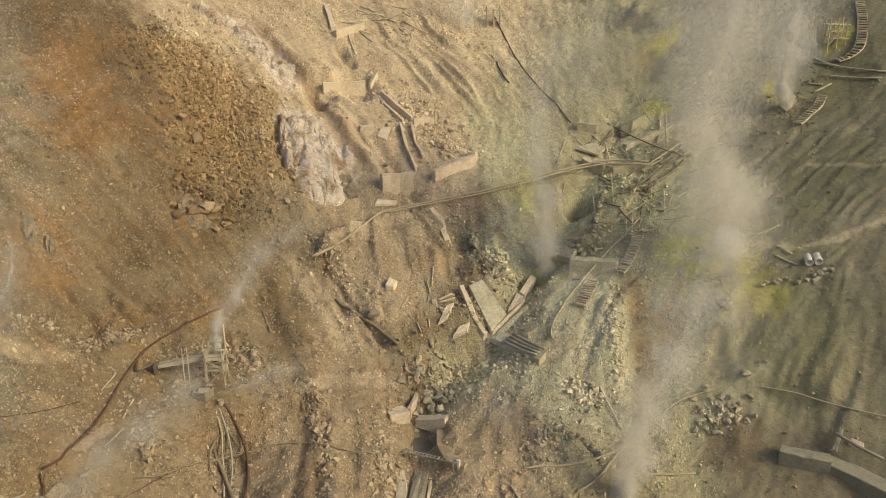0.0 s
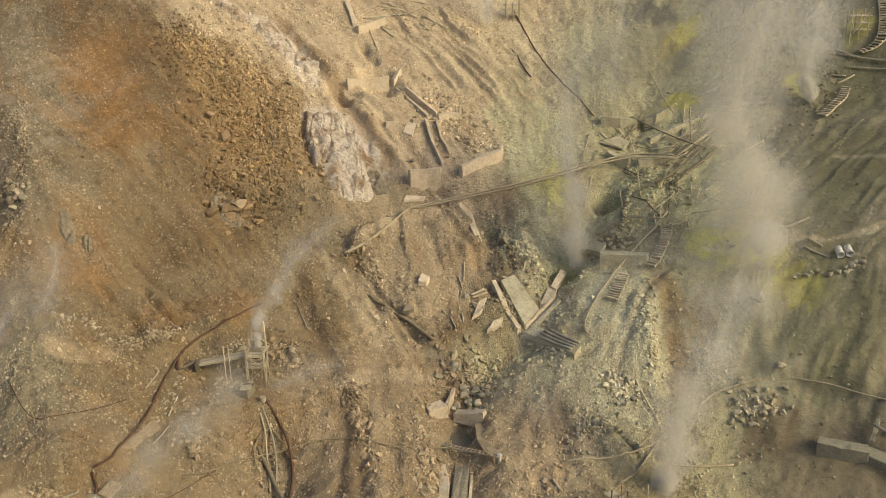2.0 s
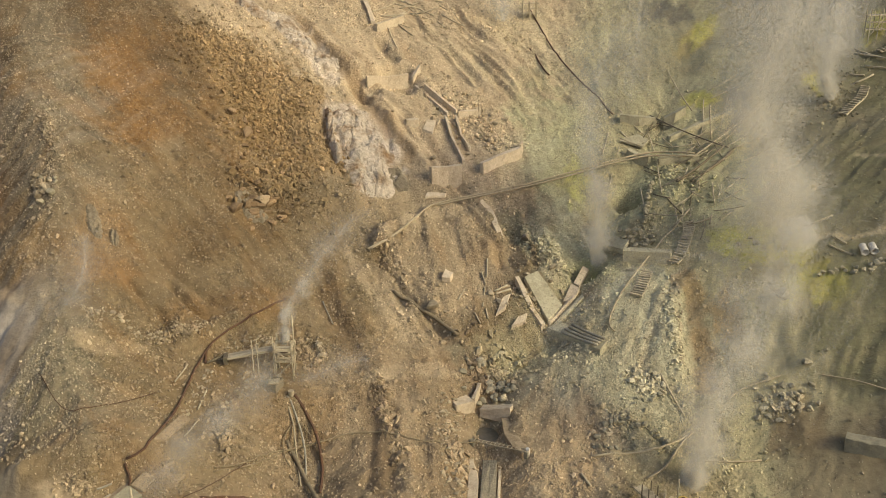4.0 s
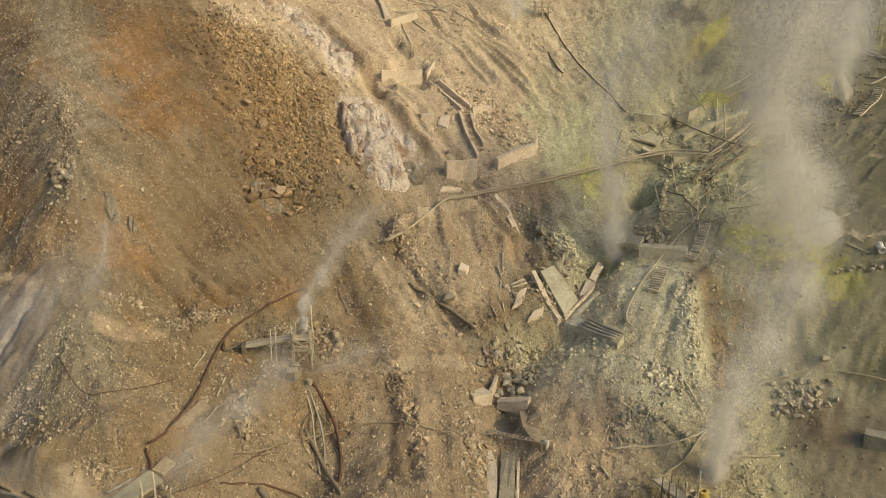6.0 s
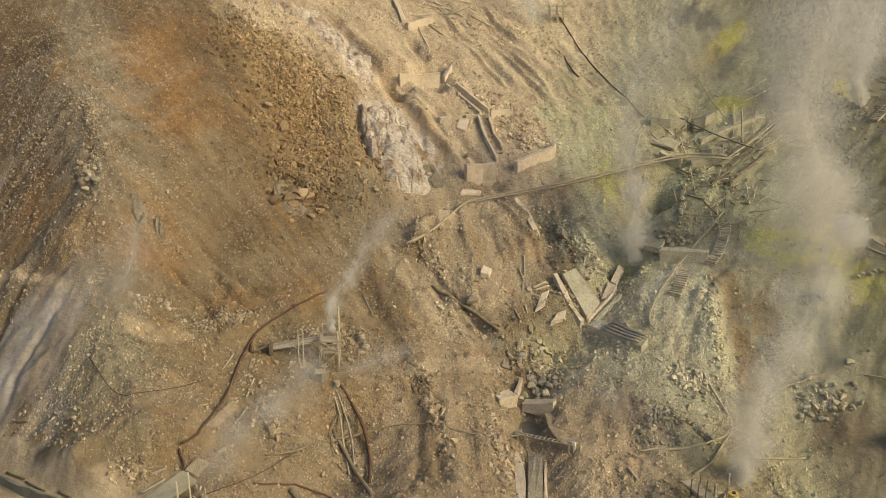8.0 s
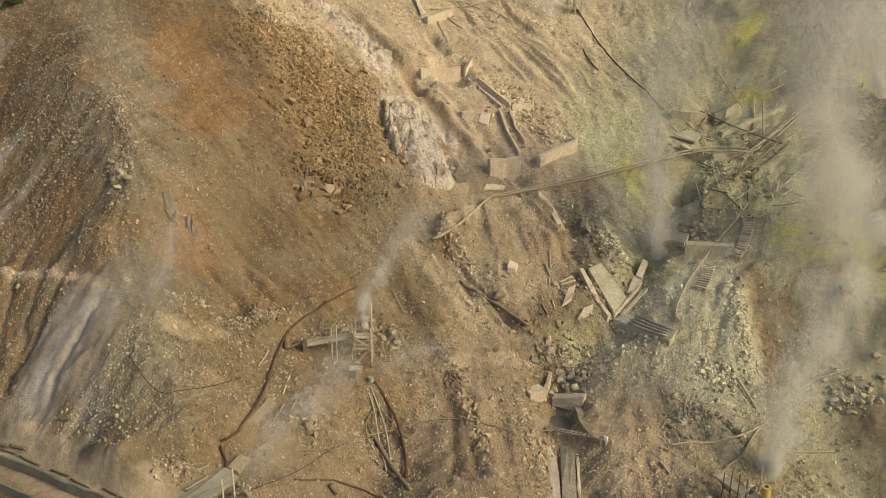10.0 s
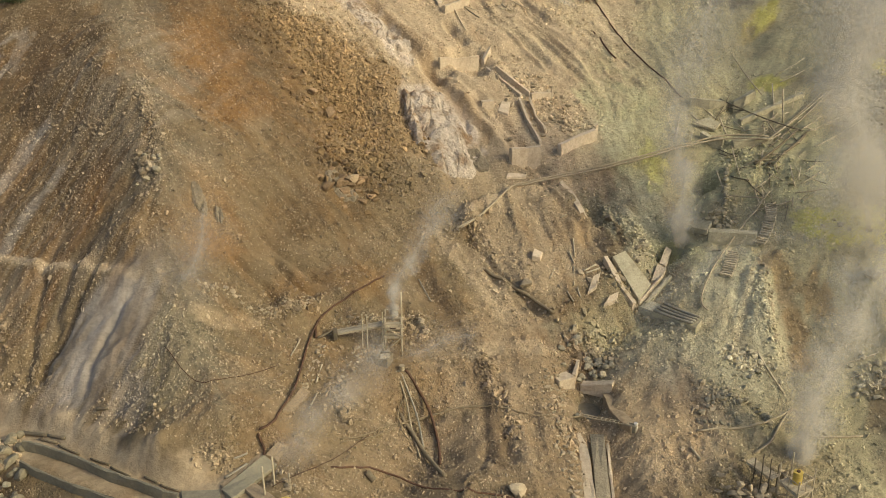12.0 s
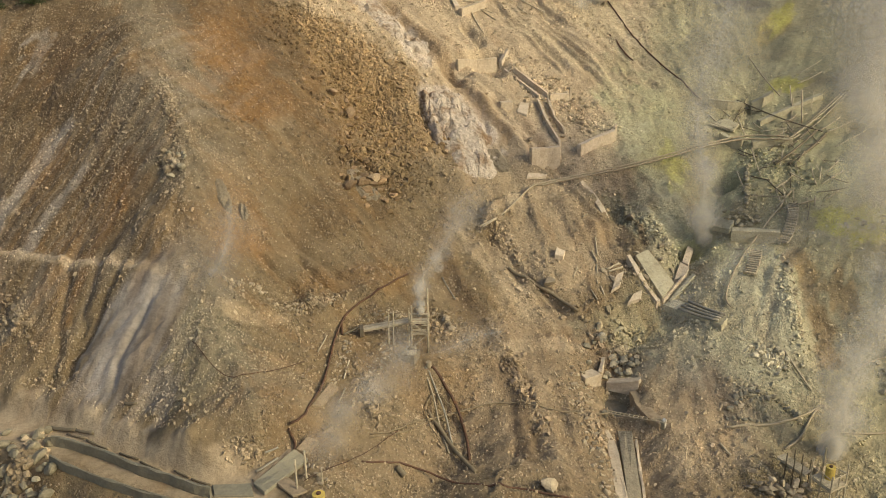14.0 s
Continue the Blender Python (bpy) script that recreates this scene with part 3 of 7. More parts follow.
# ---- loose rock ----
def stone_shape(seed, level=1, worn=0.0):
    """Corners and faces of one stone about 1 m across, angular or worn round."""
    r = random.Random(seed)
    if level < 0:
        verts = np.array([[math.cos(a) * r.uniform(0.35, 0.65), math.sin(a) * r.uniform(0.35, 0.65), -0.35] for a in (0.3, 1.7, 3.4, 4.9)]
                         + [[r.uniform(-0.2, 0.2), r.uniform(-0.2, 0.2), r.uniform(0.25, 0.5)]])
        return verts, np.array([(0, 1, 4), (1, 2, 4), (2, 3, 4), (3, 0, 4)])
    bm = bmesh.new()
    bmesh.ops.create_icosphere(bm, subdivisions=level, radius=0.5)
    cuts = [(Vector((r.uniform(-1, 1), r.uniform(-1, 1), r.uniform(-1, 1))).normalized(), r.uniform(0.13, 0.31) + 0.09 * worn) for _ in range(8)]
    for v in bm.verts:
        for way, depth in cuts:
            over = v.co.dot(way) - depth
            if over > 0:
                v.co -= way * over
        v.co *= (1.3 - 0.15 * worn) * (r.uniform(0.85, 1.15) if level == 1 else r.uniform(0.97, 1.03))
    bm.verts.ensure_lookup_table()
    verts = np.array([v.co[:] for v in bm.verts])
    faces = np.array([[v.index for v in f.verts] for f in bm.faces])
    bm.free()
    return verts, faces


def turns(n, rng):
    """n random rotation matrices."""
    q = rng.normal(size=(n, 4))
    q /= np.linalg.norm(q, axis=1)[:, None]
    w, x, y, z = q.T
    return np.stack([1 - 2 * (y * y + z * z), 2 * (x * y - w * z), 2 * (x * z + w * y),
                     2 * (x * y + w * z), 1 - 2 * (x * x + z * z), 2 * (y * z - w * x),
                     2 * (x * z - w * y), 2 * (y * z + w * x), 1 - 2 * (x * x + y * y)], 1).reshape(n, 3, 3)


def heap(name, label, x, y, size, seed, level=1, sink=0.2, pale=0.0):
    """Stones strewn at (x, y), joined into one object."""
    rng = np.random.default_rng(seed)
    shapes = [stone_shape(seed * 10 + k, level) for k in range(6)]
    z = lie(x, y)
    colour = tint(x, y)
    colour = colour * (1 - pale) + pale * (0.58 * np.array((0.40, 0.34, 0.25)) + 0.62 * colour)
    pick = rng.integers(0, 6, len(x))
    V, F, C, at = [], [], [], 0
    for k, (verts, faces) in enumerate(shapes):
        s = np.nonzero(pick == k)[0]
        if not len(s):
            continue
        R = turns(len(s), rng)
        if level < 0:
            a, o = rng.uniform(0, 2 * math.pi, len(s)), np.zeros(len(s))
            R = np.stack([np.cos(a), -np.sin(a), o, np.sin(a), np.cos(a), o, o, o, o + 1], 1).reshape(-1, 3, 3)
        stretch = rng.uniform(0.65, 1.25, (len(s), 1, 3)) * size[s][:, None, None]
        v = np.einsum("kij,kvj->kvi", R, verts[None] * stretch)
        v += np.stack([x[s], y[s], z[s] + size[s] * sink], 1)[:, None]
        V.append(v.reshape(-1, 3))
        F.append((faces[None] + at + (np.arange(len(s)) * len(verts))[:, None, None]).reshape(-1, 3))
        C.append(np.repeat(colour[s] * rng.uniform(0.9, 1.5, (len(s), 1)), len(verts), 0))
        at += len(s) * len(verts)
    me = mesh_of(name, np.concatenate(V), np.concatenate(F), M_ROCK)
    give_soil(me, np.clip(np.concatenate(C), 0.02, 0.85))
    return tagged(new(name, me), label, "rubble", kind="stuff")


def strew(rng, n, cx, cy, rx, ry, turn):
    """n points in an ellipse, thinning towards its rim."""
    a, r = rng.uniform(0, 2 * math.pi, n), np.abs(rng.normal(0, 0.5, n))
    u, v = r * np.cos(a) * rx, r * np.sin(a) * ry
    c, s = math.cos(radians(turn)), math.sin(radians(turn))
    return cx + u * c - v * s, cy + u * s + v * c


def sizes(rng, n, lo, hi):
    """Many small ones, few big ones."""
    return lo * (hi / lo) ** (rng.random(n) ** 2.2)


rng = np.random.default_rng(7)
def sprinkle(label, tries, low, slope, scale, seed, lo, hi, level, pale):
    """Stones over the whole valley, thick in some stretches and thin in others."""
    x, y = rng.uniform(-78, 84, tries), rng.uniform(52, 178, tries)
    bare = (1 - 0.88 * np.clip((x - 30 - 0.06 * (y - 80)) / 9, 0, 1)) * (1 - 0.5 * blob(x, y, 24, 128, 14, 28, 0))
    keep = (np.abs(x) < 24 + 0.5 * y) & (rng.random(tries) < bare * (low + slope * np.clip(fbm(x / scale, y / scale, 4, seed) + 0.03, 0, 0.5)))
    x, y = x[keep], y[keep]
    keep = (seg_distance(x, y, ROAD)[0] > 2.5) & (seg_distance(x, y, VERGE)[0] > 2.0 + 1.5 * fbm(x / 2, y / 2, 3, 3)) & (blob(x, y, -9, 122, 8, 3.6, 118) < 0.3) & (blob(x, y, -42, 76, 8, 5, 70) < 0.3)
    x, y = x[keep], y[keep]
    heap("small_stones", label, x, y, sizes(rng, len(x), lo, hi), seed, level, pale=pale)


sprinkle("small angular stones strewn over the slopes", 130000, 0.10, 2.3, 5, 90, 0.2, 0.5, 1, 0.45)
sprinkle("fine gravel chips strewn over the slopes", 400000, 0.24, 2.3, 4, 95, 0.14, 0.36, -1, 0.45)

ZONES = []


def zone(label, n, lo, hi, cx, cy, rx, ry, turn=0.0, pale=0.0):
    x, y = strew(rng, n, cx, cy, rx, ry, turn)
    heap("rubble", label, x, y, sizes(rng, n, lo, hi), 100 + len(ZONES), pale=pale)
    ZONES.append(label)
zone("coarse rust-brown talus blocks below the scarp", 8200, 0.17, 0.85, -21.5, 125.3, 18.2, 8.6, -57, 0)
zone("coarse rust-brown talus blocks at the foot of the slide", 1500, 0.22, 1.2, -19.1, 108.7, 6.5, 5.3, -7, 0)
zone("talus blocks along the upper slide", 1800, 0.2, 0.8, -31.9, 133.4, 8.2, 5.9, -36, 0)
zone("grey rubble in the stream bed above the weir", 420, 0.3, 1.1, 8.5, 86.3, 4.6, 4.1, 16, 0.3)
zone("grey rubble along the channel bank", 260, 0.25, 0.8, 15.5, 90.8, 7.4, 0.7, -52, 0.3)
zone("rubble heap on the fan", 380, 0.25, 0.8, 24.5, 82.1, 3.1, 1.7, -26, 0.7)
zone("rubble along the edge of the fan", 520, 0.2, 0.6, 28.4, 88.0, 8.1, 1.4, -94, 0.3)
zone("grey stones heaped under the cliff", 130, 0.3, 0.9, 37.9, 78.8, 2.7, 1.8, -17, 0.8)
zone("rubble beside the broken slabs", 420, 0.25, 0.9, 17.5, 102.0, 5.1, 3.7, -70, 0.3)
zone("rubble between the upper walls", 600, 0.25, 0.9, 5.8, 131.6, 10.7, 5.1, -46, 0.3)
zone("rubble below the upper walls", 350, 0.25, 0.9, 10.8, 126.4, 5.2, 3.6, -52, 0.3)
zone("broken stone on the bank", 420, 0.2, 0.7, -4.1, 101.1, 13.9, 3.1, -55, 0.3)
zone("stones along the track to the tower", 330, 0.3, 0.8, -11.9, 84.2, 3.2, 2.6, -59, 0.3)
zone("stones on the lower bank", 380, 0.25, 0.9, -3.5, 78.6, 9.9, 1.7, -74, 0.2)
zone("stones on the steps of the slope", 260, 0.25, 0.8, -24.6, 82.4, 3.4, 1.5, 33, 0.3)
zone("stones beside the sluice", 300, 0.25, 0.8, 3.6, 74.4, 3.7, 1.2, -79, 0.3)
zone("loose stone round the gorge mouth", 380, 0.2, 0.7, 14.4, 95.6, 3.5, 2.1, -44, 0.3)
zone("pale stones on the upper slope", 420, 0.2, 0.7, 11.2, 156.3, 12.4, 9.4, -54, 0.3)
zone("stones on the dark hillside", 380, 0.2, 0.6, 60.1, 126.9, 6.0, 11.9, -31, 0.1)
zone("blocks fallen beside the track", 260, 0.4, 1.2, -48.6, 63.7, 4.2, 2.2, 87, 0.25)
zone("stones scattered on the old road bank", 260, 0.2, 0.6, -27.9, 61.8, 2.1, 1.0, 0, 0.2)
zone("stones on the dark left face", 320, 0.25, 0.8, -55.8, 81.0, 4.2, 1.1, -46, 0.2)
zone("stones along the shoulder", 420, 0.2, 0.6, -43.9, 102.2, 10.7, 2.2, -67, 0.3)
zone("stones on the crest", 120, 0.4, 1.1, -42.0, 93.7, 2.1, 0.9, -40, 0.3)
zone("stones on the lower slope", 260, 0.25, 0.8, -18.6, 72.1, 4.7, 1.6, -59, 0.3)
zone("stones in the dry hollow", 180, 0.25, 0.8, 20.7, 77.3, 2.6, 3.5, -81, 0.3)
zone("grey debris above the dam", 500, 0.2, 0.8, 34.8, 116.9, 9.1, 4.8, -67, 0.2)

zone("dark grey stones on the bank below the lip", 650, 0.22, 0.8, 13.6, 106.5, 6.5, 2.6, -68, 0.15)


# ---- materials of the built things ----
M_CONCRETE = material("weathered_concrete", (0.55, 0.455, 0.32), rough=0.92, grain=0.22, scale=3.0, bump=0.4, stain=0.5, stain_scale=0.8, stain_colour=(0.36, 0.265, 0.165), each=0.1)
M_CONCRETE_GREY = material("damp_grey_concrete", (0.245, 0.222, 0.152), rough=0.85, grain=0.2, scale=3.0, bump=0.25, stain=0.5, stain_scale=0.6, stain_colour=(0.14, 0.13, 0.10), each=0.1)
M_CONCRETE_DUSTY = material("dusty_olive_concrete", (0.41, 0.37, 0.25), rough=0.92, grain=0.22, scale=3.0, bump=0.35, stain=0.55, stain_scale=0.7, stain_colour=(0.19, 0.165, 0.105), each=0.1)
M_DULL = material("dusty_dull_pipe", (0.235, 0.188, 0.115), rough=0.8, grain=0.22, scale=5.0, bump=0.15, stain=0.5, stain_scale=1.1, stain_colour=(0.15, 0.11, 0.065), each=0.12)
M_DUSTED = material("earth_dusted_concrete", (0.31, 0.24, 0.15), rough=0.93, grain=0.25, scale=3.0, bump=0.4, stain=0.6, stain_scale=0.9, stain_colour=(0.21, 0.15, 0.085), each=0.1)
M_PIPE = material("chalky_pipe", (0.345, 0.29, 0.19), rough=0.7, grain=0.22, scale=5.0, bump=0.15, stain=0.5, stain_scale=1.1, stain_colour=(0.22, 0.16, 0.09), each=0.12)
M_RUST = material("rusted_steel", (0.095, 0.055, 0.035), rough=0.85, grain=0.35, scale=7.0, bump=0.3, stain=0.5, stain_scale=1.5, stain_colour=(0.17, 0.085, 0.035), each=0.15)
M_STEEL = material("dull_grey_steel", (0.29, 0.265, 0.20), rough=0.6, metal=0.1, grain=0.2, scale=6.0, bump=0.12, stain=0.4, stain_scale=1.3, stain_colour=(0.14, 0.10, 0.06), each=0.15)
M_WOOD = material("bleached_timber", (0.42, 0.36, 0.245), rough=0.9, grain=0.3, scale=8.0, bump=0.3, stain=0.45, stain_scale=1.2, stain_colour=(0.20, 0.155, 0.095), each=0.2)
M_DARKWOOD = material("dark_wet_timber", (0.165, 0.138, 0.09), rough=0.9, grain=0.3, scale=8.0, bump=0.3, stain=0.4, stain_scale=1.2, stain_colour=(0.15, 0.105, 0.07), each=0.2)
M_STONE = material("quarried_stone", (0.375, 0.31, 0.205), rough=0.92, grain=0.25, scale=3.5, bump=0.45, stain=0.5, stain_scale=0.9, stain_colour=(0.19, 0.145, 0.09), each=0.28)
M_TALUS = material("rust_brown_block", (0.29, 0.20, 0.11), rough=0.92, grain=0.3, scale=3.5, bump=0.5, stain=0.5, stain_scale=0.9, stain_colour=(0.15, 0.09, 0.045), each=0.3)
M_STONE_GREY = material("sulphur_grey_stone", (0.335, 0.295, 0.20), rough=0.92, grain=0.25, scale=3.5, bump=0.45, stain=0.5, stain_scale=0.9, stain_colour=(0.16, 0.15, 0.095), each=0.25)
M_STONE_OLIVE = material("olive_grey_boulder", (0.235, 0.205, 0.135), rough=0.92, grain=0.25, scale=2.5, bump=0.4, stain=0.5, stain_scale=0.7, stain_colour=(0.15, 0.13, 0.08), each=0.2)
M_YELLOW = material("yellow_painted_drum", (0.56, 0.42, 0.10), rough=0.6, grain=0.15, scale=6.0, bump=0.1, stain=0.5, stain_scale=1.6, stain_colour=(0.33, 0.24, 0.10))
M_WHITE = material("white_glazed_culvert", (0.62, 0.58, 0.50), rough=0.55, grain=0.12, scale=4.0, bump=0.1, stain=0.4, stain_scale=1.2, stain_colour=(0.38, 0.33, 0.25))
M_GRAVEL = material("dark_channel_gravel", (0.24, 0.21, 0.15), rough=0.9, grain=0.45, scale=5.0, bump=0.8, stain=0.4, stain_scale=0.8, stain_colour=(0.09, 0.08, 0.065))
M_WATER = material("shallow_murky_water", (0.19, 0.165, 0.11), rough=0.2, grain=0.2, scale=3.0, bump=0.12, stain=0.3, stain_scale=1.0, stain_colour=(0.25, 0.24, 0.2))
M_CRAG = material("white_altered_rock", (0.57, 0.485, 0.37), rough=0.9, grain=0.35, scale=1.6, bump=0.9, stain=0.95, stain_scale=0.32, stain_colour=(0.26, 0.155, 0.07), island=0.0)
M_CRAG_DARK = material("dark_grey_rock", (0.25, 0.205, 0.135), rough=0.9, grain=0.35, scale=2.5, bump=0.8, stain=0.5, stain_scale=0.6, stain_colour=(0.10, 0.08, 0.055))
M_LEAF = material("dusty_shrub_leaf", (0.055, 0.075, 0.03), rough=0.8, grain=0.3, scale=3.0, bump=0.0, stain=0.3, stain_scale=0.8, stain_colour=(0.10, 0.10, 0.04), island=0.35)


# ---- shaping helpers ----
def height(x, y):
    return float(lie(x, y))


def on_ground(x, y, lift=0.0):
    return Vector((x, y, height(x, y) + lift))


def thing(name, place, label, category, group=""):
    """An empty at a thing's base, to hold its parts."""
    ob = new(name)
    ob.empty_display_size = 0.3
    ob.location = place
    return tagged(ob, label, category, group)


def raw_mesh(name, verts, faces, mat, base=(0, 0, 0), smooth=False):
    me = bpy.data.meshes.new(name)
    b = Vector(base)
    me.from_pydata([tuple(Vector(v) - b) for v in verts], [], faces)
    me.materials.append(mat)
    if smooth:
        me.polygons.foreach_set("use_smooth", [True] * len(me.polygons))
    me.update()
    return me


def part(name, shape, mat, parent, label="", smooth=False):
    """One mesh under a thing or a part; its corners are given in world places."""
    verts, faces = shape
    base, up = Vector((0, 0, 0)), parent
    while up:
        base += up.location
        up = up.parent
    ob = new(name, raw_mesh(name, verts, faces, mat, base, smooth))
    ob.parent = parent
    if label:
        tagged(ob, label)
    return ob


def single(name, shape, mat, label, category, group="", smooth=False):
    """A thing of one piece; its corners are given in world places."""
    verts, faces = shape
    low = min(verts, key=lambda v: v[2])
    base = Vector((sum(v[0] for v in verts) / len(verts), sum(v[1] for v in verts) / len(verts), low[2]))
    ob = new(name, raw_mesh(name, verts, faces, mat, base, smooth))
    ob.location = base
    return tagged(ob, label, category, group)


def joined(*shapes):
    verts, faces = [], []
    for v, f in shapes:
        k = len(verts)
        verts += list(v)
        faces += [tuple(i + k for i in face) for face in f]
    return verts, faces


def tube(path, r, sides=8):
    """A round bar or pipe along a path of places."""
    path = [Vector(p) for p in path]
    verts, faces = [], []
    for k, p in enumerate(path):
        way = (path[min(k + 1, len(path) - 1)] - path[max(k - 1, 0)]).normalized()
        side = way.cross(Vector((0, 0, 1)))
        side = side.normalized() if side.length > 0.05 else Vector((1, 0, 0))
        top = side.cross(way)
        for q in range(sides):
            a = 2 * math.pi * q / sides
            verts.append(p + (side * math.cos(a) + top * math.sin(a)) * r)
    for k in range(len(path) - 1):
        for q in range(sides):
            a, b = k * sides + q, k * sides + (q + 1) % sides
            faces.append((a, b, b + sides, a + sides))
    faces.append(tuple(range(sides))[::-1])
    faces.append(tuple((len(path) - 1) * sides + q for q in range(sides)))
    return verts, faces


def hollow_tube(a, b, r, wall, sides=18):
    """An open pipe section from a to b."""
    a, b = Vector(a), Vector(b)
    way = (b - a).normalized()
    side = way.cross(Vector((0, 0, 1))).normalized()
    top = side.cross(way)
    verts, faces = [], []
    for p, rad in ((a, r), (b, r), (b, r - wall), (a, r - wall)):
        for q in range(sides):
            t = 2 * math.pi * q / sides
            verts.append(p + (side * math.cos(t) + top * math.sin(t)) * rad)
    for k in range(4):
        for q in range(sides):
            n = (q + 1) % sides
            faces.append((k * sides + q, k * sides + n, ((k + 1) % 4) * sides + n, ((k + 1) % 4) * sides + q))
    return verts, faces


def prism(base, top):
    """A solid between two loops of as many corners."""
    n = len(base)
    faces = [tuple(range(n))[::-1], tuple(range(n, 2 * n))]
    faces += [(k, (k + 1) % n, n + (k + 1) % n, n + k) for k in range(n)]
    return [Vector(p) for p in base] + [Vector(p) for p in top], faces


def softened(shape, width, jitter=0.0, cuts=0, seed=0):
    """The same solid with worn edges, and its faces broken up a little."""
    bm = bmesh.new()
    vs = [bm.verts.new(v) for v in shape[0]]
    for f in shape[1]:
        bm.faces.new([vs[i] for i in f])
    bmesh.ops.recalc_face_normals(bm, faces=bm.faces)
    if cuts:
        bmesh.ops.subdivide_edges(bm, edges=[e for e in bm.edges if e.calc_length() > 0.8], cuts=cuts, use_grid_fill=True)
    r = random.Random(seed)
    if width:
        bmesh.ops.bevel(bm, geom=[e for e in bm.edges if e.is_manifold and e.calc_face_angle(0) > 0.5], offset=width, segments=1, affect="EDGES", clamp_overlap=True)
    if jitter:
        for v in bm.verts:
            v.co += Vector((r.uniform(-1, 1), r.uniform(-1, 1), r.uniform(-1, 1))) * jitter
    bm.verts.index_update()
    out = [v.co.copy() for v in bm.verts], [tuple(v.index for v in f.verts) for f in bm.faces]
    bm.free()
    return out


def bar(a, b, w, h):
    """A straight squared timber from a to b, w wide and h high."""
    a, b = Vector(a), Vector(b)
    way = (b - a).normalized()
    side = way.cross(Vector((0, 0, 1)))
    side = (side.normalized() if side.length > 0.05 else Vector((1, 0, 0))) * w / 2
    top = side.cross(way).normalized() * h / 2
    loop = [side + top, -side + top, -side - top, side - top]
    return softened(prism([a + c for c in loop], [b + c for c in loop]), min(w, h) * 0.08)


def run(points, per=0.7):
    """A bent line in plan, rounded at its bends and cut into short steps."""
    pts = [Vector((p[0], p[1], p[2] if len(p) > 2 else 0.0)) for p in points]
    if len(pts) == 2:
        n = max(2, int((pts[1] - pts[0]).length / per))
        return [pts[0].lerp(pts[1], k / n) for k in range(n + 1)]
    ext = [2 * pts[0] - pts[1], *pts, 2 * pts[-1] - pts[-2]]
    out = []
    for k in range(1, len(ext) - 2):
        a, b, c, d = ext[k - 1:k + 3]
        n = max(2, int((c - b).length / per))
        for q in range(n):
            t = q / n
            out.append(0.5 * (2 * b + (c - a) * t + (2 * a - 5 * b + 4 * c - d) * t * t + (3 * b - a - 3 * c + d) * t**3))
    out.append(pts[-1])
    return out


def laid(points, r, per=0.7, k=4):
    """A run laid on the ground, spanning small dips; the third number lifts it."""
    way = run(points, per)
    z = lie([p.x for p in way], [p.y for p in way])
    pad = np.concatenate([np.full(k, z[0]), z, np.full(k, z[-1])])
    mean = np.convolve(pad, np.ones(2 * k + 1) / (2 * k + 1), "valid")
    z = np.maximum(mean, z - 0.05) if k < 8 else mean + 0.25
    return [Vector((p.x, p.y, zz + p.z + r * 0.8)) for p, zz in zip(way, z)]


# ---- makers ----
def pipe_line(label, points, r, mat, name="pipe", category="pipe", joints=6.0, group="", span=4):
    path = laid(points, r, 0.7, span)
    top = thing(name, path[0] - Vector((0, 0, r)), label, category, group)
    barrel = part("barrel", tube(path, r), mat, top, smooth=True)
    gone = 0.0
    for a, b in zip(path, path[1:]):
        gone += (b - a).length
        if joints and gone > joints:
            gone = 0.0
            way = (b - a).normalized()
            part("coupling", tube([a - way * 0.12, a + way * 0.12], r * 1.28 + 0.012), mat, barrel)
    return top


def pole(label, a, b, r, mat, category="pole", name="pole", group="loose poles"):
    """A straight stick; a and b are (x, y, lift) on the ground."""
    p, q = on_ground(*a), on_ground(*b)
    n = 5
    sag = 0.02 * (q - p).length
    path = [p.lerp(q, k / n) + Vector((0, 0, r * 0.7 - sag * math.sin(math.pi * k / n))) for k in range(n + 1)]
    return single(name, tube(path, r, 7), mat, label, category, group, smooth=True)


def wall(label, face, tall, thick, mat, level=0.0, seed=0, name="concrete_wall", category="wall", deep=0.8, group="", worn=0.06):
    """A wall whose front foot runs along face, (x, y) from left to right; level 1: its top is level, 2: one even slope."""
    way = [Vector((p[0], p[1], 0)) for p in face]
    feet = [height(p.x, p.y) for p in way]
    crown = [f + tall for f in feet]
    if level == 2:
        gone = [0.0]
        for a, b in zip(way, way[1:]):
            gone.append(gone[-1] + (b - a).length)
        slope, start = np.polyfit(gone, crown, 1)
        crown = [start + slope * q for q in gone]
    elif level:
        mean = sum(crown) / len(crown)
        crown = [c * (1 - level) + mean * level for c in crown]
    low = min(feet) - deep
    front, back = [], []
    for k, p in enumerate(way):
        d = (way[min(k + 1, len(way) - 1)] - way[max(k - 1, 0)]).normalized()
        front.append(p)
        back.append(p + Vector((-d.y, d.x, 0)) * thick)
    loop = front + back[::-1]
    tops = crown + crown[::-1]
    n = len(way)
    verts, faces = [], []
    for p, z in zip(loop, tops):
        verts += [Vector((p.x, p.y, low)), Vector((p.x, p.y, z))]
    m = len(loop)
    for k in range(m):
        a, b = 2 * k, 2 * ((k + 1) % m)
        faces.append((a, b, b + 1, a + 1))
    for k in range(n - 1):
        i, j = k, m - 1 - k
        faces.append((2 * i + 1, 2 * (i + 1) + 1, 2 * (j - 1) + 1, 2 * j + 1))
        faces.append((2 * i, 2 * j, 2 * (j - 1), 2 * (i + 1)))
    return single(name, softened((verts, faces), worn, 0.06, 2, seed), mat, label, category, group)


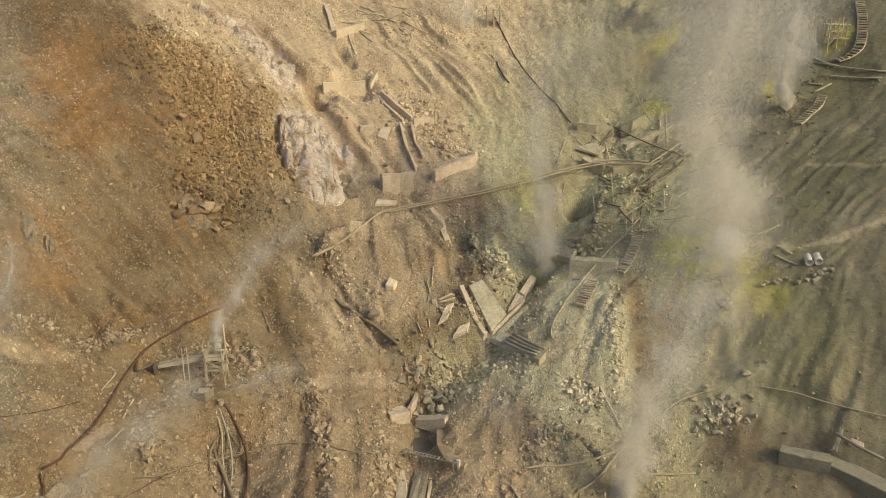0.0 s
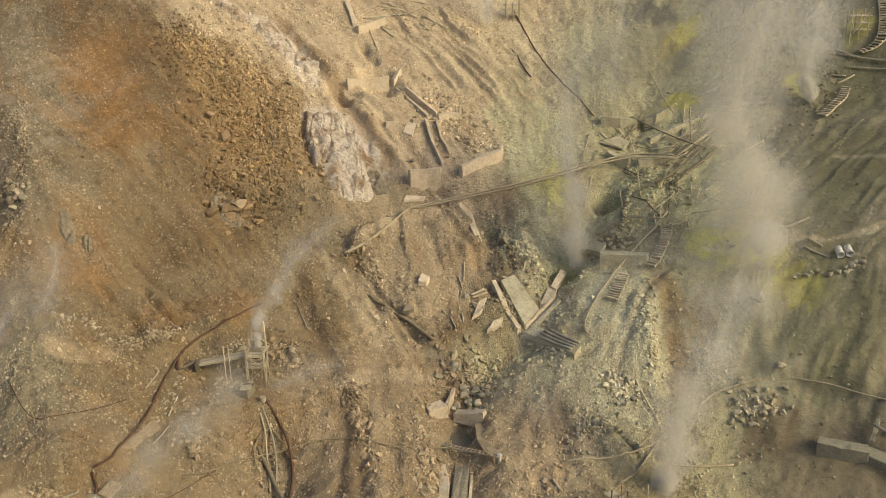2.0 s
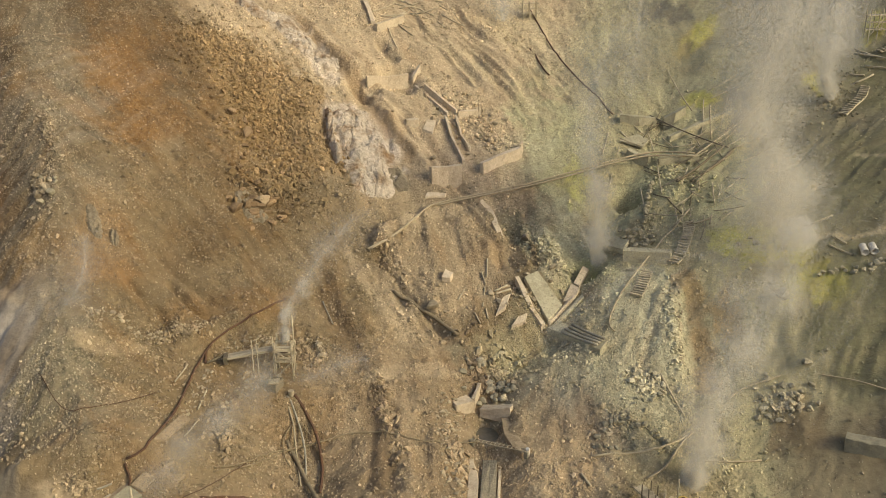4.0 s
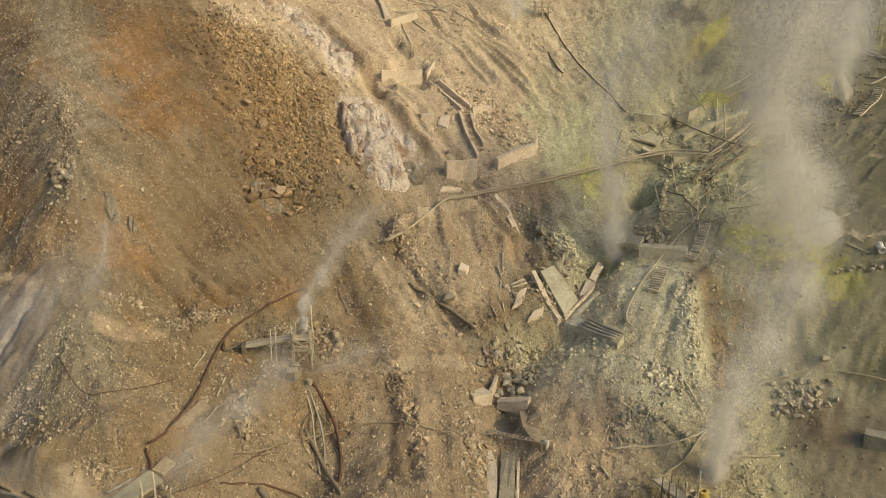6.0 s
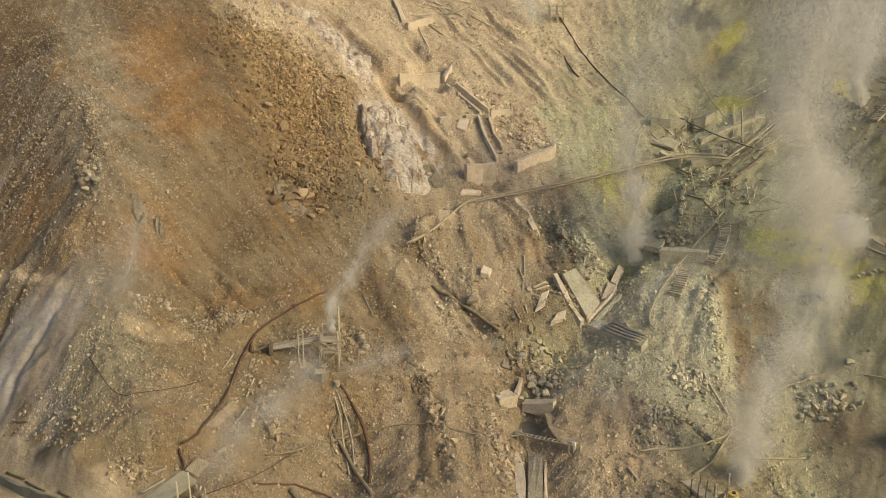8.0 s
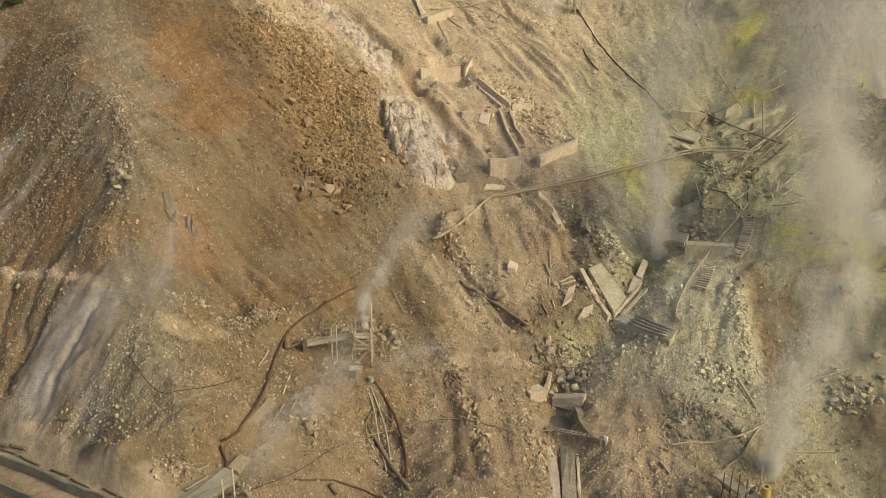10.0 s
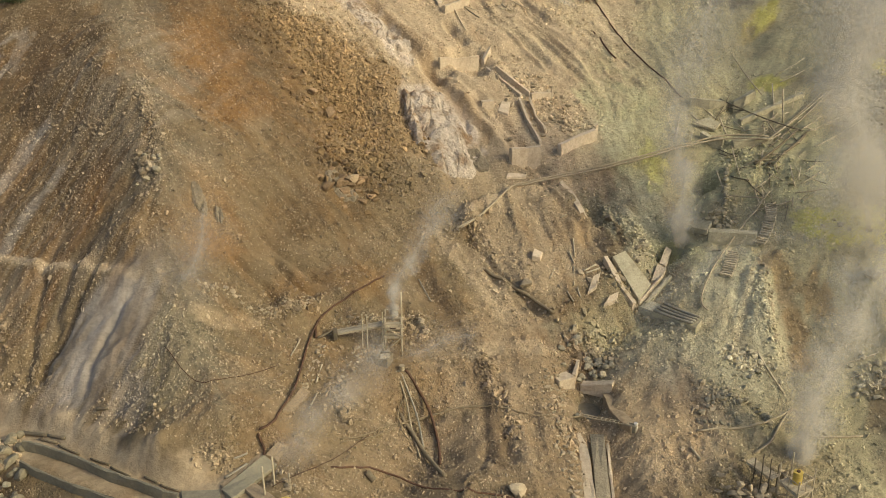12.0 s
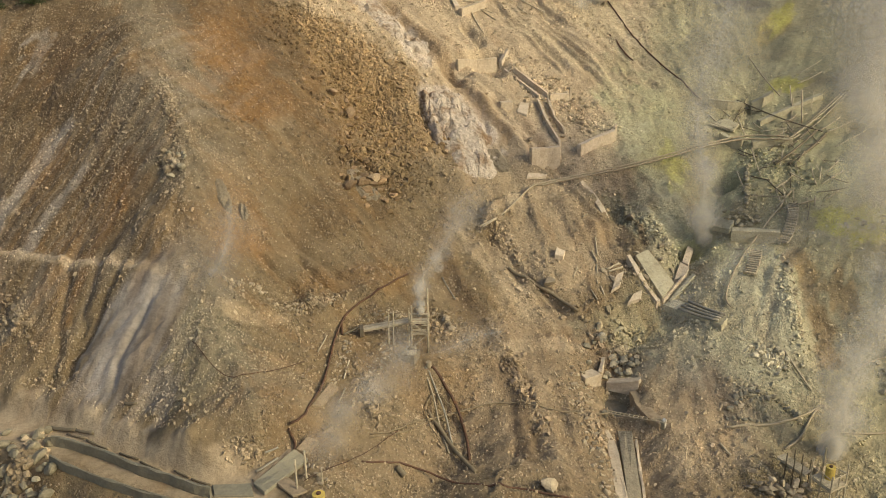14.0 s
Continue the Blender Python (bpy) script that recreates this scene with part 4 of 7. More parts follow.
def slab(label, corners, thick, mat, seed=0, name="concrete_slab", category="slab", group="", worn=0.05):
    """A flat piece lying on the ground: corners (x, y, lift of the top)."""
    top = [on_ground(*c) for c in corners]
    base = [p - Vector((0, 0, thick)) for p in top]
    return single(name, softened(prism(base, top), worn, 0.03, 1, seed), mat, label, category, group)


def pool(label, corners):
    """Still water, level, between its banks."""
    z = min(height(*c) for c in corners) - 0.3
    top = [Vector((*c, z)) for c in corners]
    return single("pool", softened(prism([p - Vector((0, 0, 0.5)) for p in top], top), 0.0, 0.0, 0), M_WATER, label, "water")


STONES = {}


def stone_mesh(kind, mat):
    key = (kind % 8, mat.name)
    if key not in STONES:
        verts, faces = stone_shape(500 + kind % 8, 2, 1.0 if mat in (M_STONE_GREY, M_STONE_OLIVE) else 0.35)
        me = mesh_of("stone", verts, faces, mat)
        STONES[key] = me
    return STONES[key]


def put_stone(name, place, size, mat, r, parent=None):
    ob = new(name, stone_mesh(r.randrange(8), mat))
    flat = r.uniform(0.6, 0.85)
    ob.matrix_world = Matrix.LocRotScale(place, Euler((r.uniform(-0.4, 0.4), r.uniform(-0.4, 0.4), r.uniform(0, 6.3))), (size, size * r.uniform(0.7, 1), size * flat))
    if parent:
        ob.parent = parent
        ob.matrix_parent_inverse = Matrix.Translation(-parent.location)
    return ob


def boulder(label, x, y, size, mat=None, group="boulders"):
    r = random.Random(int(x * 31 + y * 17))
    ob = put_stone("boulder", on_ground(x, y, size * 0.18), size, mat or M_STONE, r)
    return tagged(ob, label, "boulder", group)


def stone_wall(label, line, tall, size, mat=None, seed=0, lean=0.35):
    """A dry wall of fitted stones along a line on the slope: courses that step back as they rise."""
    mat = mat or M_STONE
    r = random.Random(seed)
    way = run(line, size * 0.8)
    top = thing("dry_stone_wall", on_ground(way[0].x, way[0].y), label, "stone wall")
    rows = max(1, int(tall / (size * 0.62)))
    for k in range(rows):
        for i, p in enumerate(way):
            d = (way[min(i + 1, len(way) - 1)] - way[max(i - 1, 0)]).normalized()
            back = Vector((-d.y, d.x, 0)) * k * size * 0.62 * lean + d * (size * 0.4 * (k % 2))
            if r.random() < 0.12:
                continue
            q = p + back + Vector((r.uniform(-1, 1), r.uniform(-1, 1), 0)) * size * 0.3
            z = height(p.x, p.y) + size * r.uniform(0.0, 0.25) + k * size * 0.55
            put_stone("stone", Vector((q.x, q.y, max(z, height(q.x, q.y)))), size * r.uniform(0.6, 1.35), mat, r, top)
    return top


def pitching(label, line, wide, size, mat, seed=0, name="stone_pitching", category="stone pitching"):
    """A bank paved with rough stones, some of them gone, on both sides of a line."""
    r = random.Random(seed)
    way = run(line, size * 0.95)
    top = thing(name, on_ground(way[0].x, way[0].y), label, category)
    for i, p in enumerate(way):
        d = (way[min(i + 1, len(way) - 1)] - way[max(i - 1, 0)]).normalized()
        n = int(wide / (size * 0.95))
        for k in range(n):
            if r.random() < 0.22:
                continue
            off = (k + 0.5 * (i % 2) - n / 2) * size * 0.95
            q = p + Vector((-d.y, d.x, 0)) * off + Vector((r.uniform(-1, 1), r.uniform(-1, 1), 0)) * size * 0.3
            put_stone("stone", on_ground(q.x, q.y, size * 0.08), size * r.uniform(0.5, 1.3), mat, r, top)
    return top


def log_stair(label, line, wide, gap, mat, seed=0):
    """Steps of logs laid across a path, between two side rails."""
    r = random.Random(seed)
    way = laid(line, 0.1, gap)
    top = thing("log_stair", way[0], label, "stairs", "log stairs")
    left, right = [], []
    for i, p in enumerate(way):
        d = (way[min(i + 1, len(way) - 1)] - way[max(i - 1, 0)]).normalized()
        side = Vector((-d.y, d.x, 0)).normalized() * wide / 2
        tilt = Vector((0, 0, r.uniform(-0.04, 0.04)))
        left.append(p + side + Vector((0, 0, -0.02)))
        right.append(p - side + Vector((0, 0, -0.02)))
        part("tread", bar(p + side * r.uniform(0.9, 1.1) + tilt + Vector((0, 0, 0.16)), p - side * r.uniform(0.9, 1.1) - tilt + Vector((0, 0, 0.16)), gap * 0.62, 0.2), mat, top)
    part("side_rail", tube(left, 0.10, 6), mat, top)
    part("side_rail", tube(right, 0.10, 6), mat, top)
    return top


def crag(label, spine, half, tall, mat, seed, nu=46, nv=26):
    """A rib of bare rock standing out of the slope, split by cracks."""
    way = run(spine, 0.4)
    share, at = np.linspace(0, 1, len(way)), np.linspace(0, 1, nu)
    P = np.stack([np.interp(at, share, [p.x for p in way]), np.interp(at, share, [p.y for p in way])], 1)
    D = np.gradient(P, axis=0)
    D /= np.linalg.norm(D, axis=1)[:, None]
    N = np.stack([-D[:, 1], D[:, 0]], 1)
    s, w = np.meshgrid(np.linspace(0, 1, nu), np.linspace(-1, 1, nv), indexing="ij")
    wide = half * (0.55 + 0.45 * np.sin(np.pi * np.clip(s, 0.04, 0.96)) ** 0.6) * (1 + 0.5 * fbm(s * 7 + seed, w * 0 + seed, 3, seed))
    x = P[:, 0][:, None] + N[:, 0][:, None] * w * wide + 0.3 * fbm(s * 30, w * 9, 3, seed + 2)
    y = P[:, 1][:, None] + N[:, 1][:, None] * w * wide + 0.3 * fbm(s * 30, w * 9, 3, seed + 4)
    rise = np.clip((1 - np.abs(w)) / 0.5, 0, 1) ** 0.8 * np.clip(np.minimum(s, 1 - s) / 0.08, 0, 1) ** 0.5
    rough = fbm(x / 2.4, y / 4.2, 4, seed + 5)
    steps = np.round(rough * 7) / 7
    crack = np.exp(-(np.abs(fbm(x / 1.8, y / 4.5, 3, seed + 7)) / 0.035) ** 2)
    z = lie(x, y) - 0.3 + rise * (0.3 + tall * (0.55 + 0.6 * steps + 0.7 * rough) - 0.3 * tall * crack)
    a = (np.arange(nu - 1)[:, None] * nv + np.arange(nv - 1)[None]).ravel()
    verts = np.stack([x.ravel(), y.ravel(), z.ravel()], 1)
    base = np.array([verts[:, 0].mean(), verts[:, 1].mean(), verts[:, 2].min()])
    ob = new("rock_outcrop", mesh_of("rock_outcrop", verts - base, np.stack([a, a + nv, a + nv + 1, a + 1], 1), mat))
    ob.location = base
    return tagged(ob, label, "rock outcrop", "rock outcrops")


# ---- walls, pipes and timber ----

# upper slope: broken retaining walls and flumes
wall("broken pale concrete retaining wall on the slope with a ragged end", [(-8.7, 134.5), (-5.7, 136.6), (-2.5, 137.7)], 2.08, 0.45, M_CONCRETE, 0.35, seed=1, group='upper walls')
wall("snapped concrete wing leaning beside the long wall", [(-1.8, 137.5), (-0.6, 138.9)], 1.25, 0.5, M_CONCRETE, 0.0, seed=2, group='upper walls')
wall("low concrete wall near the top of the gully", [(-7.8, 147.6), (-5.9, 150.3), (-3.5, 153.1)], 1.32, 0.8, M_CONCRETE, 0.2, seed=3, group='upper walls')
wall("narrow concrete upstand running up the slope", [(-8.2, 149.7), (-9.1, 153.3), (-10.1, 157.0)], 0.72, 0.8, M_CONCRETE, 0.0, seed=4, group='upper walls')
wall("side wall of a broken concrete flume", [(-1.6, 136.2), (3.4, 129.7)], 0.86, 0.35, M_CONCRETE, 0.0, seed=5, group='flume walls')
wall("side wall of a broken concrete flume", [(-0.1, 135.2), (4.8, 130.4)], 0.86, 0.35, M_CONCRETE, 0.0, seed=6, group='flume walls')
wall("side wall of the lower concrete flume", [(3.0, 129.0), (4.0, 124.5), (5.5, 120.3)], 0.83, 0.35, M_CONCRETE, 0.0, seed=7, group='flume walls')
wall("side wall of the lower concrete flume", [(4.6, 129.3), (5.3, 125.6), (6.5, 123.0)], 0.83, 0.35, M_CONCRETE, 0.0, seed=8, group='flume walls')
wall("short concrete wall with a post at its end", [(5.1, 129.7), (8.2, 130.8)], 1.2, 0.5, M_CONCRETE, 0.6, seed=9, group='upper walls')
wall("upright concrete post at the short wall", [(8.2, 130.8), (8.6, 130.9)], 2.05, 0.3, M_CONCRETE, 1.0, seed=10)
wall("square concrete block half buried in the slope", [(-2.5, 126.4), (-0.7, 126.9)], 0.99, 1.0, M_CONCRETE, 0.5, seed=11)
slab("tilted square concrete plate on the slope", [(-0.1, 126.0, 0.4), (1.3, 125.4, 0.4), (1.8, 128.0, 0.4), (0.5, 127.9, 0.4)], 0.4, M_CONCRETE, seed=12)
wall("large pale concrete abutment face", [(1.2, 115.8), (3.5, 117.0), (5.4, 117.2)], 2.62, 0.7, M_CONCRETE, 0.4, seed=13, group='upper walls')
wall("concrete wing wall stepping up the gully", [(8.4, 118.2), (11.1, 120.8), (14.2, 123.0)], 1.64, 0.7, M_CONCRETE, 0.1, seed=14, group='upper walls')
wall("thin concrete fin at the end of the wing wall", [(14.0, 123.3), (14.5, 124.2)], 1.6, 0.3, M_CONCRETE, 0.0, seed=15)
slab("thin pale slab lying by the pipes", [(0.3, 113.1, 0.35), (3.0, 113.7, 0.35), (3.2, 114.4, 0.35), (0.6, 113.9, 0.35)], 0.35, M_CONCRETE, seed=16)
wall("broken concrete lip along the top of the bank", [(10.6, 106.4), (10.0, 108.2), (9.4, 113.1), (8.1, 114.0)], 0.24, 0.8, M_CONCRETE, 0.0, seed=17)

# middle: fallen slabs and the lined channel
slab("big fallen concrete slab tipped against the bank", [(12.5, 98.3, 0.7), (14.2, 99.0, 0.7), (16.9, 95.7, 0.7), (14.9, 93.2, 0.7)], 0.6, M_CONCRETE_DUSTY, seed=19, group='fallen slabs')
wall("upturned pale edge beam of the fallen slab", [(14.5, 92.5), (13.4, 94.2), (11.9, 98.2)], 0.79, 0.6, M_CONCRETE, 2, seed=20, group='fallen slabs')
slab("broken concrete piece among the rubble", [(8.8, 93.4, 0.4), (9.9, 93.9, 0.4), (10.7, 96.0, 0.4), (9.7, 95.4, 0.4)], 0.4, M_CONCRETE, seed=21, group='fallen slabs')
slab("broken concrete wedge among the rubble", [(10.5, 91.7, 0.5), (12.1, 92.3, 0.5), (12.5, 93.3, 0.5), (11.3, 92.7, 0.5)], 0.5, M_CONCRETE, seed=22, group='fallen slabs')
slab("squared concrete block lying on the bank", [(2.5, 97.7, 0.6), (3.5, 97.5, 0.6), (3.9, 98.7, 0.6), (2.9, 99.3, 0.6)], 0.7, M_CONCRETE, seed=23)
slab("fallen pinkish block beside the channel", [(17.1, 96.6, 0.5), (18.3, 96.6, 0.5), (19.3, 98.2, 0.5), (18.4, 99.3, 0.5)], 0.6, M_CONCRETE, seed=24, group='fallen slabs')
slab("fallen pale block beside the channel", [(18.7, 99.5, 0.5), (19.3, 98.7, 0.5), (21.2, 103.6, 0.5), (20.5, 103.9, 0.5)], 0.6, M_CONCRETE, seed=25, group='fallen slabs')
wall("rusty-edged side wall of the lined channel", [(15.1, 93.1), (18.7, 97.0)], 0.58, 0.3, M_CONCRETE, 0.0, seed=26)
wall("pale side wall of the lined channel", [(16.0, 92.9), (19.6, 96.3)], 0.43, 0.5, M_CONCRETE_DUSTY, 0.0, seed=27)
slab("grey floor slab of the lined channel", [(15.2, 92.9, 0.18), (16.0, 93.0, 0.18), (19.4, 96.8, 0.18), (18.5, 97.2, 0.18)], 0.3, M_CONCRETE_DUSTY, seed=28)
slab("long grey concrete apron below the channel", [(14.7, 92.1, 0.85), (16.3, 92.6, 0.85), (20.7, 86.8, 0.85), (19.8, 85.8, 0.85)], 1.2, M_CONCRETE_DUSTY, seed=29)
pole("length of grey steel pipe stacked on the apron", (16.2, 90.5, 0.95), (19.5, 86.2, 0.95), 0.17, M_STEEL, category='pipe', name='pipe', group='stacked pipes')
pole("length of grey steel pipe stacked on the apron", (16.6, 90.8, 0.95), (19.8, 86.5, 0.95), 0.17, M_STEEL, category='pipe', name='pipe', group='stacked pipes')
pole("length of grey steel pipe stacked on the apron", (17.0, 90.8, 0.95), (20.1, 86.7, 0.95), 0.17, M_STEEL, category='pipe', name='pipe', group='stacked pipes')
pole("length of grey steel pipe stacked on the apron", (17.4, 90.9, 0.95), (20.4, 86.9, 0.95), 0.17, M_STEEL, category='pipe', name='pipe', group='stacked pipes')
pole("bleached plank among the slabs", (8.8, 96.7, 0.1), (10.4, 97.6, 0.1), 0.13, M_WOOD, category='plank', name='plank', group='loose planks')
pole("bleached plank among the slabs", (8.9, 96.3, 0.1), (10.8, 97.1, 0.1), 0.13, M_WOOD, category='plank', name='plank', group='loose planks')
pole("bleached pole lying on the bank", (10.7, 96.3, 0.1), (13.4, 93.8, 0.1), 0.09, M_WOOD)
pole("bleached pole lying on the bank", (8.2, 102.4, 0.1), (8.0, 99.2, 0.1), 0.09, M_WOOD)
pole("bleached pole lying on the bank", (7.4, 100.0, 0.1), (7.8, 98.1, 0.1), 0.09, M_WOOD)
pole("bleached pole lying on the bank", (7.7, 97.7, 0.1), (7.3, 94.4, 0.1), 0.09, M_WOOD)
pole("bleached pole lying on the bank", (7.7, 94.1, 0.1), (7.8, 92.3, 0.1), 0.09, M_WOOD)
pole("bleached pole lying on the bank", (6.3, 93.0, 0.1), (6.9, 91.5, 0.1), 0.09, M_WOOD)
pole("bleached pole lying on the bank", (5.2, 96.7, 0.1), (4.4, 94.8, 0.1), 0.09, M_WOOD)
pole("bleached pole lying on the bank", (7.0, 105.9, 0.1), (7.8, 106.7, 0.1), 0.09, M_WOOD)
pipe_line("dull grey pipe running down the bank", [(-3.3, 96.0, 0.0), (-0.9, 93.9, 0.0), (1.8, 92.1, 0.0), (4.3, 89.3, 0.0)], 0.2, M_DULL)

# dam across the stream, with stair and hose
wall("thick concrete dam sill across the stream", [(24.9, 100.7), (27.5, 100.1), (30.3, 99.1)], 1.52, 1.3, M_CONCRETE_DUSTY, 2, seed=46)
slab("concrete cap of the dam with a worn edge", [(23.8, 105.2, 0.8), (25.2, 102.4, 0.8), (26.2, 103.9, 0.8), (24.9, 106.4, 0.8)], 0.7, M_CONCRETE_DUSTY, seed=47)
stone_wall("mortared wall of rounded stones above the dam", [(25.2, 105.1), (26.9, 103.8), (28.8, 103.6)], 2.4, 0.75, M_STONE_GREY, 3)
stone_wall("rubble wall of stones climbing from the dam", [(28.7, 107.2), (30.7, 113.8), (31.6, 116.1)], 0.9, 0.7, M_STONE_GREY, 4, 0.1)
log_stair("steps of bleached logs climbing beside the dam", [(30.6, 98.8), (31.6, 100.0), (32.9, 102.3), (34.3, 105.7)], 1.2, 0.44, M_WOOD, 1)
log_stair("steps of bleached logs on the gravel fan", [(25.2, 93.9), (26.3, 95.9), (27.4, 98.4)], 1.3, 0.44, M_WOOD, 2)
pipe_line("pale hose snaking down the gravel fan", [(34.1, 108.6, 0.4), (32.9, 106.0, 0.5), (29.2, 101.5, 0.9), (25.6, 97.3, 0.35), (23.2, 93.9, 0.2), (21.7, 91.0, 0.1), (21.5, 89.5, 0.0), (21.9, 88.8, 0.0)], 0.1, M_PIPE, joints=0)
pole("pale pipe lying across below the dam", (27.9, 101.1, 0.3), (31.3, 99.3, 0.3), 0.14, M_PIPE, category='pipe', name='pipe')
pole("pole beside the stair", (25.0, 99.0, 0.1), (25.9, 98.5, 0.1), 0.1, M_WOOD)

# wreckage of pipes and timber in the upper gorge
wall("left wing of the ruined upper dam", [(29.8, 131.6), (32.6, 131.0), (35.4, 131.6)], 1.5, 1.1, M_CONCRETE_DUSTY, 0.5, seed=56, group='dam wings')
wall("right wing of the ruined upper dam", [(36.5, 131.6), (38.1, 131.2), (39.9, 132.0)], 1.5, 1.1, M_CONCRETE_DUSTY, 0.3, seed=57, group='dam wings')
wall("left wing of the lower ruined dam", [(29.4, 123.6), (30.8, 122.4), (32.2, 121.6)], 1.3, 1.1, M_CONCRETE_DUSTY, 0.2, seed=58, group='dam wings')
wall("right wing of the lower ruined dam", [(33.4, 120.6), (36.4, 120.4), (39.0, 120.2)], 1.0, 1.1, M_CONCRETE_DUSTY, 0.3, seed=59, group='dam wings')
slab("dark tilted plate beside the gorge", [(28.9, 126.9, 0.5), (32.2, 125.8, 0.5), (33.5, 127.3, 0.5), (32.0, 128.7, 0.5)], 0.3, M_CONCRETE_DUSTY, seed=60)
wall("long pale concrete beam slanting over the wreckage", [(36.4, 126.6), (41.1, 128.2), (46.6, 129.9)], 0.8, 0.9, M_CONCRETE_DUSTY, 2, seed=61)
pole("bleached timber pole in the gorge wreckage", (30.1, 134.9, 0.2), (33.1, 128.6, 0.3), 0.085, M_WOOD, group='gorge wreckage')
pole("bleached timber pole in the gorge wreckage", (29.1, 127.2, 0.45), (31.8, 125.9, 0.55), 0.111, M_WOOD, group='gorge wreckage')
pole("dark rotten timber in the gorge wreckage", (34.6, 132.7, 0.7), (43.2, 120.6, 0.8), 0.102, M_DARKWOOD, group='gorge wreckage')
pole("bleached timber pole in the gorge wreckage", (37.6, 119.6, 0.95), (49.9, 129.8, 0.3), 0.111, M_WOOD, group='gorge wreckage')
pole("bleached timber pole in the gorge wreckage", (38.2, 119.5, 0.2), (50.3, 129.5, 0.55), 0.102, M_WOOD, group='gorge wreckage')
pole("chalky pipe in the gorge wreckage", (37.3, 120.1, 0.45), (48.7, 129.0, 0.8), 0.093, M_PIPE, group='gorge wreckage')
pole("bleached timber pole in the gorge wreckage", (44.1, 133.8, 0.7), (48.6, 136.2, 0.3), 0.085, M_WOOD, group='gorge wreckage')
pole("bleached timber pole in the gorge wreckage", (44.0, 135.5, 0.95), (49.6, 139.3, 0.55), 0.068, M_WOOD, group='gorge wreckage')
pole("bleached timber pole in the gorge wreckage", (39.9, 145.0, 0.2), (40.7, 131.7, 0.8), 0.093, M_WOOD, group='gorge wreckage')
pole("bleached timber pole in the gorge wreckage", (33.2, 120.4, 0.45), (32.2, 112.8, 0.3), 0.085, M_WOOD, group='gorge wreckage')
pole("bleached timber pole in the gorge wreckage", (34.9, 113.4, 0.7), (36.9, 118.1, 0.55), 0.085, M_WOOD, group='gorge wreckage')
pole("dark rotten timber in the gorge wreckage", (34.3, 113.6, 0.95), (42.5, 120.9, 0.8), 0.17, M_DARKWOOD, group='gorge wreckage')
pole("dark rotten timber in the gorge wreckage", (36.6, 114.8, 0.2), (43.7, 120.5, 0.3), 0.212, M_DARKWOOD, group='gorge wreckage')
pole("bleached timber pole in the gorge wreckage", (37.9, 108.0, 0.45), (38.9, 112.9, 0.55), 0.085, M_WOOD, group='gorge wreckage')
pole("bleached timber pole in the gorge wreckage", (38.6, 109.0, 0.7), (39.7, 111.4, 0.8), 0.076, M_WOOD, group='gorge wreckage')
pole("bleached timber pole in the gorge wreckage", (42.9, 120.7, 0.95), (47.2, 124.5, 0.3), 0.085, M_WOOD, group='gorge wreckage')
pole("bleached timber pole in the gorge wreckage", (33.3, 109.9, 0.2), (32.8, 105.9, 0.55), 0.102, M_WOOD, group='gorge wreckage')
pole("bleached timber pole in the gorge wreckage", (29.7, 109.0, 0.45), (33.7, 106.9, 0.8), 0.093, M_WOOD, group='gorge wreckage')
pole("dark rotten timber in the gorge wreckage", (32.5, 110.9, 0.7), (33.8, 108.2, 0.3), 0.093, M_DARKWOOD, group='gorge wreckage')
pole("bleached timber pole in the gorge wreckage", (35.6, 111.7, 0.95), (36.9, 109.4, 0.55), 0.076, M_WOOD, group='gorge wreckage')
pole("bleached timber pole in the gorge wreckage", (37.6, 107.0, 0.2), (40.9, 105.8, 0.8), 0.085, M_WOOD, group='gorge wreckage')
pole("bleached timber pole in the gorge wreckage", (43.9, 121.0, 0.45), (49.3, 123.3, 0.3), 0.085, M_WOOD, group='gorge wreckage')
pole("bleached timber pole in the gorge wreckage", (38.8, 125.1, 0.7), (42.9, 126.0, 0.55), 0.076, M_WOOD, group='gorge wreckage')
pole("bleached timber pole in the gorge wreckage", (35.8, 124.9, 0.95), (39.2, 123.7, 0.8), 0.068, M_WOOD, group='gorge wreckage')
pole("dark rotten timber in the gorge wreckage", (31.2, 113.5, 0.2), (33.0, 111.4, 0.3), 0.093, M_DARKWOOD, group='gorge wreckage')
pole("dark rotten timber in the gorge wreckage", (32.7, 127.8, 0.45), (36.6, 134.2, 0.55), 0.076, M_DARKWOOD, group='gorge wreckage')
pole("bleached timber pole in the gorge wreckage", (41.1, 137.0, 0.7), (42.5, 136.7, 0.8), 0.068, M_WOOD, group='gorge wreckage')
pole("bleached timber pole in the gorge wreckage", (43.1, 115.8, 0.95), (50.9, 120.9, 0.3), 0.076, M_WOOD, group='gorge wreckage')
pole("bleached timber pole in the gorge wreckage", (32.5, 105.2, 0.2), (34.4, 105.3, 0.55), 0.085, M_WOOD, group='gorge wreckage')
pole("bleached timber pole in the gorge wreckage", (27.2, 120.9, 0.45), (28.5, 124.5, 0.8), 0.068, M_WOOD, group='gorge wreckage')
pole("dark rotten timber in the gorge wreckage", (36.8, 113.5, 0.7), (39.7, 117.4, 0.3), 0.085, M_DARKWOOD, group='gorge wreckage')
pole("bleached timber pole in the gorge wreckage", (39.8, 109.8, 0.95), (42.4, 112.5, 0.55), 0.068, M_WOOD, group='gorge wreckage')
pole("chalky pipe in the gorge wreckage", (32.6, 115.0, 0.2), (35.4, 115.7, 0.8), 0.068, M_PIPE, group='gorge wreckage')
pole("upright bleached post standing in the wreckage", (41.9, 124.9, -0.3), (41.6, 126.0, 4.4), 0.13, M_WOOD, group='gorge wreckage')

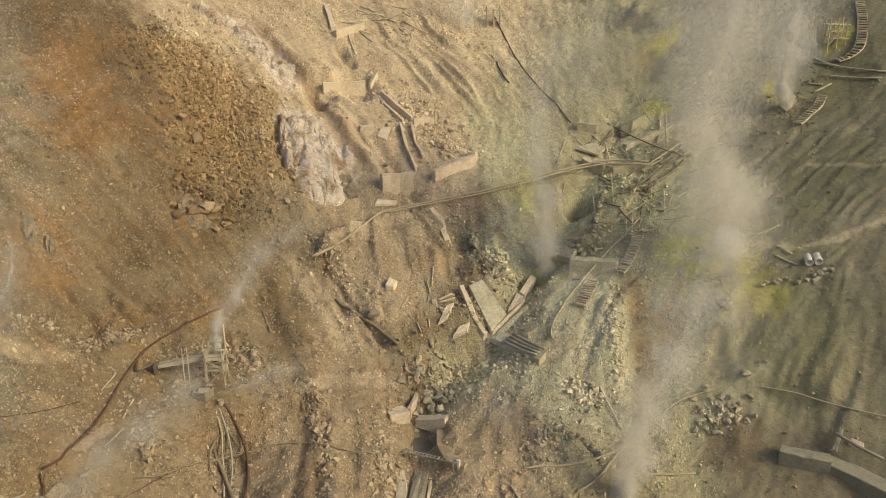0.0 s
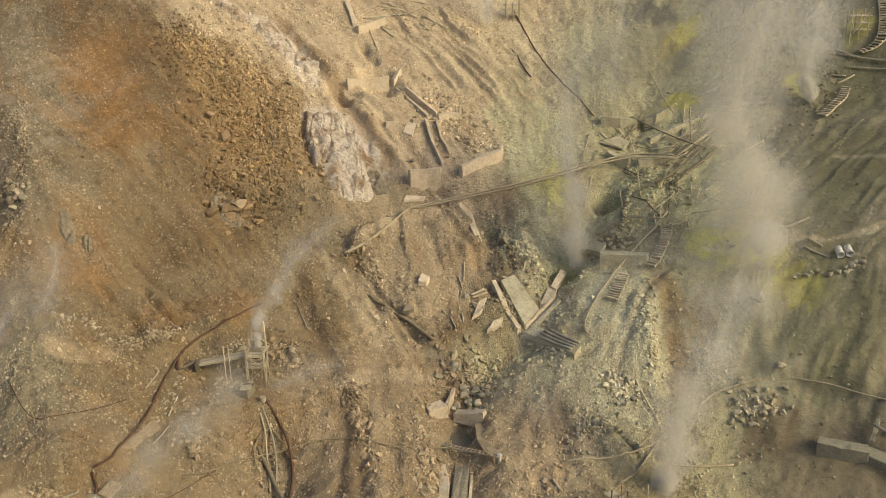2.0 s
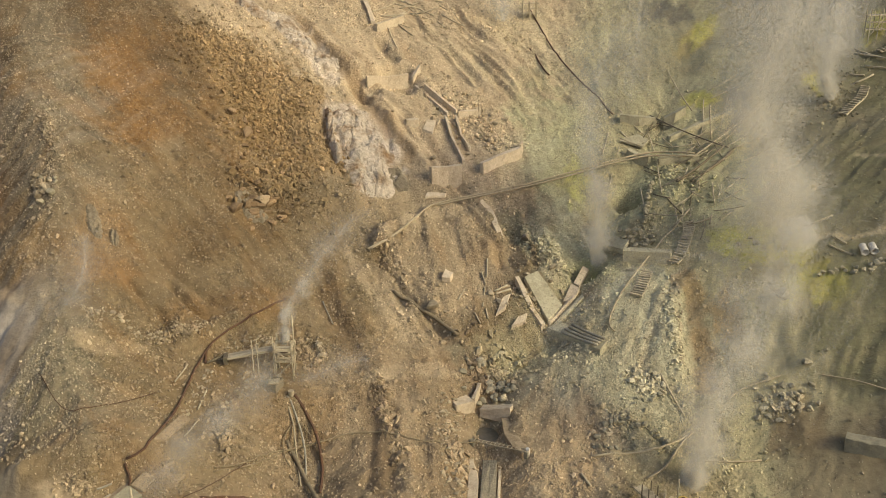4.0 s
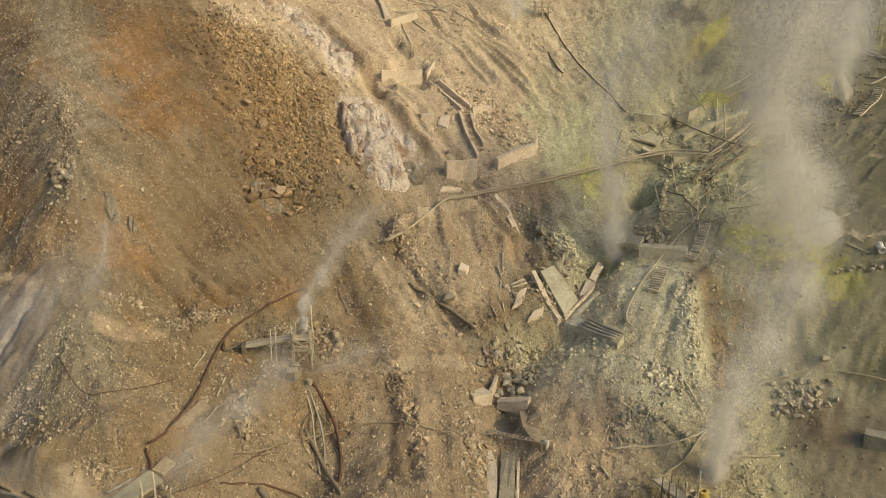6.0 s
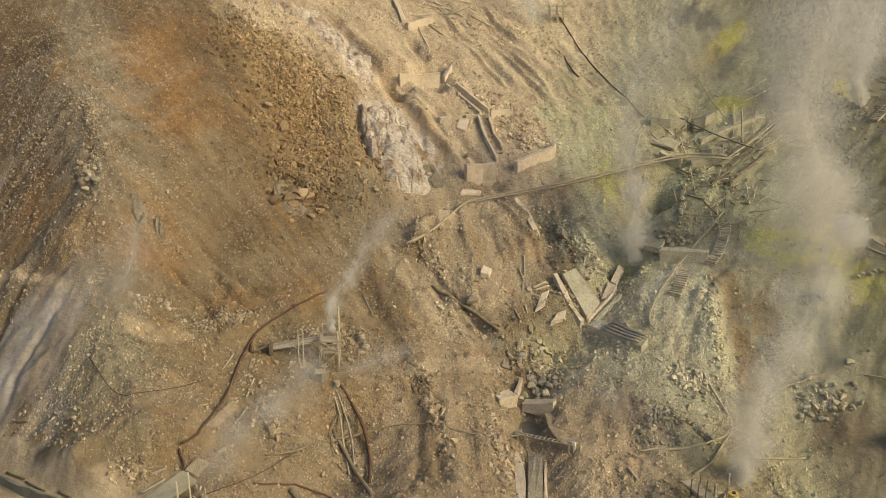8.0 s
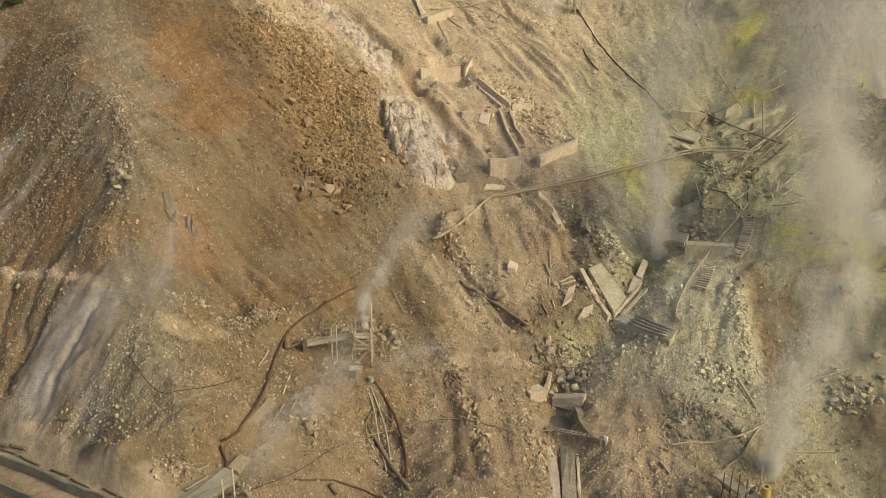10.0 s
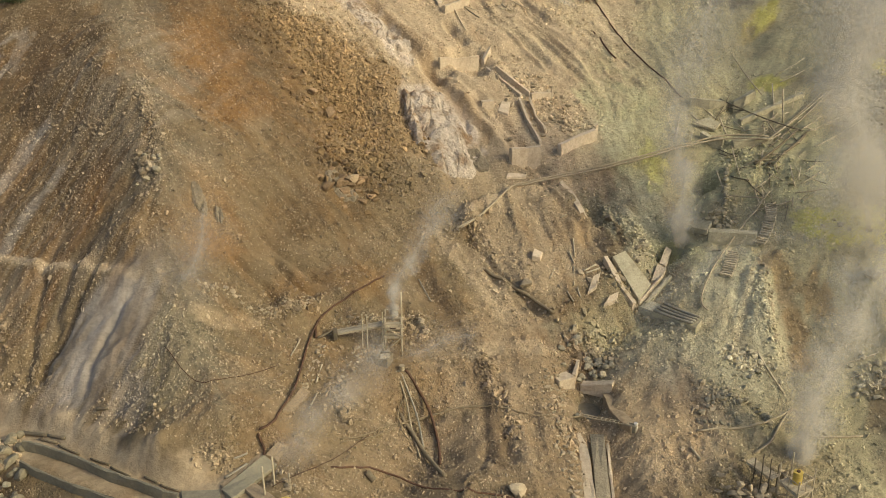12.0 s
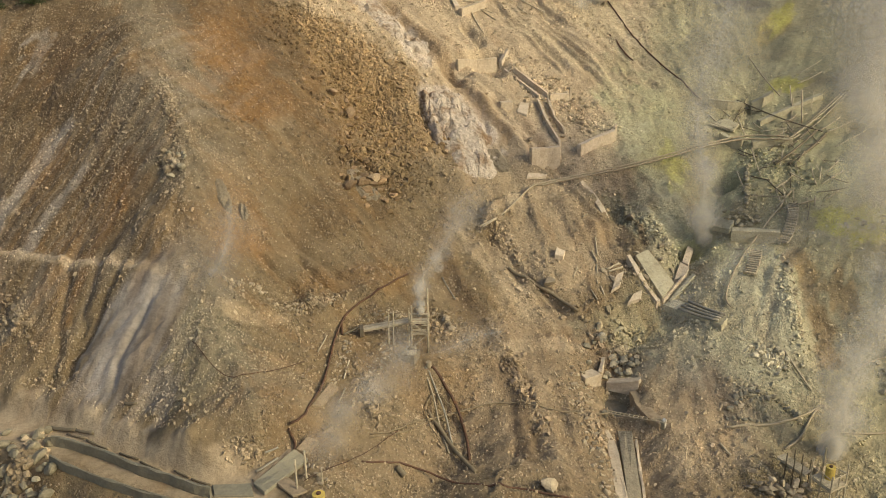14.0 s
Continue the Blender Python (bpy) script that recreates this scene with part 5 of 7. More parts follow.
# pipes carried across the valley
pipe_line("chalky pipe of the pair crossing the valley", [(-6.6, 101.1, 0.0), (-3.5, 104.4, 0.0), (0.5, 111.1, 0.2), (2.4, 112.5, 0.3), (7.4, 114.0, 0.3), (13.8, 116.3, 0.3), (19.5, 118.2, 0.5), (26.3, 120.5, 0.9), (32.8, 122.2, 1.2), (38.3, 120.2, 1.2)], 0.13, M_PIPE, group='valley pipes', span=14)
pipe_line("chalky pipe of the pair crossing the valley", [(-6.2, 101.1, 0.0), (-3.2, 104.8, 0.0), (0.8, 111.8, 0.2), (2.4, 112.0, 0.3), (7.4, 113.7, 0.3), (13.7, 115.8, 0.3), (19.4, 117.6, 0.5), (26.2, 120.0, 0.9), (32.6, 121.3, 1.2), (38.2, 119.5, 1.2)], 0.13, M_PIPE, group='valley pipes', span=14)

# lower stream: weir, channel and gantry
wall("concrete sill of the weir with water falling under it", [(6.4, 81.1), (9.5, 79.5)], 1.0, 0.9, M_CONCRETE, 2, seed=100, deep=0.0)
wall("concrete cheek block at the left of the weir", [(3.9, 80.0), (5.9, 81.2)], 1.11, 1.6, M_CONCRETE, 0.7, seed=101)
wall("upright pale slab above the weir", [(5.9, 81.7), (6.7, 84.0)], 1.2, 0.4, M_CONCRETE, 0.3, seed=102)
wall("dark concrete wing wall sweeping down from the weir", [(8.6, 79.6), (8.7, 76.3), (9.4, 74.1), (10.3, 73.0)], 0.85, 1.3, M_DUSTED, 2, seed=103)
wall("sunlit concrete side wall of the channel", [(5.2, 61.9), (5.6, 67.0), (5.9, 71.7), (5.5, 74.6)], 0.38, 1.0, M_CONCRETE, 2, seed=104)
wall("mossy grey concrete side wall of the channel", [(8.0, 74.2), (7.8, 71.5), (7.4, 67.8), (7.1, 63.9)], 0.12, 0.3, M_CONCRETE, 2, seed=105)
slab("dark gravel bed of the channel", [(5.2, 62.0, 0.1), (7.0, 64.1, 0.1), (7.9, 74.2, 0.1), (6.5, 74.5, 0.1)], 0.4, M_GRAVEL, seed=106, name='gravel_bed', category='channel bed')
pool("pool of murky water under the weir", [(5.1, 75.7), (7.5, 75.7), (8.6, 80.0), (6.0, 80.5)])
wall("white marker post at the end of the gantry", [(10.6, 73.2), (10.9, 73.1)], 0.98, 0.3, M_WHITE, 1.0, seed=108, name='post', category='post')

# pipes on the lower bank
pipe_line("pale hose crossing the lower bank to the gantry", [(-17.9, 66.5, 0.15), (-15.7, 68.1, 0.15), (-12.8, 72.1, 0.15), (-8.6, 74.5, 0.15), (-4.6, 74.9, 0.15), (1.0, 74.1, 0.15), (5.9, 76.3, 0.15)], 0.075, M_DULL)
pipe_line("second pale hose beside the first", [(-17.9, 66.2, 0.05), (-14.7, 68.8, 0.05), (-12.6, 72.3, 0.05), (-10.4, 73.9, 0.05)], 0.065, M_DULL)
pipe_line("thick dusty pipe lying in the gully", [(-12.8, 73.7, 0.0), (-11.4, 71.3, 0.0), (-9.8, 68.1, 0.0), (-8.3, 65.1, 0.0)], 0.2, M_DULL)
pipe_line("dark pipe running down from the well", [(-12.8, 77.7, 0.0), (-10.9, 76.0, 0.0), (-9.7, 73.8, 0.0), (-9.0, 70.8, 0.0), (-8.8, 67.5, 0.0)], 0.15, M_RUST)
pipe_line("steel pipe running down from the well", [(-13.1, 77.2, 0.0), (-11.8, 75.4, 0.0), (-10.9, 72.8, 0.0), (-10.4, 69.8, 0.0)], 0.1, M_STEEL)
pipe_line("steel pipe beside the dark pipe", [(-13.3, 77.0, 0.0), (-12.3, 75.2, 0.0), (-11.9, 73.4, 0.0), (-10.7, 68.4, 0.0)], 0.09, M_PIPE)
pipe_line("looped hose lying over the gully", [(-10.5, 74.4, 0.3), (-11.5, 75.4, 0.3), (-12.5, 75.0, 0.3), (-13.0, 73.3, 0.3), (-12.5, 71.1, 0.3), (-11.8, 70.0, 0.3)], 0.06, M_DULL, joints=0)
pipe_line("dark hose lying along the lower slope", [(-18.4, 63.2, 0.0), (-16.0, 64.6, 0.0), (-14.4, 65.1, 0.0), (-12.5, 64.8, 0.0), (-8.0, 62.5, 0.0), (-4.0, 62.0, 0.0), (-0.2, 61.1, 0.0)], 0.1, M_RUST, joints=0)
pole("dark baulk of timber half buried", (-15.4, 64.3, 0.1), (-14.7, 63.9, 0.1), 0.3, M_DARKWOOD, category='timber', name='timber')
pole("dark rod leaning on the bank", (-11.3, 92.7, 0.1), (-9.8, 89.5, 0.1), 0.08, M_STEEL)
pipe_line("thin cable strung over the lower slope", [(-22.7, 58.6, 0.5), (-20.6, 61.1, 0.5), (-18.4, 63.4, 0.5), (-15.4, 68.0, 0.5)], 0.035, M_RUST, name='cable', category='cable', joints=0)
pipe_line("thin cable lying on the shoulder", [(-34.9, 72.1, 0.15), (-30.8, 67.7, 0.15), (-28.0, 68.9, 0.15), (-24.6, 73.1, 0.15)], 0.035, M_RUST, name='cable', category='cable', joints=0)

# left: rusty line over the ground, ledge, timbers
pipe_line("rusty dark pipe winding along the old path", [(-15.3, 91.6, 0.12), (-17.2, 88.8, 0.12), (-19.2, 85.9, 0.12), (-21.2, 83.3, 0.12), (-21.9, 81.3, 0.12), (-22.3, 78.0, 0.12), (-22.5, 73.8, 0.12), (-22.7, 70.3, 0.12), (-23.5, 65.7, 0.12), (-24.7, 64.4, 0.12)], 0.11, M_RUST)
pipe_line("rusty dark pipe dropping to the chute", [(-24.8, 64.2, 0.15), (-24.4, 63.6, 0.15), (-24.1, 63.1, 0.15), (-24.1, 62.6, 0.15)], 0.11, M_RUST)
pole("short rusty spur pipe", (-21.9, 81.2, 0.1), (-21.7, 79.7, 0.1), 0.14, M_RUST)
pole("dark timber leading to the walkway", (-21.5, 79.7, 0.2), (-19.7, 80.9, 0.8), 0.12, M_DARKWOOD)
slab("pale concrete ledge below the rusty pipe", [(-23.1, 66.8, 0.2), (-22.2, 67.3, 0.2), (-21.3, 72.0, 0.2), (-22.1, 71.9, 0.2)], 0.6, M_DUSTED, seed=127)
pole("pale rod lying on the ledge bank", (-20.9, 73.2, 0.1), (-20.6, 75.6, 0.1), 0.09, M_WOOD)
pole("pale rod on the slope", (-23.7, 75.8, 0.1), (-23.1, 78.5, 0.1), 0.08, M_WOOD)
pole("pale rod on the lower slope", (-21.0, 68.7, 0.1), (-20.7, 72.1, 0.1), 0.08, M_WOOD)
pole("dark timber lying on the clay face", (-40.5, 68.1, 0.1), (-39.4, 67.9, 0.1), 0.16, M_DARKWOOD, category='timber', name='timber')
pole("dark planks lying above the track wall", (-48.0, 68.6, 0.1), (-45.2, 67.6, 0.1), 0.2, M_DARKWOOD, category='timber', name='timber')
pole("dark plank at the end of the planks", (-45.2, 67.6, 0.1), (-43.3, 66.8, 0.1), 0.16, M_DARKWOOD, category='timber', name='timber')

# the track at the foot and its walls
wall("grey concrete wall along the upper side of the track", [(-46.8, 65.9), (-45.4, 65.4), (-42.6, 64.1), (-40.1, 62.8), (-37.3, 61.0), (-34.2, 59.5), (-31.7, 58.1), (-30.2, 57.6)], 1.06, 0.22, M_CONCRETE_GREY, 2, seed=135, deep=0.5)
wall("grey concrete parapet along the lower side of the track", [(-45.8, 63.0), (-43.6, 61.5), (-39.9, 59.5), (-36.8, 58.0), (-33.2, 56.3)], 0.92, 0.22, M_CONCRETE_GREY, 2, seed=136, deep=1.6)
pole("dark timber coping on the track wall", (-46.1, 67.6, 0.1), (-44.1, 66.7, 0.1), 0.1, M_DARKWOOD, category='timber', name='timber', group='wall copings')
pole("dark timber coping on the track wall", (-43.8, 66.4, 0.1), (-41.3, 64.9, 0.1), 0.1, M_DARKWOOD, category='timber', name='timber', group='wall copings')
pole("dark timber coping on the track wall", (-40.0, 64.2, 0.1), (-38.0, 63.2, 0.1), 0.1, M_DARKWOOD, category='timber', name='timber', group='wall copings')
pole("dark timber coping on the track wall", (-37.7, 62.8, 0.1), (-35.5, 61.4, 0.1), 0.1, M_DARKWOOD, category='timber', name='timber', group='wall copings')
pole("dark timber coping on the track wall", (-34.2, 61.2, 0.1), (-32.7, 60.3, 0.1), 0.1, M_DARKWOOD, category='timber', name='timber', group='wall copings')
pole("dark timber coping on the track wall", (-32.5, 60.1, 0.1), (-30.7, 59.2, 0.1), 0.1, M_DARKWOOD, category='timber', name='timber', group='wall copings')
slab("smooth concrete chute deck beside the track", [(-27.0, 58.9, 0.45), (-25.8, 57.6, 0.45), (-22.9, 62.2, 0.45), (-24.1, 62.7, 0.45)], 0.4, M_CONCRETE_GREY, seed=143)
wall("pale kerb of the concrete chute", [(-26.9, 59.2), (-25.6, 60.8), (-24.1, 62.8)], 0.31, 0.5, M_DUSTED, 0.0, seed=144)
slab("concrete ground strip where the track ends", [(-30.5, 59.2, 0.2), (-30.0, 57.7, 0.2), (-26.7, 57.6, 0.2), (-27.2, 59.1, 0.2)], 0.3, M_CONCRETE_GREY, seed=145)
pole("grey pipe lying beside the chute", (-27.0, 60.2, 0.1), (-25.4, 61.8, 0.1), 0.12, M_STEEL)
pole("grey pipe end beside the chute", (-26.5, 61.9, 0.1), (-25.5, 62.6, 0.1), 0.1, M_STEEL)
slab("small grated cover beside the chute", [(-24.0, 62.7, 0.5), (-23.0, 62.6, 0.5), (-22.1, 63.6, 0.5), (-23.1, 63.8, 0.5)], 0.3, M_DUSTED, seed=148)
slab("pink plank deck at the foot of the chute", [(-25.2, 59.0, 0.3), (-23.4, 57.2, 0.3), (-22.3, 57.8, 0.3), (-24.4, 59.9, 0.3)], 0.2, M_DUSTED, seed=149, name='plank_deck', category='deck')
pole("upright weathered post beside the chute", (-23.2, 58.1, -0.2), (-23.3, 58.4, 2.6), 0.09, M_WOOD, name='post', category='post', group='posts by the chute')
pole("upright weathered post beside the chute", (-22.6, 59.3, -0.2), (-22.7, 59.6, 2.6), 0.09, M_WOOD, name='post', category='post', group='posts by the chute')
pole("upright weathered post beside the chute", (-21.3, 59.0, -0.2), (-21.3, 59.2, 1.5), 0.08, M_WOOD, name='post', category='post', group='posts by the chute')
wall("small open concrete box on the slope", [(-21.8, 64.9), (-21.0, 65.6)], 0.33, 0.7, M_DUSTED, 0.5, seed=153)

# right: drain pipes, blocks, hoses
pipe_line("pale hose along the foot of the heap", [(17.0, 73.1, 0.0), (21.7, 73.6, 0.0), (25.3, 75.1, 0.0), (28.1, 76.9, 0.0)], 0.12, M_PIPE)
pipe_line("pale hose running down to the platform", [(27.9, 76.9, 0.0), (26.0, 74.8, 0.0), (24.1, 72.2, 0.0), (21.9, 70.4, 0.0)], 0.12, M_PIPE)
pipe_line("pale hose lying on the flat ground", [(27.7, 73.3, 0.0), (31.0, 73.3, 0.0), (33.9, 73.6, 0.0)], 0.1, M_PIPE)
pipe_line("long pale pipe along the foot of the cliff", [(31.6, 79.2, 0.1), (33.8, 80.9, 0.1), (36.8, 81.6, 0.1), (39.9, 82.1, 0.1), (42.2, 80.7, 0.1), (44.6, 79.1, 0.1), (48.1, 76.7, 0.1), (52.9, 73.9, 0.1)], 0.085, M_PIPE, span=9)
pole("pale pole lying in the rubble", (25.8, 82.9, 0.1), (27.5, 78.6, 0.1), 0.12, M_WOOD)
pole("dark pole lying on the slope", (15.7, 70.8, 0.1), (16.4, 69.5, 0.1), 0.12, M_WOOD)
wall("tapering grey concrete block at the foot of the slope", [(41.4, 72.8), (43.3, 71.7), (45.5, 70.8)], 1.41, 1.4, M_CONCRETE_GREY, 0.9, seed=161)
wall("long concrete foundation beam with a pipe on it", [(44.9, 71.5), (47.1, 69.3), (49.4, 66.7)], 1.16, 2.0, M_CONCRETE_GREY, 0.5, seed=162)
pole("grey pipe lying on the foundation beam", (46.7, 73.2, 1.3), (49.9, 70.1, 1.3), 0.16, M_STEEL, category='pipe', name='pipe')
slab("upright slab leaning at the block", [(46.2, 72.4, 0.7), (46.6, 72.2, 0.7), (47.8, 74.0, 0.7), (47.5, 74.2, 0.7)], 0.3, M_CONCRETE_GREY, seed=164)
slab("broken slab behind the foundation beam", [(47.9, 72.9, 0.3), (49.1, 72.1, 0.3), (49.2, 72.7, 0.3), (48.3, 73.3, 0.3)], 0.4, M_CONCRETE, seed=165)
pole("grey timber by the culvert pipes", (49.6, 93.6, 0.1), (47.8, 95.9, 0.1), 0.12, M_WOOD)
pole("grey timber by the culvert pipes", (49.6, 95.4, 0.1), (48.8, 96.9, 0.1), 0.12, M_WOOD)
pole("grey timber by the culvert pipes", (46.5, 100.2, 0.1), (50.0, 100.9, 0.1), 0.12, M_WOOD)

# upper right: log steps and scaffolds
log_stair("far steps of logs climbing the dark hillside", [(69.7, 135.7), (71.6, 135.9), (73.6, 137.5), (75.8, 142.5), (77.2, 147.4)], 1.4, 0.55, M_WOOD, 5)
log_stair("steps of logs by the steam vent", [(59.6, 123.0), (61.7, 125.1), (63.6, 126.6), (65.2, 129.0)], 1.2, 0.55, M_WOOD, 6)
pole("grey timber on the dark hillside", (66.8, 137.4, 0.1), (73.9, 128.8, 0.1), 0.14, M_WOOD)
pole("grey timber on the dark hillside", (66.8, 133.7, 0.1), (72.9, 127.9, 0.1), 0.14, M_WOOD)
pole("grey timber on the dark hillside", (64.4, 132.8, 0.1), (66.1, 131.6, 0.1), 0.14, M_WOOD)
pole("grey timber on the dark hillside", (64.5, 130.6, 0.1), (67.2, 131.2, 0.1), 0.14, M_WOOD)
pole("grey timber on the dark hillside", (69.3, 134.9, 0.1), (67.1, 138.3, 0.1), 0.14, M_WOOD)
pipe_line("dark cable down the upper slope", [(19.1, 166.8, 0.0), (20.7, 158.3, 0.0), (22.6, 150.6, 0.0), (24.9, 144.3, 0.0), (27.5, 138.4, 0.0), (29.1, 133.6, 0.0)], 0.12, M_RUST, joints=0)
pipe_line("rod line on the pale slope", [(17.9, 152.9, 0.0), (19.1, 147.7, 0.0), (20.2, 143.2, 0.0)], 0.12, M_RUST, joints=0)
pole("scattered grey timber on the slope", (-5.6, 158.8, 0.1), (-0.7, 159.2, 0.1), 0.11, M_WOOD)
pole("scattered grey timber on the slope", (-4.5, 157.4, 0.1), (0.1, 163.1, 0.1), 0.11, M_WOOD)
pole("scattered grey timber on the slope", (-3.8, 160.8, 0.1), (1.4, 157.4, 0.1), 0.11, M_WOOD)
pole("scattered grey timber on the slope", (-2.9, 163.5, 0.1), (3.1, 163.2, 0.1), 0.11, M_WOOD)
pole("scattered grey timber on the slope", (-5.7, 153.5, 0.1), (-3.5, 156.4, 0.1), 0.11, M_WOOD)
pole("scattered grey timber on the slope", (-6.3, 150.2, 0.1), (-4.4, 143.7, 0.1), 0.11, M_WOOD)
pole("scattered grey timber on the slope", (-2.7, 145.0, 0.1), (-0.3, 152.0, 0.1), 0.11, M_WOOD)
pole("scattered grey timber on the slope", (26.7, 119.7, 0.1), (24.8, 113.8, 0.1), 0.11, M_WOOD)
pole("scattered grey timber on the slope", (29.5, 129.4, 0.1), (31.6, 126.3, 0.1), 0.11, M_WOOD)
pole("scattered grey timber on the slope", (25.9, 123.9, 0.1), (27.7, 129.0, 0.1), 0.11, M_WOOD)

# more broken sticks among the wreckage
pole("dark stick in the gorge wreckage", (35.5, 132.7, 0.08), (38.2, 129.2, 0.14), 0.065, M_DARKWOOD, group='gorge wreckage')
pole("bleached stick in the gorge wreckage", (29.2, 108.3, 0.55), (30.1, 108.8, 0.47), 0.067, M_WOOD, group='gorge wreckage')
pole("dark stick in the gorge wreckage", (37.6, 104.9, 0.48), (38.7, 105.9, 0.58), 0.05, M_DARKWOOD, group='gorge wreckage')
pole("dark stick in the gorge wreckage", (37.1, 113.0, 0.58), (38.7, 114.2, 0.26), 0.062, M_DARKWOOD, group='gorge wreckage')
pole("bleached stick in the gorge wreckage", (40.8, 115.3, 0.42), (41.0, 112.2, 0.24), 0.05, M_WOOD, group='gorge wreckage')
pole("bleached stick in the gorge wreckage", (31.4, 105.8, 0.57), (31.8, 102.5, 0.57), 0.065, M_WOOD, group='gorge wreckage')
pole("bleached stick in the gorge wreckage", (33.0, 112.0, 0.15), (33.2, 108.1, 0.58), 0.053, M_WOOD, group='gorge wreckage')
pole("dark stick in the gorge wreckage", (36.0, 104.8, 0.3), (34.5, 101.5, 0.37), 0.065, M_DARKWOOD, group='gorge wreckage')
pole("bleached stick in the gorge wreckage", (40.0, 125.9, 0.13), (41.6, 126.8, 0.2), 0.072, M_WOOD, group='gorge wreckage')
pole("dark stick in the gorge wreckage", (37.6, 121.9, 0.32), (40.4, 122.0, 0.45), 0.069, M_DARKWOOD, group='gorge wreckage')
pole("bleached stick in the gorge wreckage", (40.0, 110.5, 0.08), (41.5, 106.9, 0.55), 0.075, M_WOOD, group='gorge wreckage')
pole("dark stick in the gorge wreckage", (41.0, 114.3, 0.29), (43.2, 113.1, 0.13), 0.056, M_DARKWOOD, group='gorge wreckage')
pole("bleached stick in the gorge wreckage", (40.7, 123.6, 0.45), (44.5, 124.8, 0.31), 0.079, M_WOOD, group='gorge wreckage')
pole("bleached stick in the gorge wreckage", (34.1, 110.2, 0.1), (36.5, 112.3, 0.2), 0.07, M_WOOD, group='gorge wreckage')
pole("bleached stick in the gorge wreckage", (43.1, 134.3, 0.25), (41.6, 128.7, 0.44), 0.096, M_WOOD, group='gorge wreckage')
pole("bleached stick in the gorge wreckage", (34.0, 109.0, 0.52), (32.8, 102.9, 0.31), 0.061, M_WOOD, group='gorge wreckage')
pole("bleached stick in the gorge wreckage", (39.7, 125.4, 0.51), (40.2, 122.7, 0.24), 0.094, M_WOOD, group='gorge wreckage')
pole("bleached stick in the gorge wreckage", (45.5, 130.8, 0.51), (43.7, 126.8, 0.57), 0.06, M_WOOD, group='gorge wreckage')
pole("dark stick in the gorge wreckage", (31.4, 120.6, 0.57), (33.4, 118.0, 0.22), 0.081, M_DARKWOOD, group='gorge wreckage')
pole("bleached stick in the gorge wreckage", (30.9, 127.2, 0.17), (32.6, 129.1, 0.43), 0.089, M_WOOD, group='gorge wreckage')
pole("bleached stick in the gorge wreckage", (36.9, 120.1, 0.32), (40.6, 121.9, 0.35), 0.108, M_WOOD, group='gorge wreckage')
pole("dark stick in the gorge wreckage", (33.0, 114.8, 0.27), (34.5, 114.6, 0.2), 0.05, M_DARKWOOD, group='gorge wreckage')
pole("bleached stick in the gorge wreckage", (34.9, 116.0, 0.33), (37.2, 115.4, 0.57), 0.068, M_WOOD, group='gorge wreckage')
pole("bleached stick in the gorge wreckage", (34.3, 110.7, 0.31), (34.5, 107.6, 0.16), 0.073, M_WOOD, group='gorge wreckage')
pole("bleached stick in the gorge wreckage", (37.6, 114.7, 0.13), (37.0, 112.1, 0.4), 0.087, M_WOOD, group='gorge wreckage')
pole("dark stick in the gorge wreckage", (41.7, 122.6, 0.52), (42.2, 118.9, 0.14), 0.073, M_DARKWOOD, group='gorge wreckage')
pole("dark stick in the gorge wreckage", (34.0, 129.8, 0.21), (36.4, 132.8, 0.31), 0.08, M_DARKWOOD, group='gorge wreckage')
pole("bleached stick in the gorge wreckage", (38.8, 108.7, 0.2), (41.8, 109.6, 0.56), 0.082, M_WOOD, group='gorge wreckage')
pole("bleached stick in the gorge wreckage", (39.5, 124.4, 0.4), (40.2, 122.0, 0.38), 0.078, M_WOOD, group='gorge wreckage')
pole("dark stick in the gorge wreckage", (38.3, 122.6, 0.24), (38.8, 118.4, 0.42), 0.052, M_DARKWOOD, group='gorge wreckage')
pole("bleached stick in the gorge wreckage", (39.2, 122.4, 0.48), (42.4, 126.1, 0.29), 0.051, M_WOOD, group='gorge wreckage')
pole("bleached stick in the gorge wreckage", (33.6, 128.6, 0.54), (33.8, 125.1, 0.31), 0.093, M_WOOD, group='gorge wreckage')
pole("bleached stick in the gorge wreckage", (39.2, 125.3, 0.14), (37.9, 120.2, 0.43), 0.069, M_WOOD, group='gorge wreckage')
pole("bleached stick in the gorge wreckage", (49.6, 129.8, 0.49), (50.8, 130.1, 0.41), 0.099, M_WOOD, group='gorge wreckage')
pole("dark stick in the gorge wreckage", (42.4, 113.2, 0.41), (41.5, 111.4, 0.57), 0.063, M_DARKWOOD, group='gorge wreckage')
pole("bleached stick in the gorge wreckage", (37.9, 123.1, 0.09), (39.5, 124.1, 0.17), 0.098, M_WOOD, group='gorge wreckage')
pole("dark stick in the gorge wreckage", (33.4, 127.2, 0.29), (36.2, 125.6, 0.22), 0.058, M_DARKWOOD, group='gorge wreckage')
pole("bleached stick in the gorge wreckage", (35.4, 127.3, 0.42), (36.4, 125.8, 0.21), 0.084, M_WOOD, group='gorge wreckage')
pole("dark stick in the gorge wreckage", (43.0, 120.5, 0.12), (44.6, 121.8, 0.18), 0.081, M_DARKWOOD, group='gorge wreckage')
pole("bleached stick in the gorge wreckage", (30.6, 109.9, 0.12), (30.2, 107.9, 0.38), 0.055, M_WOOD, group='gorge wreckage')
pole("bleached stick in the gorge wreckage", (34.4, 104.8, 0.57), (36.6, 105.4, 0.29), 0.101, M_WOOD, group='gorge wreckage')
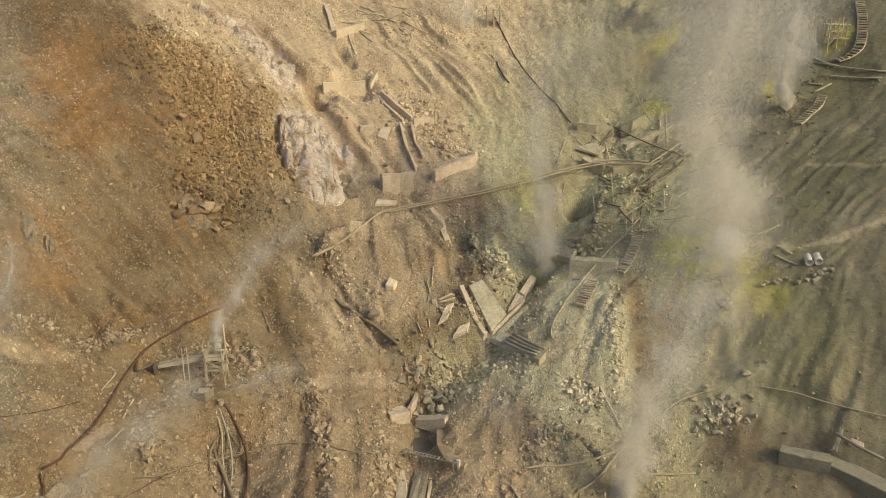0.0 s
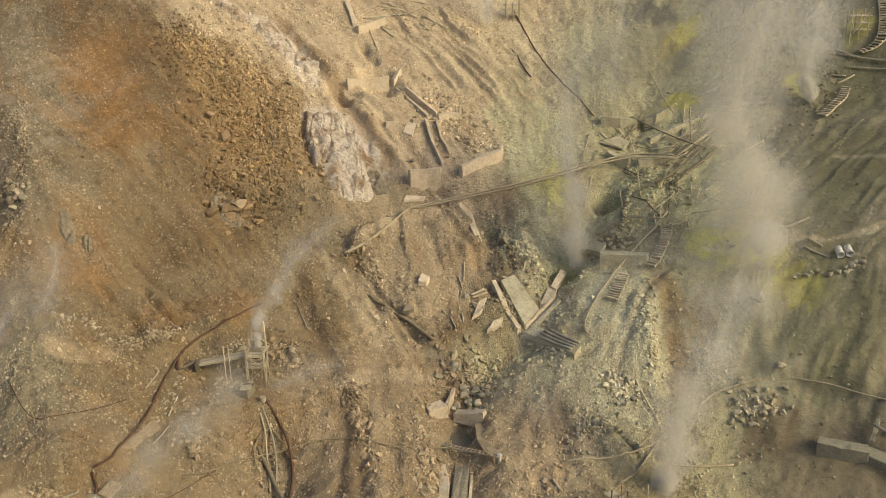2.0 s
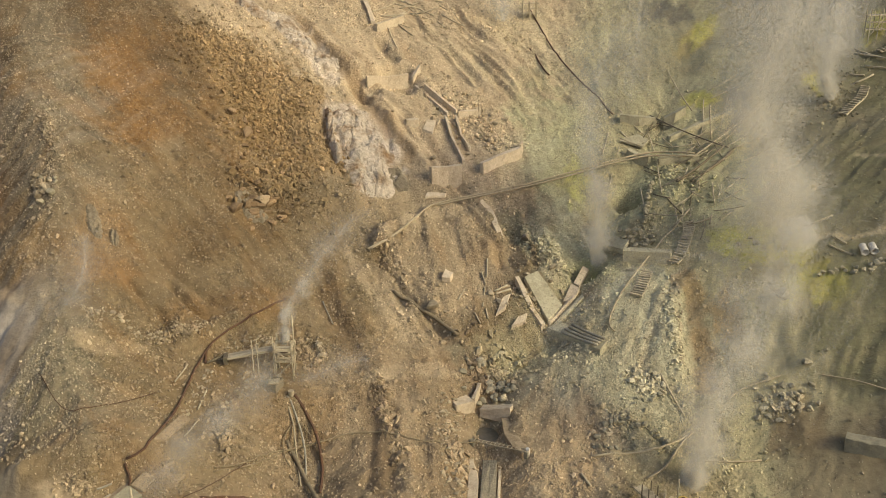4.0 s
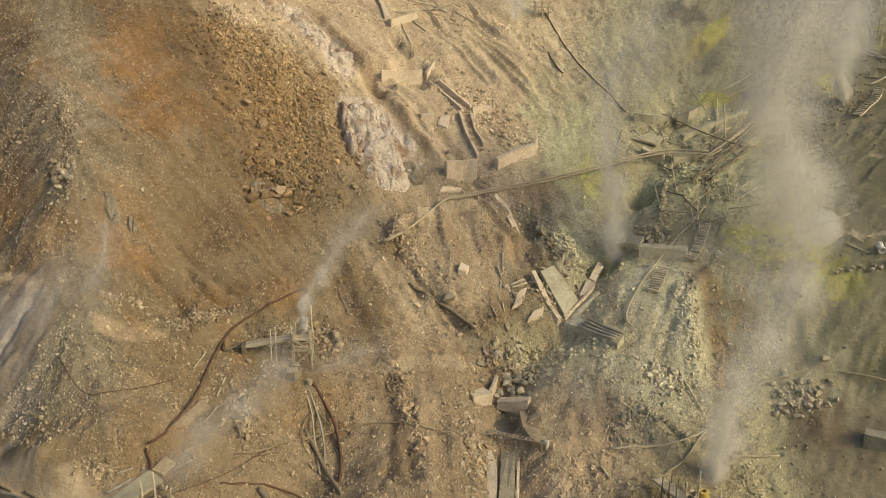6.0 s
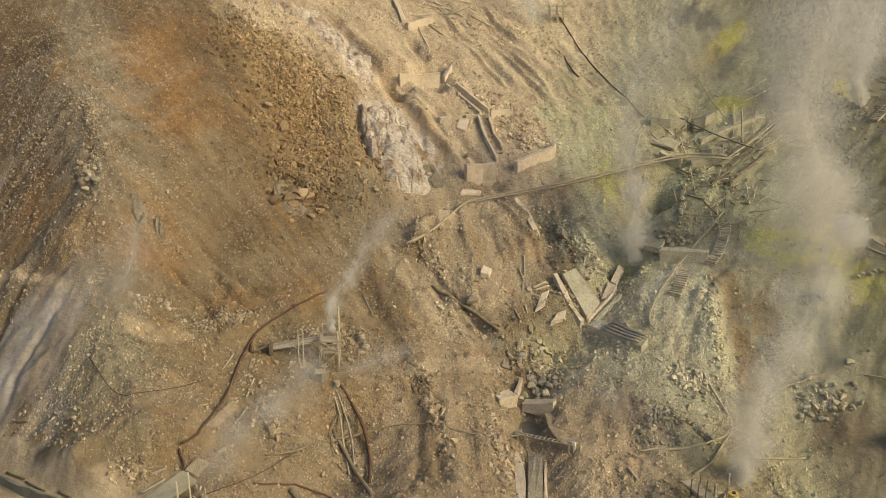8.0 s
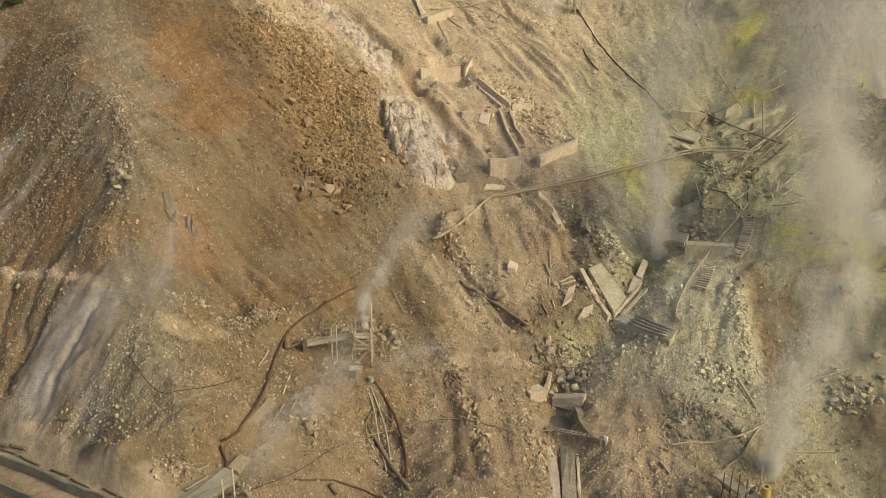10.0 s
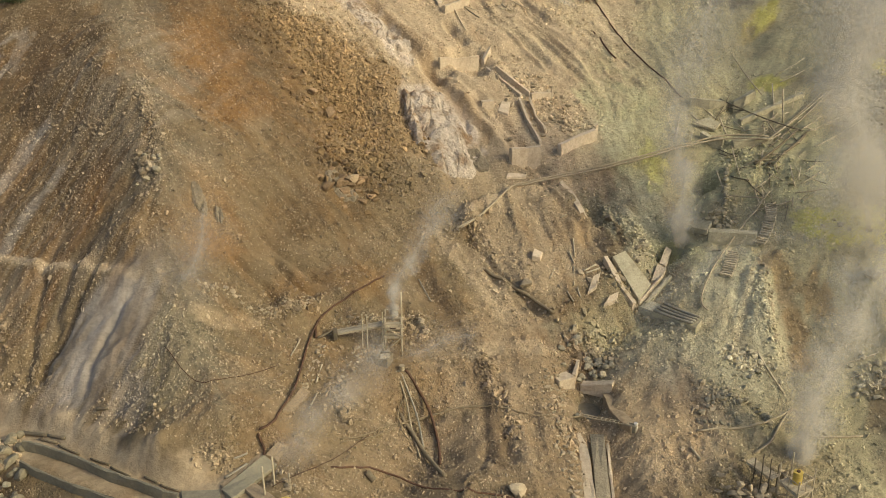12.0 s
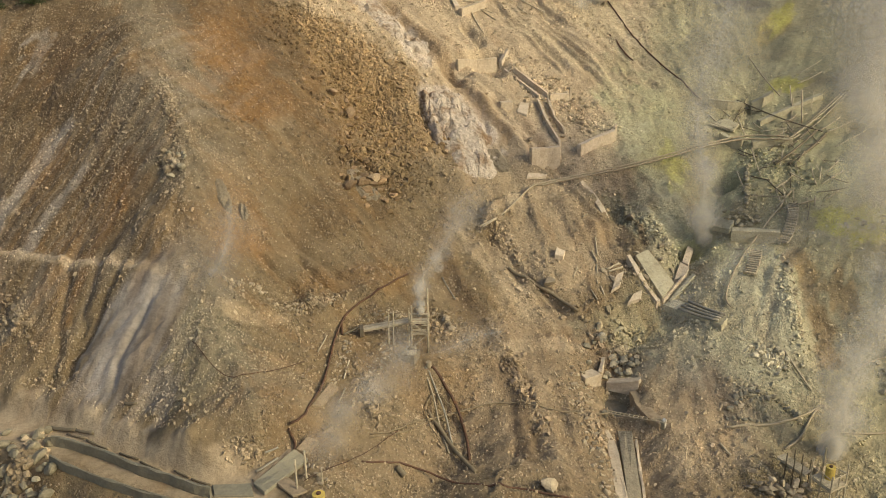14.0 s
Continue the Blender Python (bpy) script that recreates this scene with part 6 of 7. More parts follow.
pole("bleached stick in the gorge wreckage", (42.5, 130.9, 0.24), (40.5, 125.6, 0.18), 0.087, M_WOOD, group='gorge wreckage')
pole("bleached stick in the gorge wreckage", (32.2, 109.1, 0.4), (35.0, 110.8, 0.58), 0.068, M_WOOD, group='gorge wreckage')
pole("bleached stick in the gorge wreckage", (36.0, 116.4, 0.16), (37.6, 115.0, 0.07), 0.052, M_WOOD, group='gorge wreckage')
pole("dark stick in the gorge wreckage", (42.5, 123.4, 0.23), (43.5, 121.4, 0.3), 0.105, M_DARKWOOD, group='gorge wreckage')
pole("bleached stick in the gorge wreckage", (36.2, 106.4, 0.14), (35.6, 104.5, 0.21), 0.067, M_WOOD, group='gorge wreckage')
pole("bleached stick in the gorge wreckage", (35.1, 108.4, 0.3), (34.2, 105.9, 0.52), 0.051, M_WOOD, group='gorge wreckage')
pole("bleached stick in the gorge wreckage", (37.7, 105.1, 0.06), (40.4, 106.6, 0.18), 0.062, M_WOOD, group='gorge wreckage')
pole("bleached stick in the gorge wreckage", (39.4, 112.4, 0.6), (39.4, 110.1, 0.31), 0.054, M_WOOD, group='gorge wreckage')
pole("bleached stick in the gorge wreckage", (39.1, 123.5, 0.3), (40.7, 119.9, 0.42), 0.078, M_WOOD, group='gorge wreckage')
pole("dark stick in the gorge wreckage", (37.2, 115.9, 0.49), (35.2, 109.7, 0.1), 0.064, M_DARKWOOD, group='gorge wreckage')
pole("dark stick in the gorge wreckage", (31.3, 119.9, 0.4), (32.0, 118.4, 0.53), 0.077, M_DARKWOOD, group='gorge wreckage')
pole("bleached stick in the gorge wreckage", (40.3, 119.4, 0.11), (42.5, 118.9, 0.35), 0.069, M_WOOD, group='gorge wreckage')
pole("bleached stick in the gorge wreckage", (43.5, 122.2, 0.47), (45.4, 121.3, 0.34), 0.075, M_WOOD, group='gorge wreckage')
pole("bleached stick in the gorge wreckage", (37.4, 116.9, 0.48), (39.7, 116.5, 0.19), 0.079, M_WOOD, group='gorge wreckage')
pole("dark stick in the gorge wreckage", (34.8, 115.7, 0.2), (38.0, 116.8, 0.32), 0.09, M_DARKWOOD, group='gorge wreckage')
pole("dark stick in the gorge wreckage", (34.1, 105.7, 0.47), (35.0, 105.3, 0.05), 0.073, M_DARKWOOD, group='gorge wreckage')
pole("bleached stick in the gorge wreckage", (31.9, 105.4, 0.45), (34.8, 108.3, 0.44), 0.107, M_WOOD, group='gorge wreckage')
pole("bleached stick in the gorge wreckage", (33.2, 105.4, 0.23), (34.9, 106.2, 0.07), 0.08, M_WOOD, group='gorge wreckage')
pole("bleached stick in the gorge wreckage", (32.3, 126.3, 0.57), (35.8, 131.9, 0.06), 0.065, M_WOOD, group='gorge wreckage')
pole("dark stick in the gorge wreckage", (35.3, 119.2, 0.1), (38.0, 121.9, 0.34), 0.094, M_DARKWOOD, group='gorge wreckage')
pole("bleached stick in the gorge wreckage", (37.0, 105.9, 0.3), (36.3, 104.2, 0.29), 0.105, M_WOOD, group='gorge wreckage')
pole("bleached stick in the gorge wreckage", (30.1, 116.3, 0.28), (29.6, 110.6, 0.08), 0.099, M_WOOD, group='gorge wreckage')
pole("bleached stick in the gorge wreckage", (38.4, 118.4, 0.16), (38.1, 114.4, 0.36), 0.067, M_WOOD, group='gorge wreckage')
pole("grey stick in the upper wreckage", (-5.8, 151.4, 0.15), (-3.4, 153.4, 0.25), 0.075, M_WOOD, group='upper wreckage')
pole("grey stick in the upper wreckage", (4.3, 161.1, 0.15), (6.8, 156.6, 0.25), 0.084, M_WOOD, group='upper wreckage')
pole("grey stick in the upper wreckage", (1.7, 154.1, 0.15), (3.2, 154.3, 0.25), 0.07, M_WOOD, group='upper wreckage')
pole("grey stick in the upper wreckage", (2.1, 155.9, 0.15), (3.6, 153.8, 0.25), 0.108, M_WOOD, group='upper wreckage')
pole("grey stick in the upper wreckage", (-4.6, 152.0, 0.15), (-2.1, 148.7, 0.25), 0.108, M_WOOD, group='upper wreckage')
pole("grey stick in the upper wreckage", (-2.7, 156.4, 0.15), (0.5, 156.2, 0.25), 0.071, M_WOOD, group='upper wreckage')
pole("grey stick in the upper wreckage", (-4.6, 153.6, 0.15), (-2.7, 157.8, 0.25), 0.083, M_WOOD, group='upper wreckage')
pole("grey stick in the upper wreckage", (-7.5, 153.0, 0.15), (-3.3, 155.4, 0.25), 0.109, M_WOOD, group='upper wreckage')
pole("grey stick in the upper wreckage", (2.4, 161.5, 0.15), (5.3, 160.0, 0.25), 0.108, M_WOOD, group='upper wreckage')
pole("grey stick in the upper wreckage", (-5.3, 152.7, 0.15), (-2.5, 151.1, 0.25), 0.077, M_WOOD, group='upper wreckage')
pole("grey stick in the upper wreckage", (-1.1, 156.8, 0.15), (2.2, 159.7, 0.25), 0.106, M_WOOD, group='upper wreckage')
pole("grey stick in the upper wreckage", (-3.1, 159.2, 0.15), (-1.4, 156.5, 0.25), 0.103, M_WOOD, group='upper wreckage')
pole("grey stick in the upper wreckage", (2.8, 157.4, 0.15), (6.8, 155.0, 0.25), 0.114, M_WOOD, group='upper wreckage')
pole("grey stick in the upper wreckage", (-5.0, 160.9, 0.15), (-2.0, 159.1, 0.25), 0.073, M_WOOD, group='upper wreckage')
pole("grey stick in the upper wreckage", (-9.4, 153.3, 0.15), (-5.5, 158.5, 0.25), 0.093, M_WOOD, group='upper wreckage')
pole("grey stick in the upper wreckage", (-2.6, 156.7, 0.15), (-0.6, 157.2, 0.25), 0.099, M_WOOD, group='upper wreckage')


# ---- the steam well tower and its walkway ----
def well_tower():
    x, y = -13.65, 80.5
    g = height(x, y)
    top = thing("steam_well_tower", (x, y, g), "weathered timber tower over a steaming well head", "tower")
    half = 0.85
    for sx, sy, tall in ((-1, -1, 4.0), (1, -1, 4.1), (-1, 1, 4.3), (1, 1, 6.2)):
        a = Vector((x + sx * half, y + sy * half, height(x + sx * half, y + sy * half) - 0.3))
        part("post", tube([a, Vector((a.x, a.y, g + tall))], 0.09, 7), M_WOOD, top, smooth=True)
    for z in (1.9, 3.15):
        for s in (-1, 1):
            part("beam", bar((x - 1.05, y + s * half, g + z), (x + 1.05, y + s * half, g + z), 0.22, 0.3), M_WOOD, top)
            part("beam", bar((x + s * half, y - 1.05, g + z + 0.13), (x + s * half, y + 1.05, g + z + 0.13), 0.18, 0.22), M_WOOD, top)
        for k in (0, 1, 5, 6):
            part("deck_board", bar((x - 0.95, y - 0.75 + 0.25 * k, g + z + 0.24), (x + 0.95, y - 0.75 + 0.25 * k, g + z + 0.24), 0.2, 0.05), M_WOOD, top)
    part("brace", bar((x - half, y - half - 0.12, g + 0.2), (x + half, y - half - 0.12, g + 1.85), 0.08, 0.08), M_WOOD, top)
    part("brace", bar((x + half, y - half - 0.16, g + 2.0), (x - half, y - half - 0.16, g + 3.1), 0.08, 0.08), M_WOOD, top)
    part("brace", bar((x + half + 0.1, y - half, g + 0.2), (x + half + 0.1, y + half, g + 3.1), 0.08, 0.08), M_WOOD, top)
    part("handrail", tube([(x - 1.0, y + half, g + 4.2), (x + 1.0, y + half, g + 4.2)], 0.05, 6), M_WOOD, top)
    vent = part("vent_pipe", hollow_tube((x, y, g - 0.2), (x, y, g + 3.9), 0.36, 0.05), M_YELLOW, top, "sulphur-stained vent pipe")
    part("flange", tube([(x, y, g + 2.6), (x, y, g + 2.72)], 0.48, 14), M_RUST, vent, "rusty pipe flange")
    return top


def walkway():
    a, b = Vector((-19.5, 80.4, 12.4)), Vector((-14.6, 80.7, 13.2))
    top = thing("walkway", on_ground(-19.5, 80.9), "plank walkway on poles leading to the well tower", "walkway")
    side = Vector((-0.12, 0.99, 0))
    for s in (-0.45, 0.45):
        part("stringer", bar(a + side * s - Vector((0, 0, 0.12)), b + side * s - Vector((0, 0, 0.12)), 0.12, 0.2), M_WOOD, top)
    for k in range(4):
        part("plank", bar(a + side * (-0.42 + 0.28 * k), b + side * (-0.42 + 0.28 * k), 0.26, 0.05), M_WOOD, top)
    for f in (0.52, 0.62, 0.95):
        p = a.lerp(b, f) + side * (-0.6)
        part("support_pole", tube([(p.x, p.y, height(p.x, p.y) - 0.2), (p.x + 0.05, p.y, p.z + 1.6)], 0.06, 6), M_WOOD, top)
    part("end_box", bar(a + side * -0.6 - Vector((0.25, 0, 0.3)), a + side * 0.6 - Vector((0.25, 0, 0.3)), 0.4, 0.9), M_DARKWOOD, top, "dark timber end box")
    return top


def valve_pit():
    x, y = -14.6, 78.0
    g = height(x, y)
    top = thing("valve_pit", (x, y, g), "dark timber valve box with a loose lid and pale valves", "valve box")
    c = [Vector((x - 0.9, y - 0.3, 0)), Vector((x + 0.4, y - 0.7, 0)), Vector((x + 0.9, y + 0.7, 0)), Vector((x - 0.4, y + 1.1, 0))]
    for k in range(4):
        a, b = c[k], c[(k + 1) % 4]
        part("side_board", bar((a.x, a.y, g + 0.35), (b.x, b.y, g + 0.35), 0.1, 1.1), M_DARKWOOD, top)
    part("lid", softened(prism([(x - 0.3, y - 0.75, g + 0.92), (x + 0.75, y - 0.55, g + 0.92), (x + 0.7, y + 0.35, g + 0.98), (x - 0.4, y + 0.2, g + 0.98)],
                               [(x - 0.3, y - 0.75, g + 1.0), (x + 0.75, y - 0.55, g + 1.0), (x + 0.7, y + 0.35, g + 1.06), (x - 0.4, y + 0.2, g + 1.06)]), 0.02), M_WOOD, top, "bleached plank lid")
    for dx, dy in ((0.3, 1.5), (1.9, -0.6)):
        part("valve", tube([(x + dx, y + dy, height(x + dx, y + dy)), (x + dx, y + dy, height(x + dx, y + dy) + 0.55)], 0.3, 12), M_PIPE, top, "pale round valve cover")
    return top


well_tower()
walkway()
valve_pit()


# ---- drum platform ----
def drum_platform():
    z = 4.6
    top = thing("drum_platform", on_ground(23.4, 64.2), "timber platform on poles beside a stone wall", "platform")
    deck = [Vector((22.2, 65.0, z)), Vector((23.5, 65.6, z)), Vector((24.9, 63.9, z)), Vector((23.1, 62.8, z))]
    n = 9
    for k in range(n):
        a, b = deck[0].lerp(deck[3], (k + 0.5) / n), deck[1].lerp(deck[2], (k + 0.5) / n)
        part("deck_board", bar(a, b, 0.24, 0.05), M_WOOD, top)
    for a, b in ((deck[0], deck[3]), (deck[1], deck[2]), (deck[3], deck[2])):
        part("beam", bar(a - Vector((0, 0, 0.16)), b - Vector((0, 0, 0.16)), 0.14, 0.2), M_WOOD, top)
    for p, tall in zip(deck, (1.9, 2.6, 2.0, 1.4)):
        part("post", tube([(p.x, p.y, height(p.x, p.y) - 0.3), (p.x, p.y, z + tall)], 0.08, 7), M_WOOD, top)
    for p, tall in ((deck[0].lerp(deck[3], 0.5), 1.2), (deck[2].lerp(deck[3], 0.5), 1.2)):
        part("post", tube([(p.x, p.y, height(p.x, p.y) - 0.3), (p.x, p.y, z + tall)], 0.06, 7), M_WOOD, top)
    for a, b in ((deck[0], deck[3]), (deck[3], deck[2]), (deck[1], deck[2])):
        part("handrail", tube([a + Vector((0, 0, 1.0)), b + Vector((0, 0, 1.0))], 0.05, 6), M_WOOD, top)
    part("brace", bar((deck[3].x, deck[3].y, z - 1.7), (deck[2].x, deck[2].y, z - 0.2), 0.08, 0.08), M_WOOD, top)
    part("brace", bar((deck[0].x, deck[0].y, z - 1.5), (deck[3].x, deck[3].y, z - 0.2), 0.08, 0.08), M_WOOD, top)
    low = [Vector((23.2, 62.4, 3.5)), Vector((24.6, 63.2, 3.5)), Vector((25.3, 62.3, 3.5)), Vector((23.9, 61.5, 3.5))]
    for k in range(4):
        part("step_board", bar(low[0].lerp(low[3], (k + 0.5) / 4), low[1].lerp(low[2], (k + 0.5) / 4), 0.28, 0.05), M_WOOD, top)
    for p in low:
        part("post", tube([(p.x, p.y, height(p.x, p.y) - 0.3), (p.x, p.y, 3.6)], 0.06, 6), M_WOOD, top)
    return top


def drum(x, y, z, r, tall, label):
    top = thing("drum", (x, y, z), label, "drum")
    shell = part("shell", tube([(x, y, z), (x, y, z + tall)], r, 20), M_YELLOW, top, smooth=False)
    for f in (0.02, 0.35, 0.66, 0.98):
        part("hoop", tube([(x, y, z + tall * f - 0.025), (x, y, z + tall * f + 0.025)], r * 1.04, 20), M_YELLOW, shell)
    part("cap", tube([(x, y, z + tall), (x, y, z + tall + 0.12)], r * 0.4, 12), M_RUST, shell, "rusty cap")
    return top


def boardwalk():
    top = thing("boardwalk", on_ground(20.5, 68.0), "plank boardwalk sloping down to the drum platform", "walkway")
    a, b = Vector((20.5, 68.0, 4.8)), Vector((22.1, 65.3, 4.65))
    way = (b - a).normalized()
    side = Vector((-way.y, way.x, 0)) * 0.45
    for s in (-1, 1):
        part("stringer", bar(a + side * s - Vector((0, 0, 0.14)), b + side * s - Vector((0, 0, 0.14)), 0.1, 0.18), M_WOOD, top)
    n = 14
    for k in range(n):
        p = a.lerp(b, (k + 0.5) / n)
        part("plank", bar(p - side * 1.2, p + side * 1.2, 0.2, 0.05), M_WOOD, top)
    for f in (0.35, 0.62, 0.9):
        for s in (-1, 1):
            p = a.lerp(b, f) + side * s * 1.25
            part("post", tube([(p.x, p.y, height(p.x, p.y) - 0.3), (p.x, p.y, p.z + 1.1)], 0.06, 6), M_DARKWOOD, top)
    return top


drum_platform()
drum(23.7, 64.6, 4.63, 0.42, 1.2, "yellow steel drum standing on the platform")
boardwalk()
drum(-21.2, 56.5, height(-21.2, 56.5), 0.5, 1.0, "yellow steel drum beside the chute")


# ---- gantry over the channel ----
def gantry():
    a, b = on_ground(5.5, 76.6, 0.5), on_ground(10.7, 73.3, 0.7)
    top = thing("pipe_gantry", a, "light pipe truss spanning the stream channel", "gantry")
    side = Vector((0.35, 0.55, 0)).normalized() * 0.22
    for s in (-1, 1):
        part("chord", tube([a + side * s, a.lerp(b, 0.5) + side * s - Vector((0, 0, 0.05)), b + side * s], 0.06, 7), M_PIPE, top)
    for k in range(13):
        p = a.lerp(b, (k + 0.5) / 13)
        part("rung", tube([p - side * 1.15, p + side * 1.15], 0.045, 6), M_PIPE, top)
    for p in (a, b):
        part("footing", bar(p - side * 1.6 - Vector((0, 0, 0.4)), p + side * 1.6 - Vector((0, 0, 0.4)), 0.5, 0.8), M_CONCRETE_GREY, top)
    return top


gantry()


def culvert(x, y, label):
    g = height(x, y)
    a, b = Vector((x, y - 0.5, g + 0.42)), Vector((x + 0.15, y + 0.75, g + 0.78))
    top = thing("culvert_pipe", (x, y, g), label, "culvert pipe", "culvert pipes")
    barrel = part("barrel", hollow_tube(a, b, 0.40, 0.07), M_WHITE, top, smooth=True)
    way = (b - a).normalized()
    part("collar", hollow_tube(a - way * 0.02, a + way * 0.16, 0.45, 0.05), M_WHITE, barrel)
    return top


culvert(50.7, 93.4, "short white culvert pipe standing open on the bank")
culvert(51.65, 93.2, "short white culvert pipe standing open on the bank")


def scaffold(x, y, wide, tall, label, levels):
    g = height(x, y)
    top = thing("scaffold", (x, y, g), label, "scaffold", "scaffolds")
    for sx in (-1, 0, 1):
        for sy in (-1, 1):
            p = (x + sx * wide / 2, y + sy * 0.8)
            part("post", tube([(*p, height(*p) - 0.3), (*p, g + tall + 0.5 * abs(sx))], 0.09, 6), M_WOOD, top)
    for k in range(levels):
        z = g + tall * (k + 1) / (levels + 0.4)
        for sy in (-1, 1):
            part("rail", tube([(x - wide / 2 - 0.5, y + sy * 0.8, z), (x + wide / 2 + 0.5, y + sy * 0.8, z)], 0.07, 6), M_WOOD, top)
        part("deck", bar((x - wide / 2, y, z), (x + wide / 2, y, z), 1.5, 0.07), M_WOOD, top)
    part("brace", tube([(x - wide / 2, y - 0.85, g), (x + wide / 2, y - 0.85, g + tall)], 0.06, 6), M_WOOD, top)
    return top


scaffold(70.5, 139.6, 2.6, 3.6, "pole scaffold standing by the steam vent", 3)
scaffold(18.7, 163.5, 2.4, 3.0, "grey pole scaffold high on the slope", 3)


# ---- bare rock ----
crag("white and rust-stained rock outcrop split by cracks", [(-11.3, 128.0), (-9.4, 122.5), (-7.6, 117.5), (-6.2, 112.0)], 4.0, 1.05, M_CRAG, 3, 84, 48)
crag("slim rusty rock rib beside the white outcrop", [(-14.0, 127.0), (-12.9, 122.5), (-11.4, 117.0)], 0.9, 1.2, M_CRAG, 5)
crag("pinkish rock face under the upper slope", [(-23.0, 144.5), (-19.8, 141.0), (-16.4, 138.0), (-13.6, 136.0)], 2.3, 1.2, M_CRAG, 7)
crag("rusty white rock at the head of the slide", [(-30.0, 146.5), (-26.5, 144.5), (-23.4, 144.8)], 1.9, 1.3, M_CRAG, 9)
crag("small dark rock sticking out of the shoulder", [(-36.3, 92.6), (-35.4, 90.8), (-34.8, 89.4)], 0.8, 1.0, M_CRAG_DARK, 11, 24, 14)
crag("dark rock tooth on the rusty shoulder", [(-33.6, 91.3), (-33.2, 89.8)], 0.5, 1.0, M_CRAG_DARK, 13, 16, 12)
crag("rounded grey rock beside the outcrop", [(-4.2, 118.6), (-2.6, 114.2)], 1.5, 0.8, M_CRAG_DARK, 15, 24, 16)
crag("dark broken rock at the foot of the slide", [(-22.8, 106.0), (-21.0, 103.4), (-19.0, 102.6)], 1.6, 0.8, M_CRAG_DARK, 17, 30, 18)


# ---- stone walls and single boulders ----
pitching("dry wall of squared stones behind the tower", [(-19.9, 81.9), (-18.0, 84.0), (-16.0, 85.4), (-14.6, 85.6)], 2.0, 0.46, M_STONE, 11, name="dry_stone_wall", category="stone wall")
stone_wall("curved dry wall of stones beside the tower", [(-12.7, 86.0), (-11.4, 85.4), (-10.6, 83.8)], 1.2, 0.6, M_STONE, 12)
pitching("tumbled stone edging below the tower", [(-18.0, 71.5), (-18.4, 74.5), (-17.4, 77.5), (-17.2, 79.6)], 1.2, 0.42, M_STONE, 13, name="dry_stone_wall", category="stone wall")
pitching("stone edging along the rusty pipe", [(-22.0, 72.0), (-21.5, 75.0), (-20.9, 78.3)], 1.0, 0.42, M_STONE, 14, name="dry_stone_wall", category="stone wall")
pitching("low wall of loose stones on the path", [(-28.6, 80.0), (-26.4, 81.8), (-24.6, 82.8), (-22.8, 84.5)], 1.5, 0.46, M_STONE, 15, name="dry_stone_wall", category="stone wall")
pitching("pale stone revetment on the shoulder", [(-33.2, 80.0), (-31.6, 80.8), (-29.6, 81.6)], 2.6, 0.62, M_STONE, 16, name="dry_stone_wall", category="stone wall")
pitching("rough stone pitching along the channel bank", [(3.9, 62.5), (3.7, 67.5), (3.3, 72.5), (2.9, 77.0), (3.6, 81.0)], 2.9, 0.52, M_STONE, 17)
stone_wall("wall of big fitted stones by the platform", [(16.9, 65.6), (18.4, 64.6), (20.2, 64.2), (21.8, 64.6)], 2.0, 0.8, M_STONE, 18)
stone_wall("wall of big stones behind the boardwalk", [(21.6, 67.9), (23.0, 67.6), (24.6, 67.4)], 1.5, 0.65, M_STONE, 19)
stone_wall("ring of stacked grey stones round a pit", [(18.0, 75.2), (19.4, 76.8), (21.6, 77.3), (23.6, 76.6), (24.8, 75.2)], 1.1, 0.6, M_STONE_GREY, 20)
stone_wall("stacked grey stones along the pit rim", [(17.4, 74.4), (19.5, 73.9), (21.8, 74.3)], 0.6, 0.55, M_STONE_GREY, 21)
stone_wall("grey stone revetment under the culvert pipes", [(45.5, 92.0), (48.0, 91.4), (50.5, 90.9), (52.5, 91.4)], 1.3, 0.8, M_STONE_GREY, 22, 0.5)
stone_wall("stone steps leading down from the track", [(-46.3, 62.8), (-47.4, 61.6), (-48.4, 60.4)], 0.5, 0.8, M_STONE_GREY, 23)
stone_wall("tumbled stones beside the chute", [(-22.9, 61.4), (-21.8, 60.0), (-21.0, 58.6)], 1.0, 0.6, M_STONE, 24)
stone_wall("mossy stones edging the ruts on the fan", [(28.4, 84.5), (29.2, 89.0), (30.2, 94.0), (30.0, 97.0)], 0.5, 0.5, M_STONE, 25, 0.1)

for x, y, size in ((-48.6, 67.4, 1.7), (-47.0, 66.1, 1.6), (-48.2, 65.2, 1.9), (-49.3, 64.4, 1.7), (-47.1, 63.9, 1.9), (-45.4, 62.1, 1.7), (-49.8, 63.2, 1.5),
                   (-50.6, 63.9, 1.6), (-47.9, 62.2, 1.4), (-45.2, 60.4, 1.7), (-48.4, 61.2, 1.5), (-46.6, 60.9, 1.3), (-49.4, 61.8, 1.4), (-48.2, 68.4, 1.2), (-51.2, 66.0, 1.4), (-47.6, 59.6, 1.3), (-50.2, 65.3, 1.3), (-49.0, 66.2, 1.1), (-46.4, 62.6, 1.2), (-48.0, 63.6, 1.1),
                   (-50.8, 62.2, 1.3), (-46.2, 59.2, 1.2), (-49.9, 67.2, 1.1), (-51.6, 64.4, 1.2), (-45.6, 61.0, 1.0), (-49.0, 60.3, 1.2), (-50.6, 60.8, 1.2), (-52.0, 68.2, 1.2)):
    boulder("big rounded grey boulder tumbled beside the track", x, y, 0.85 * size, M_STONE_OLIVE, "trackside boulders")
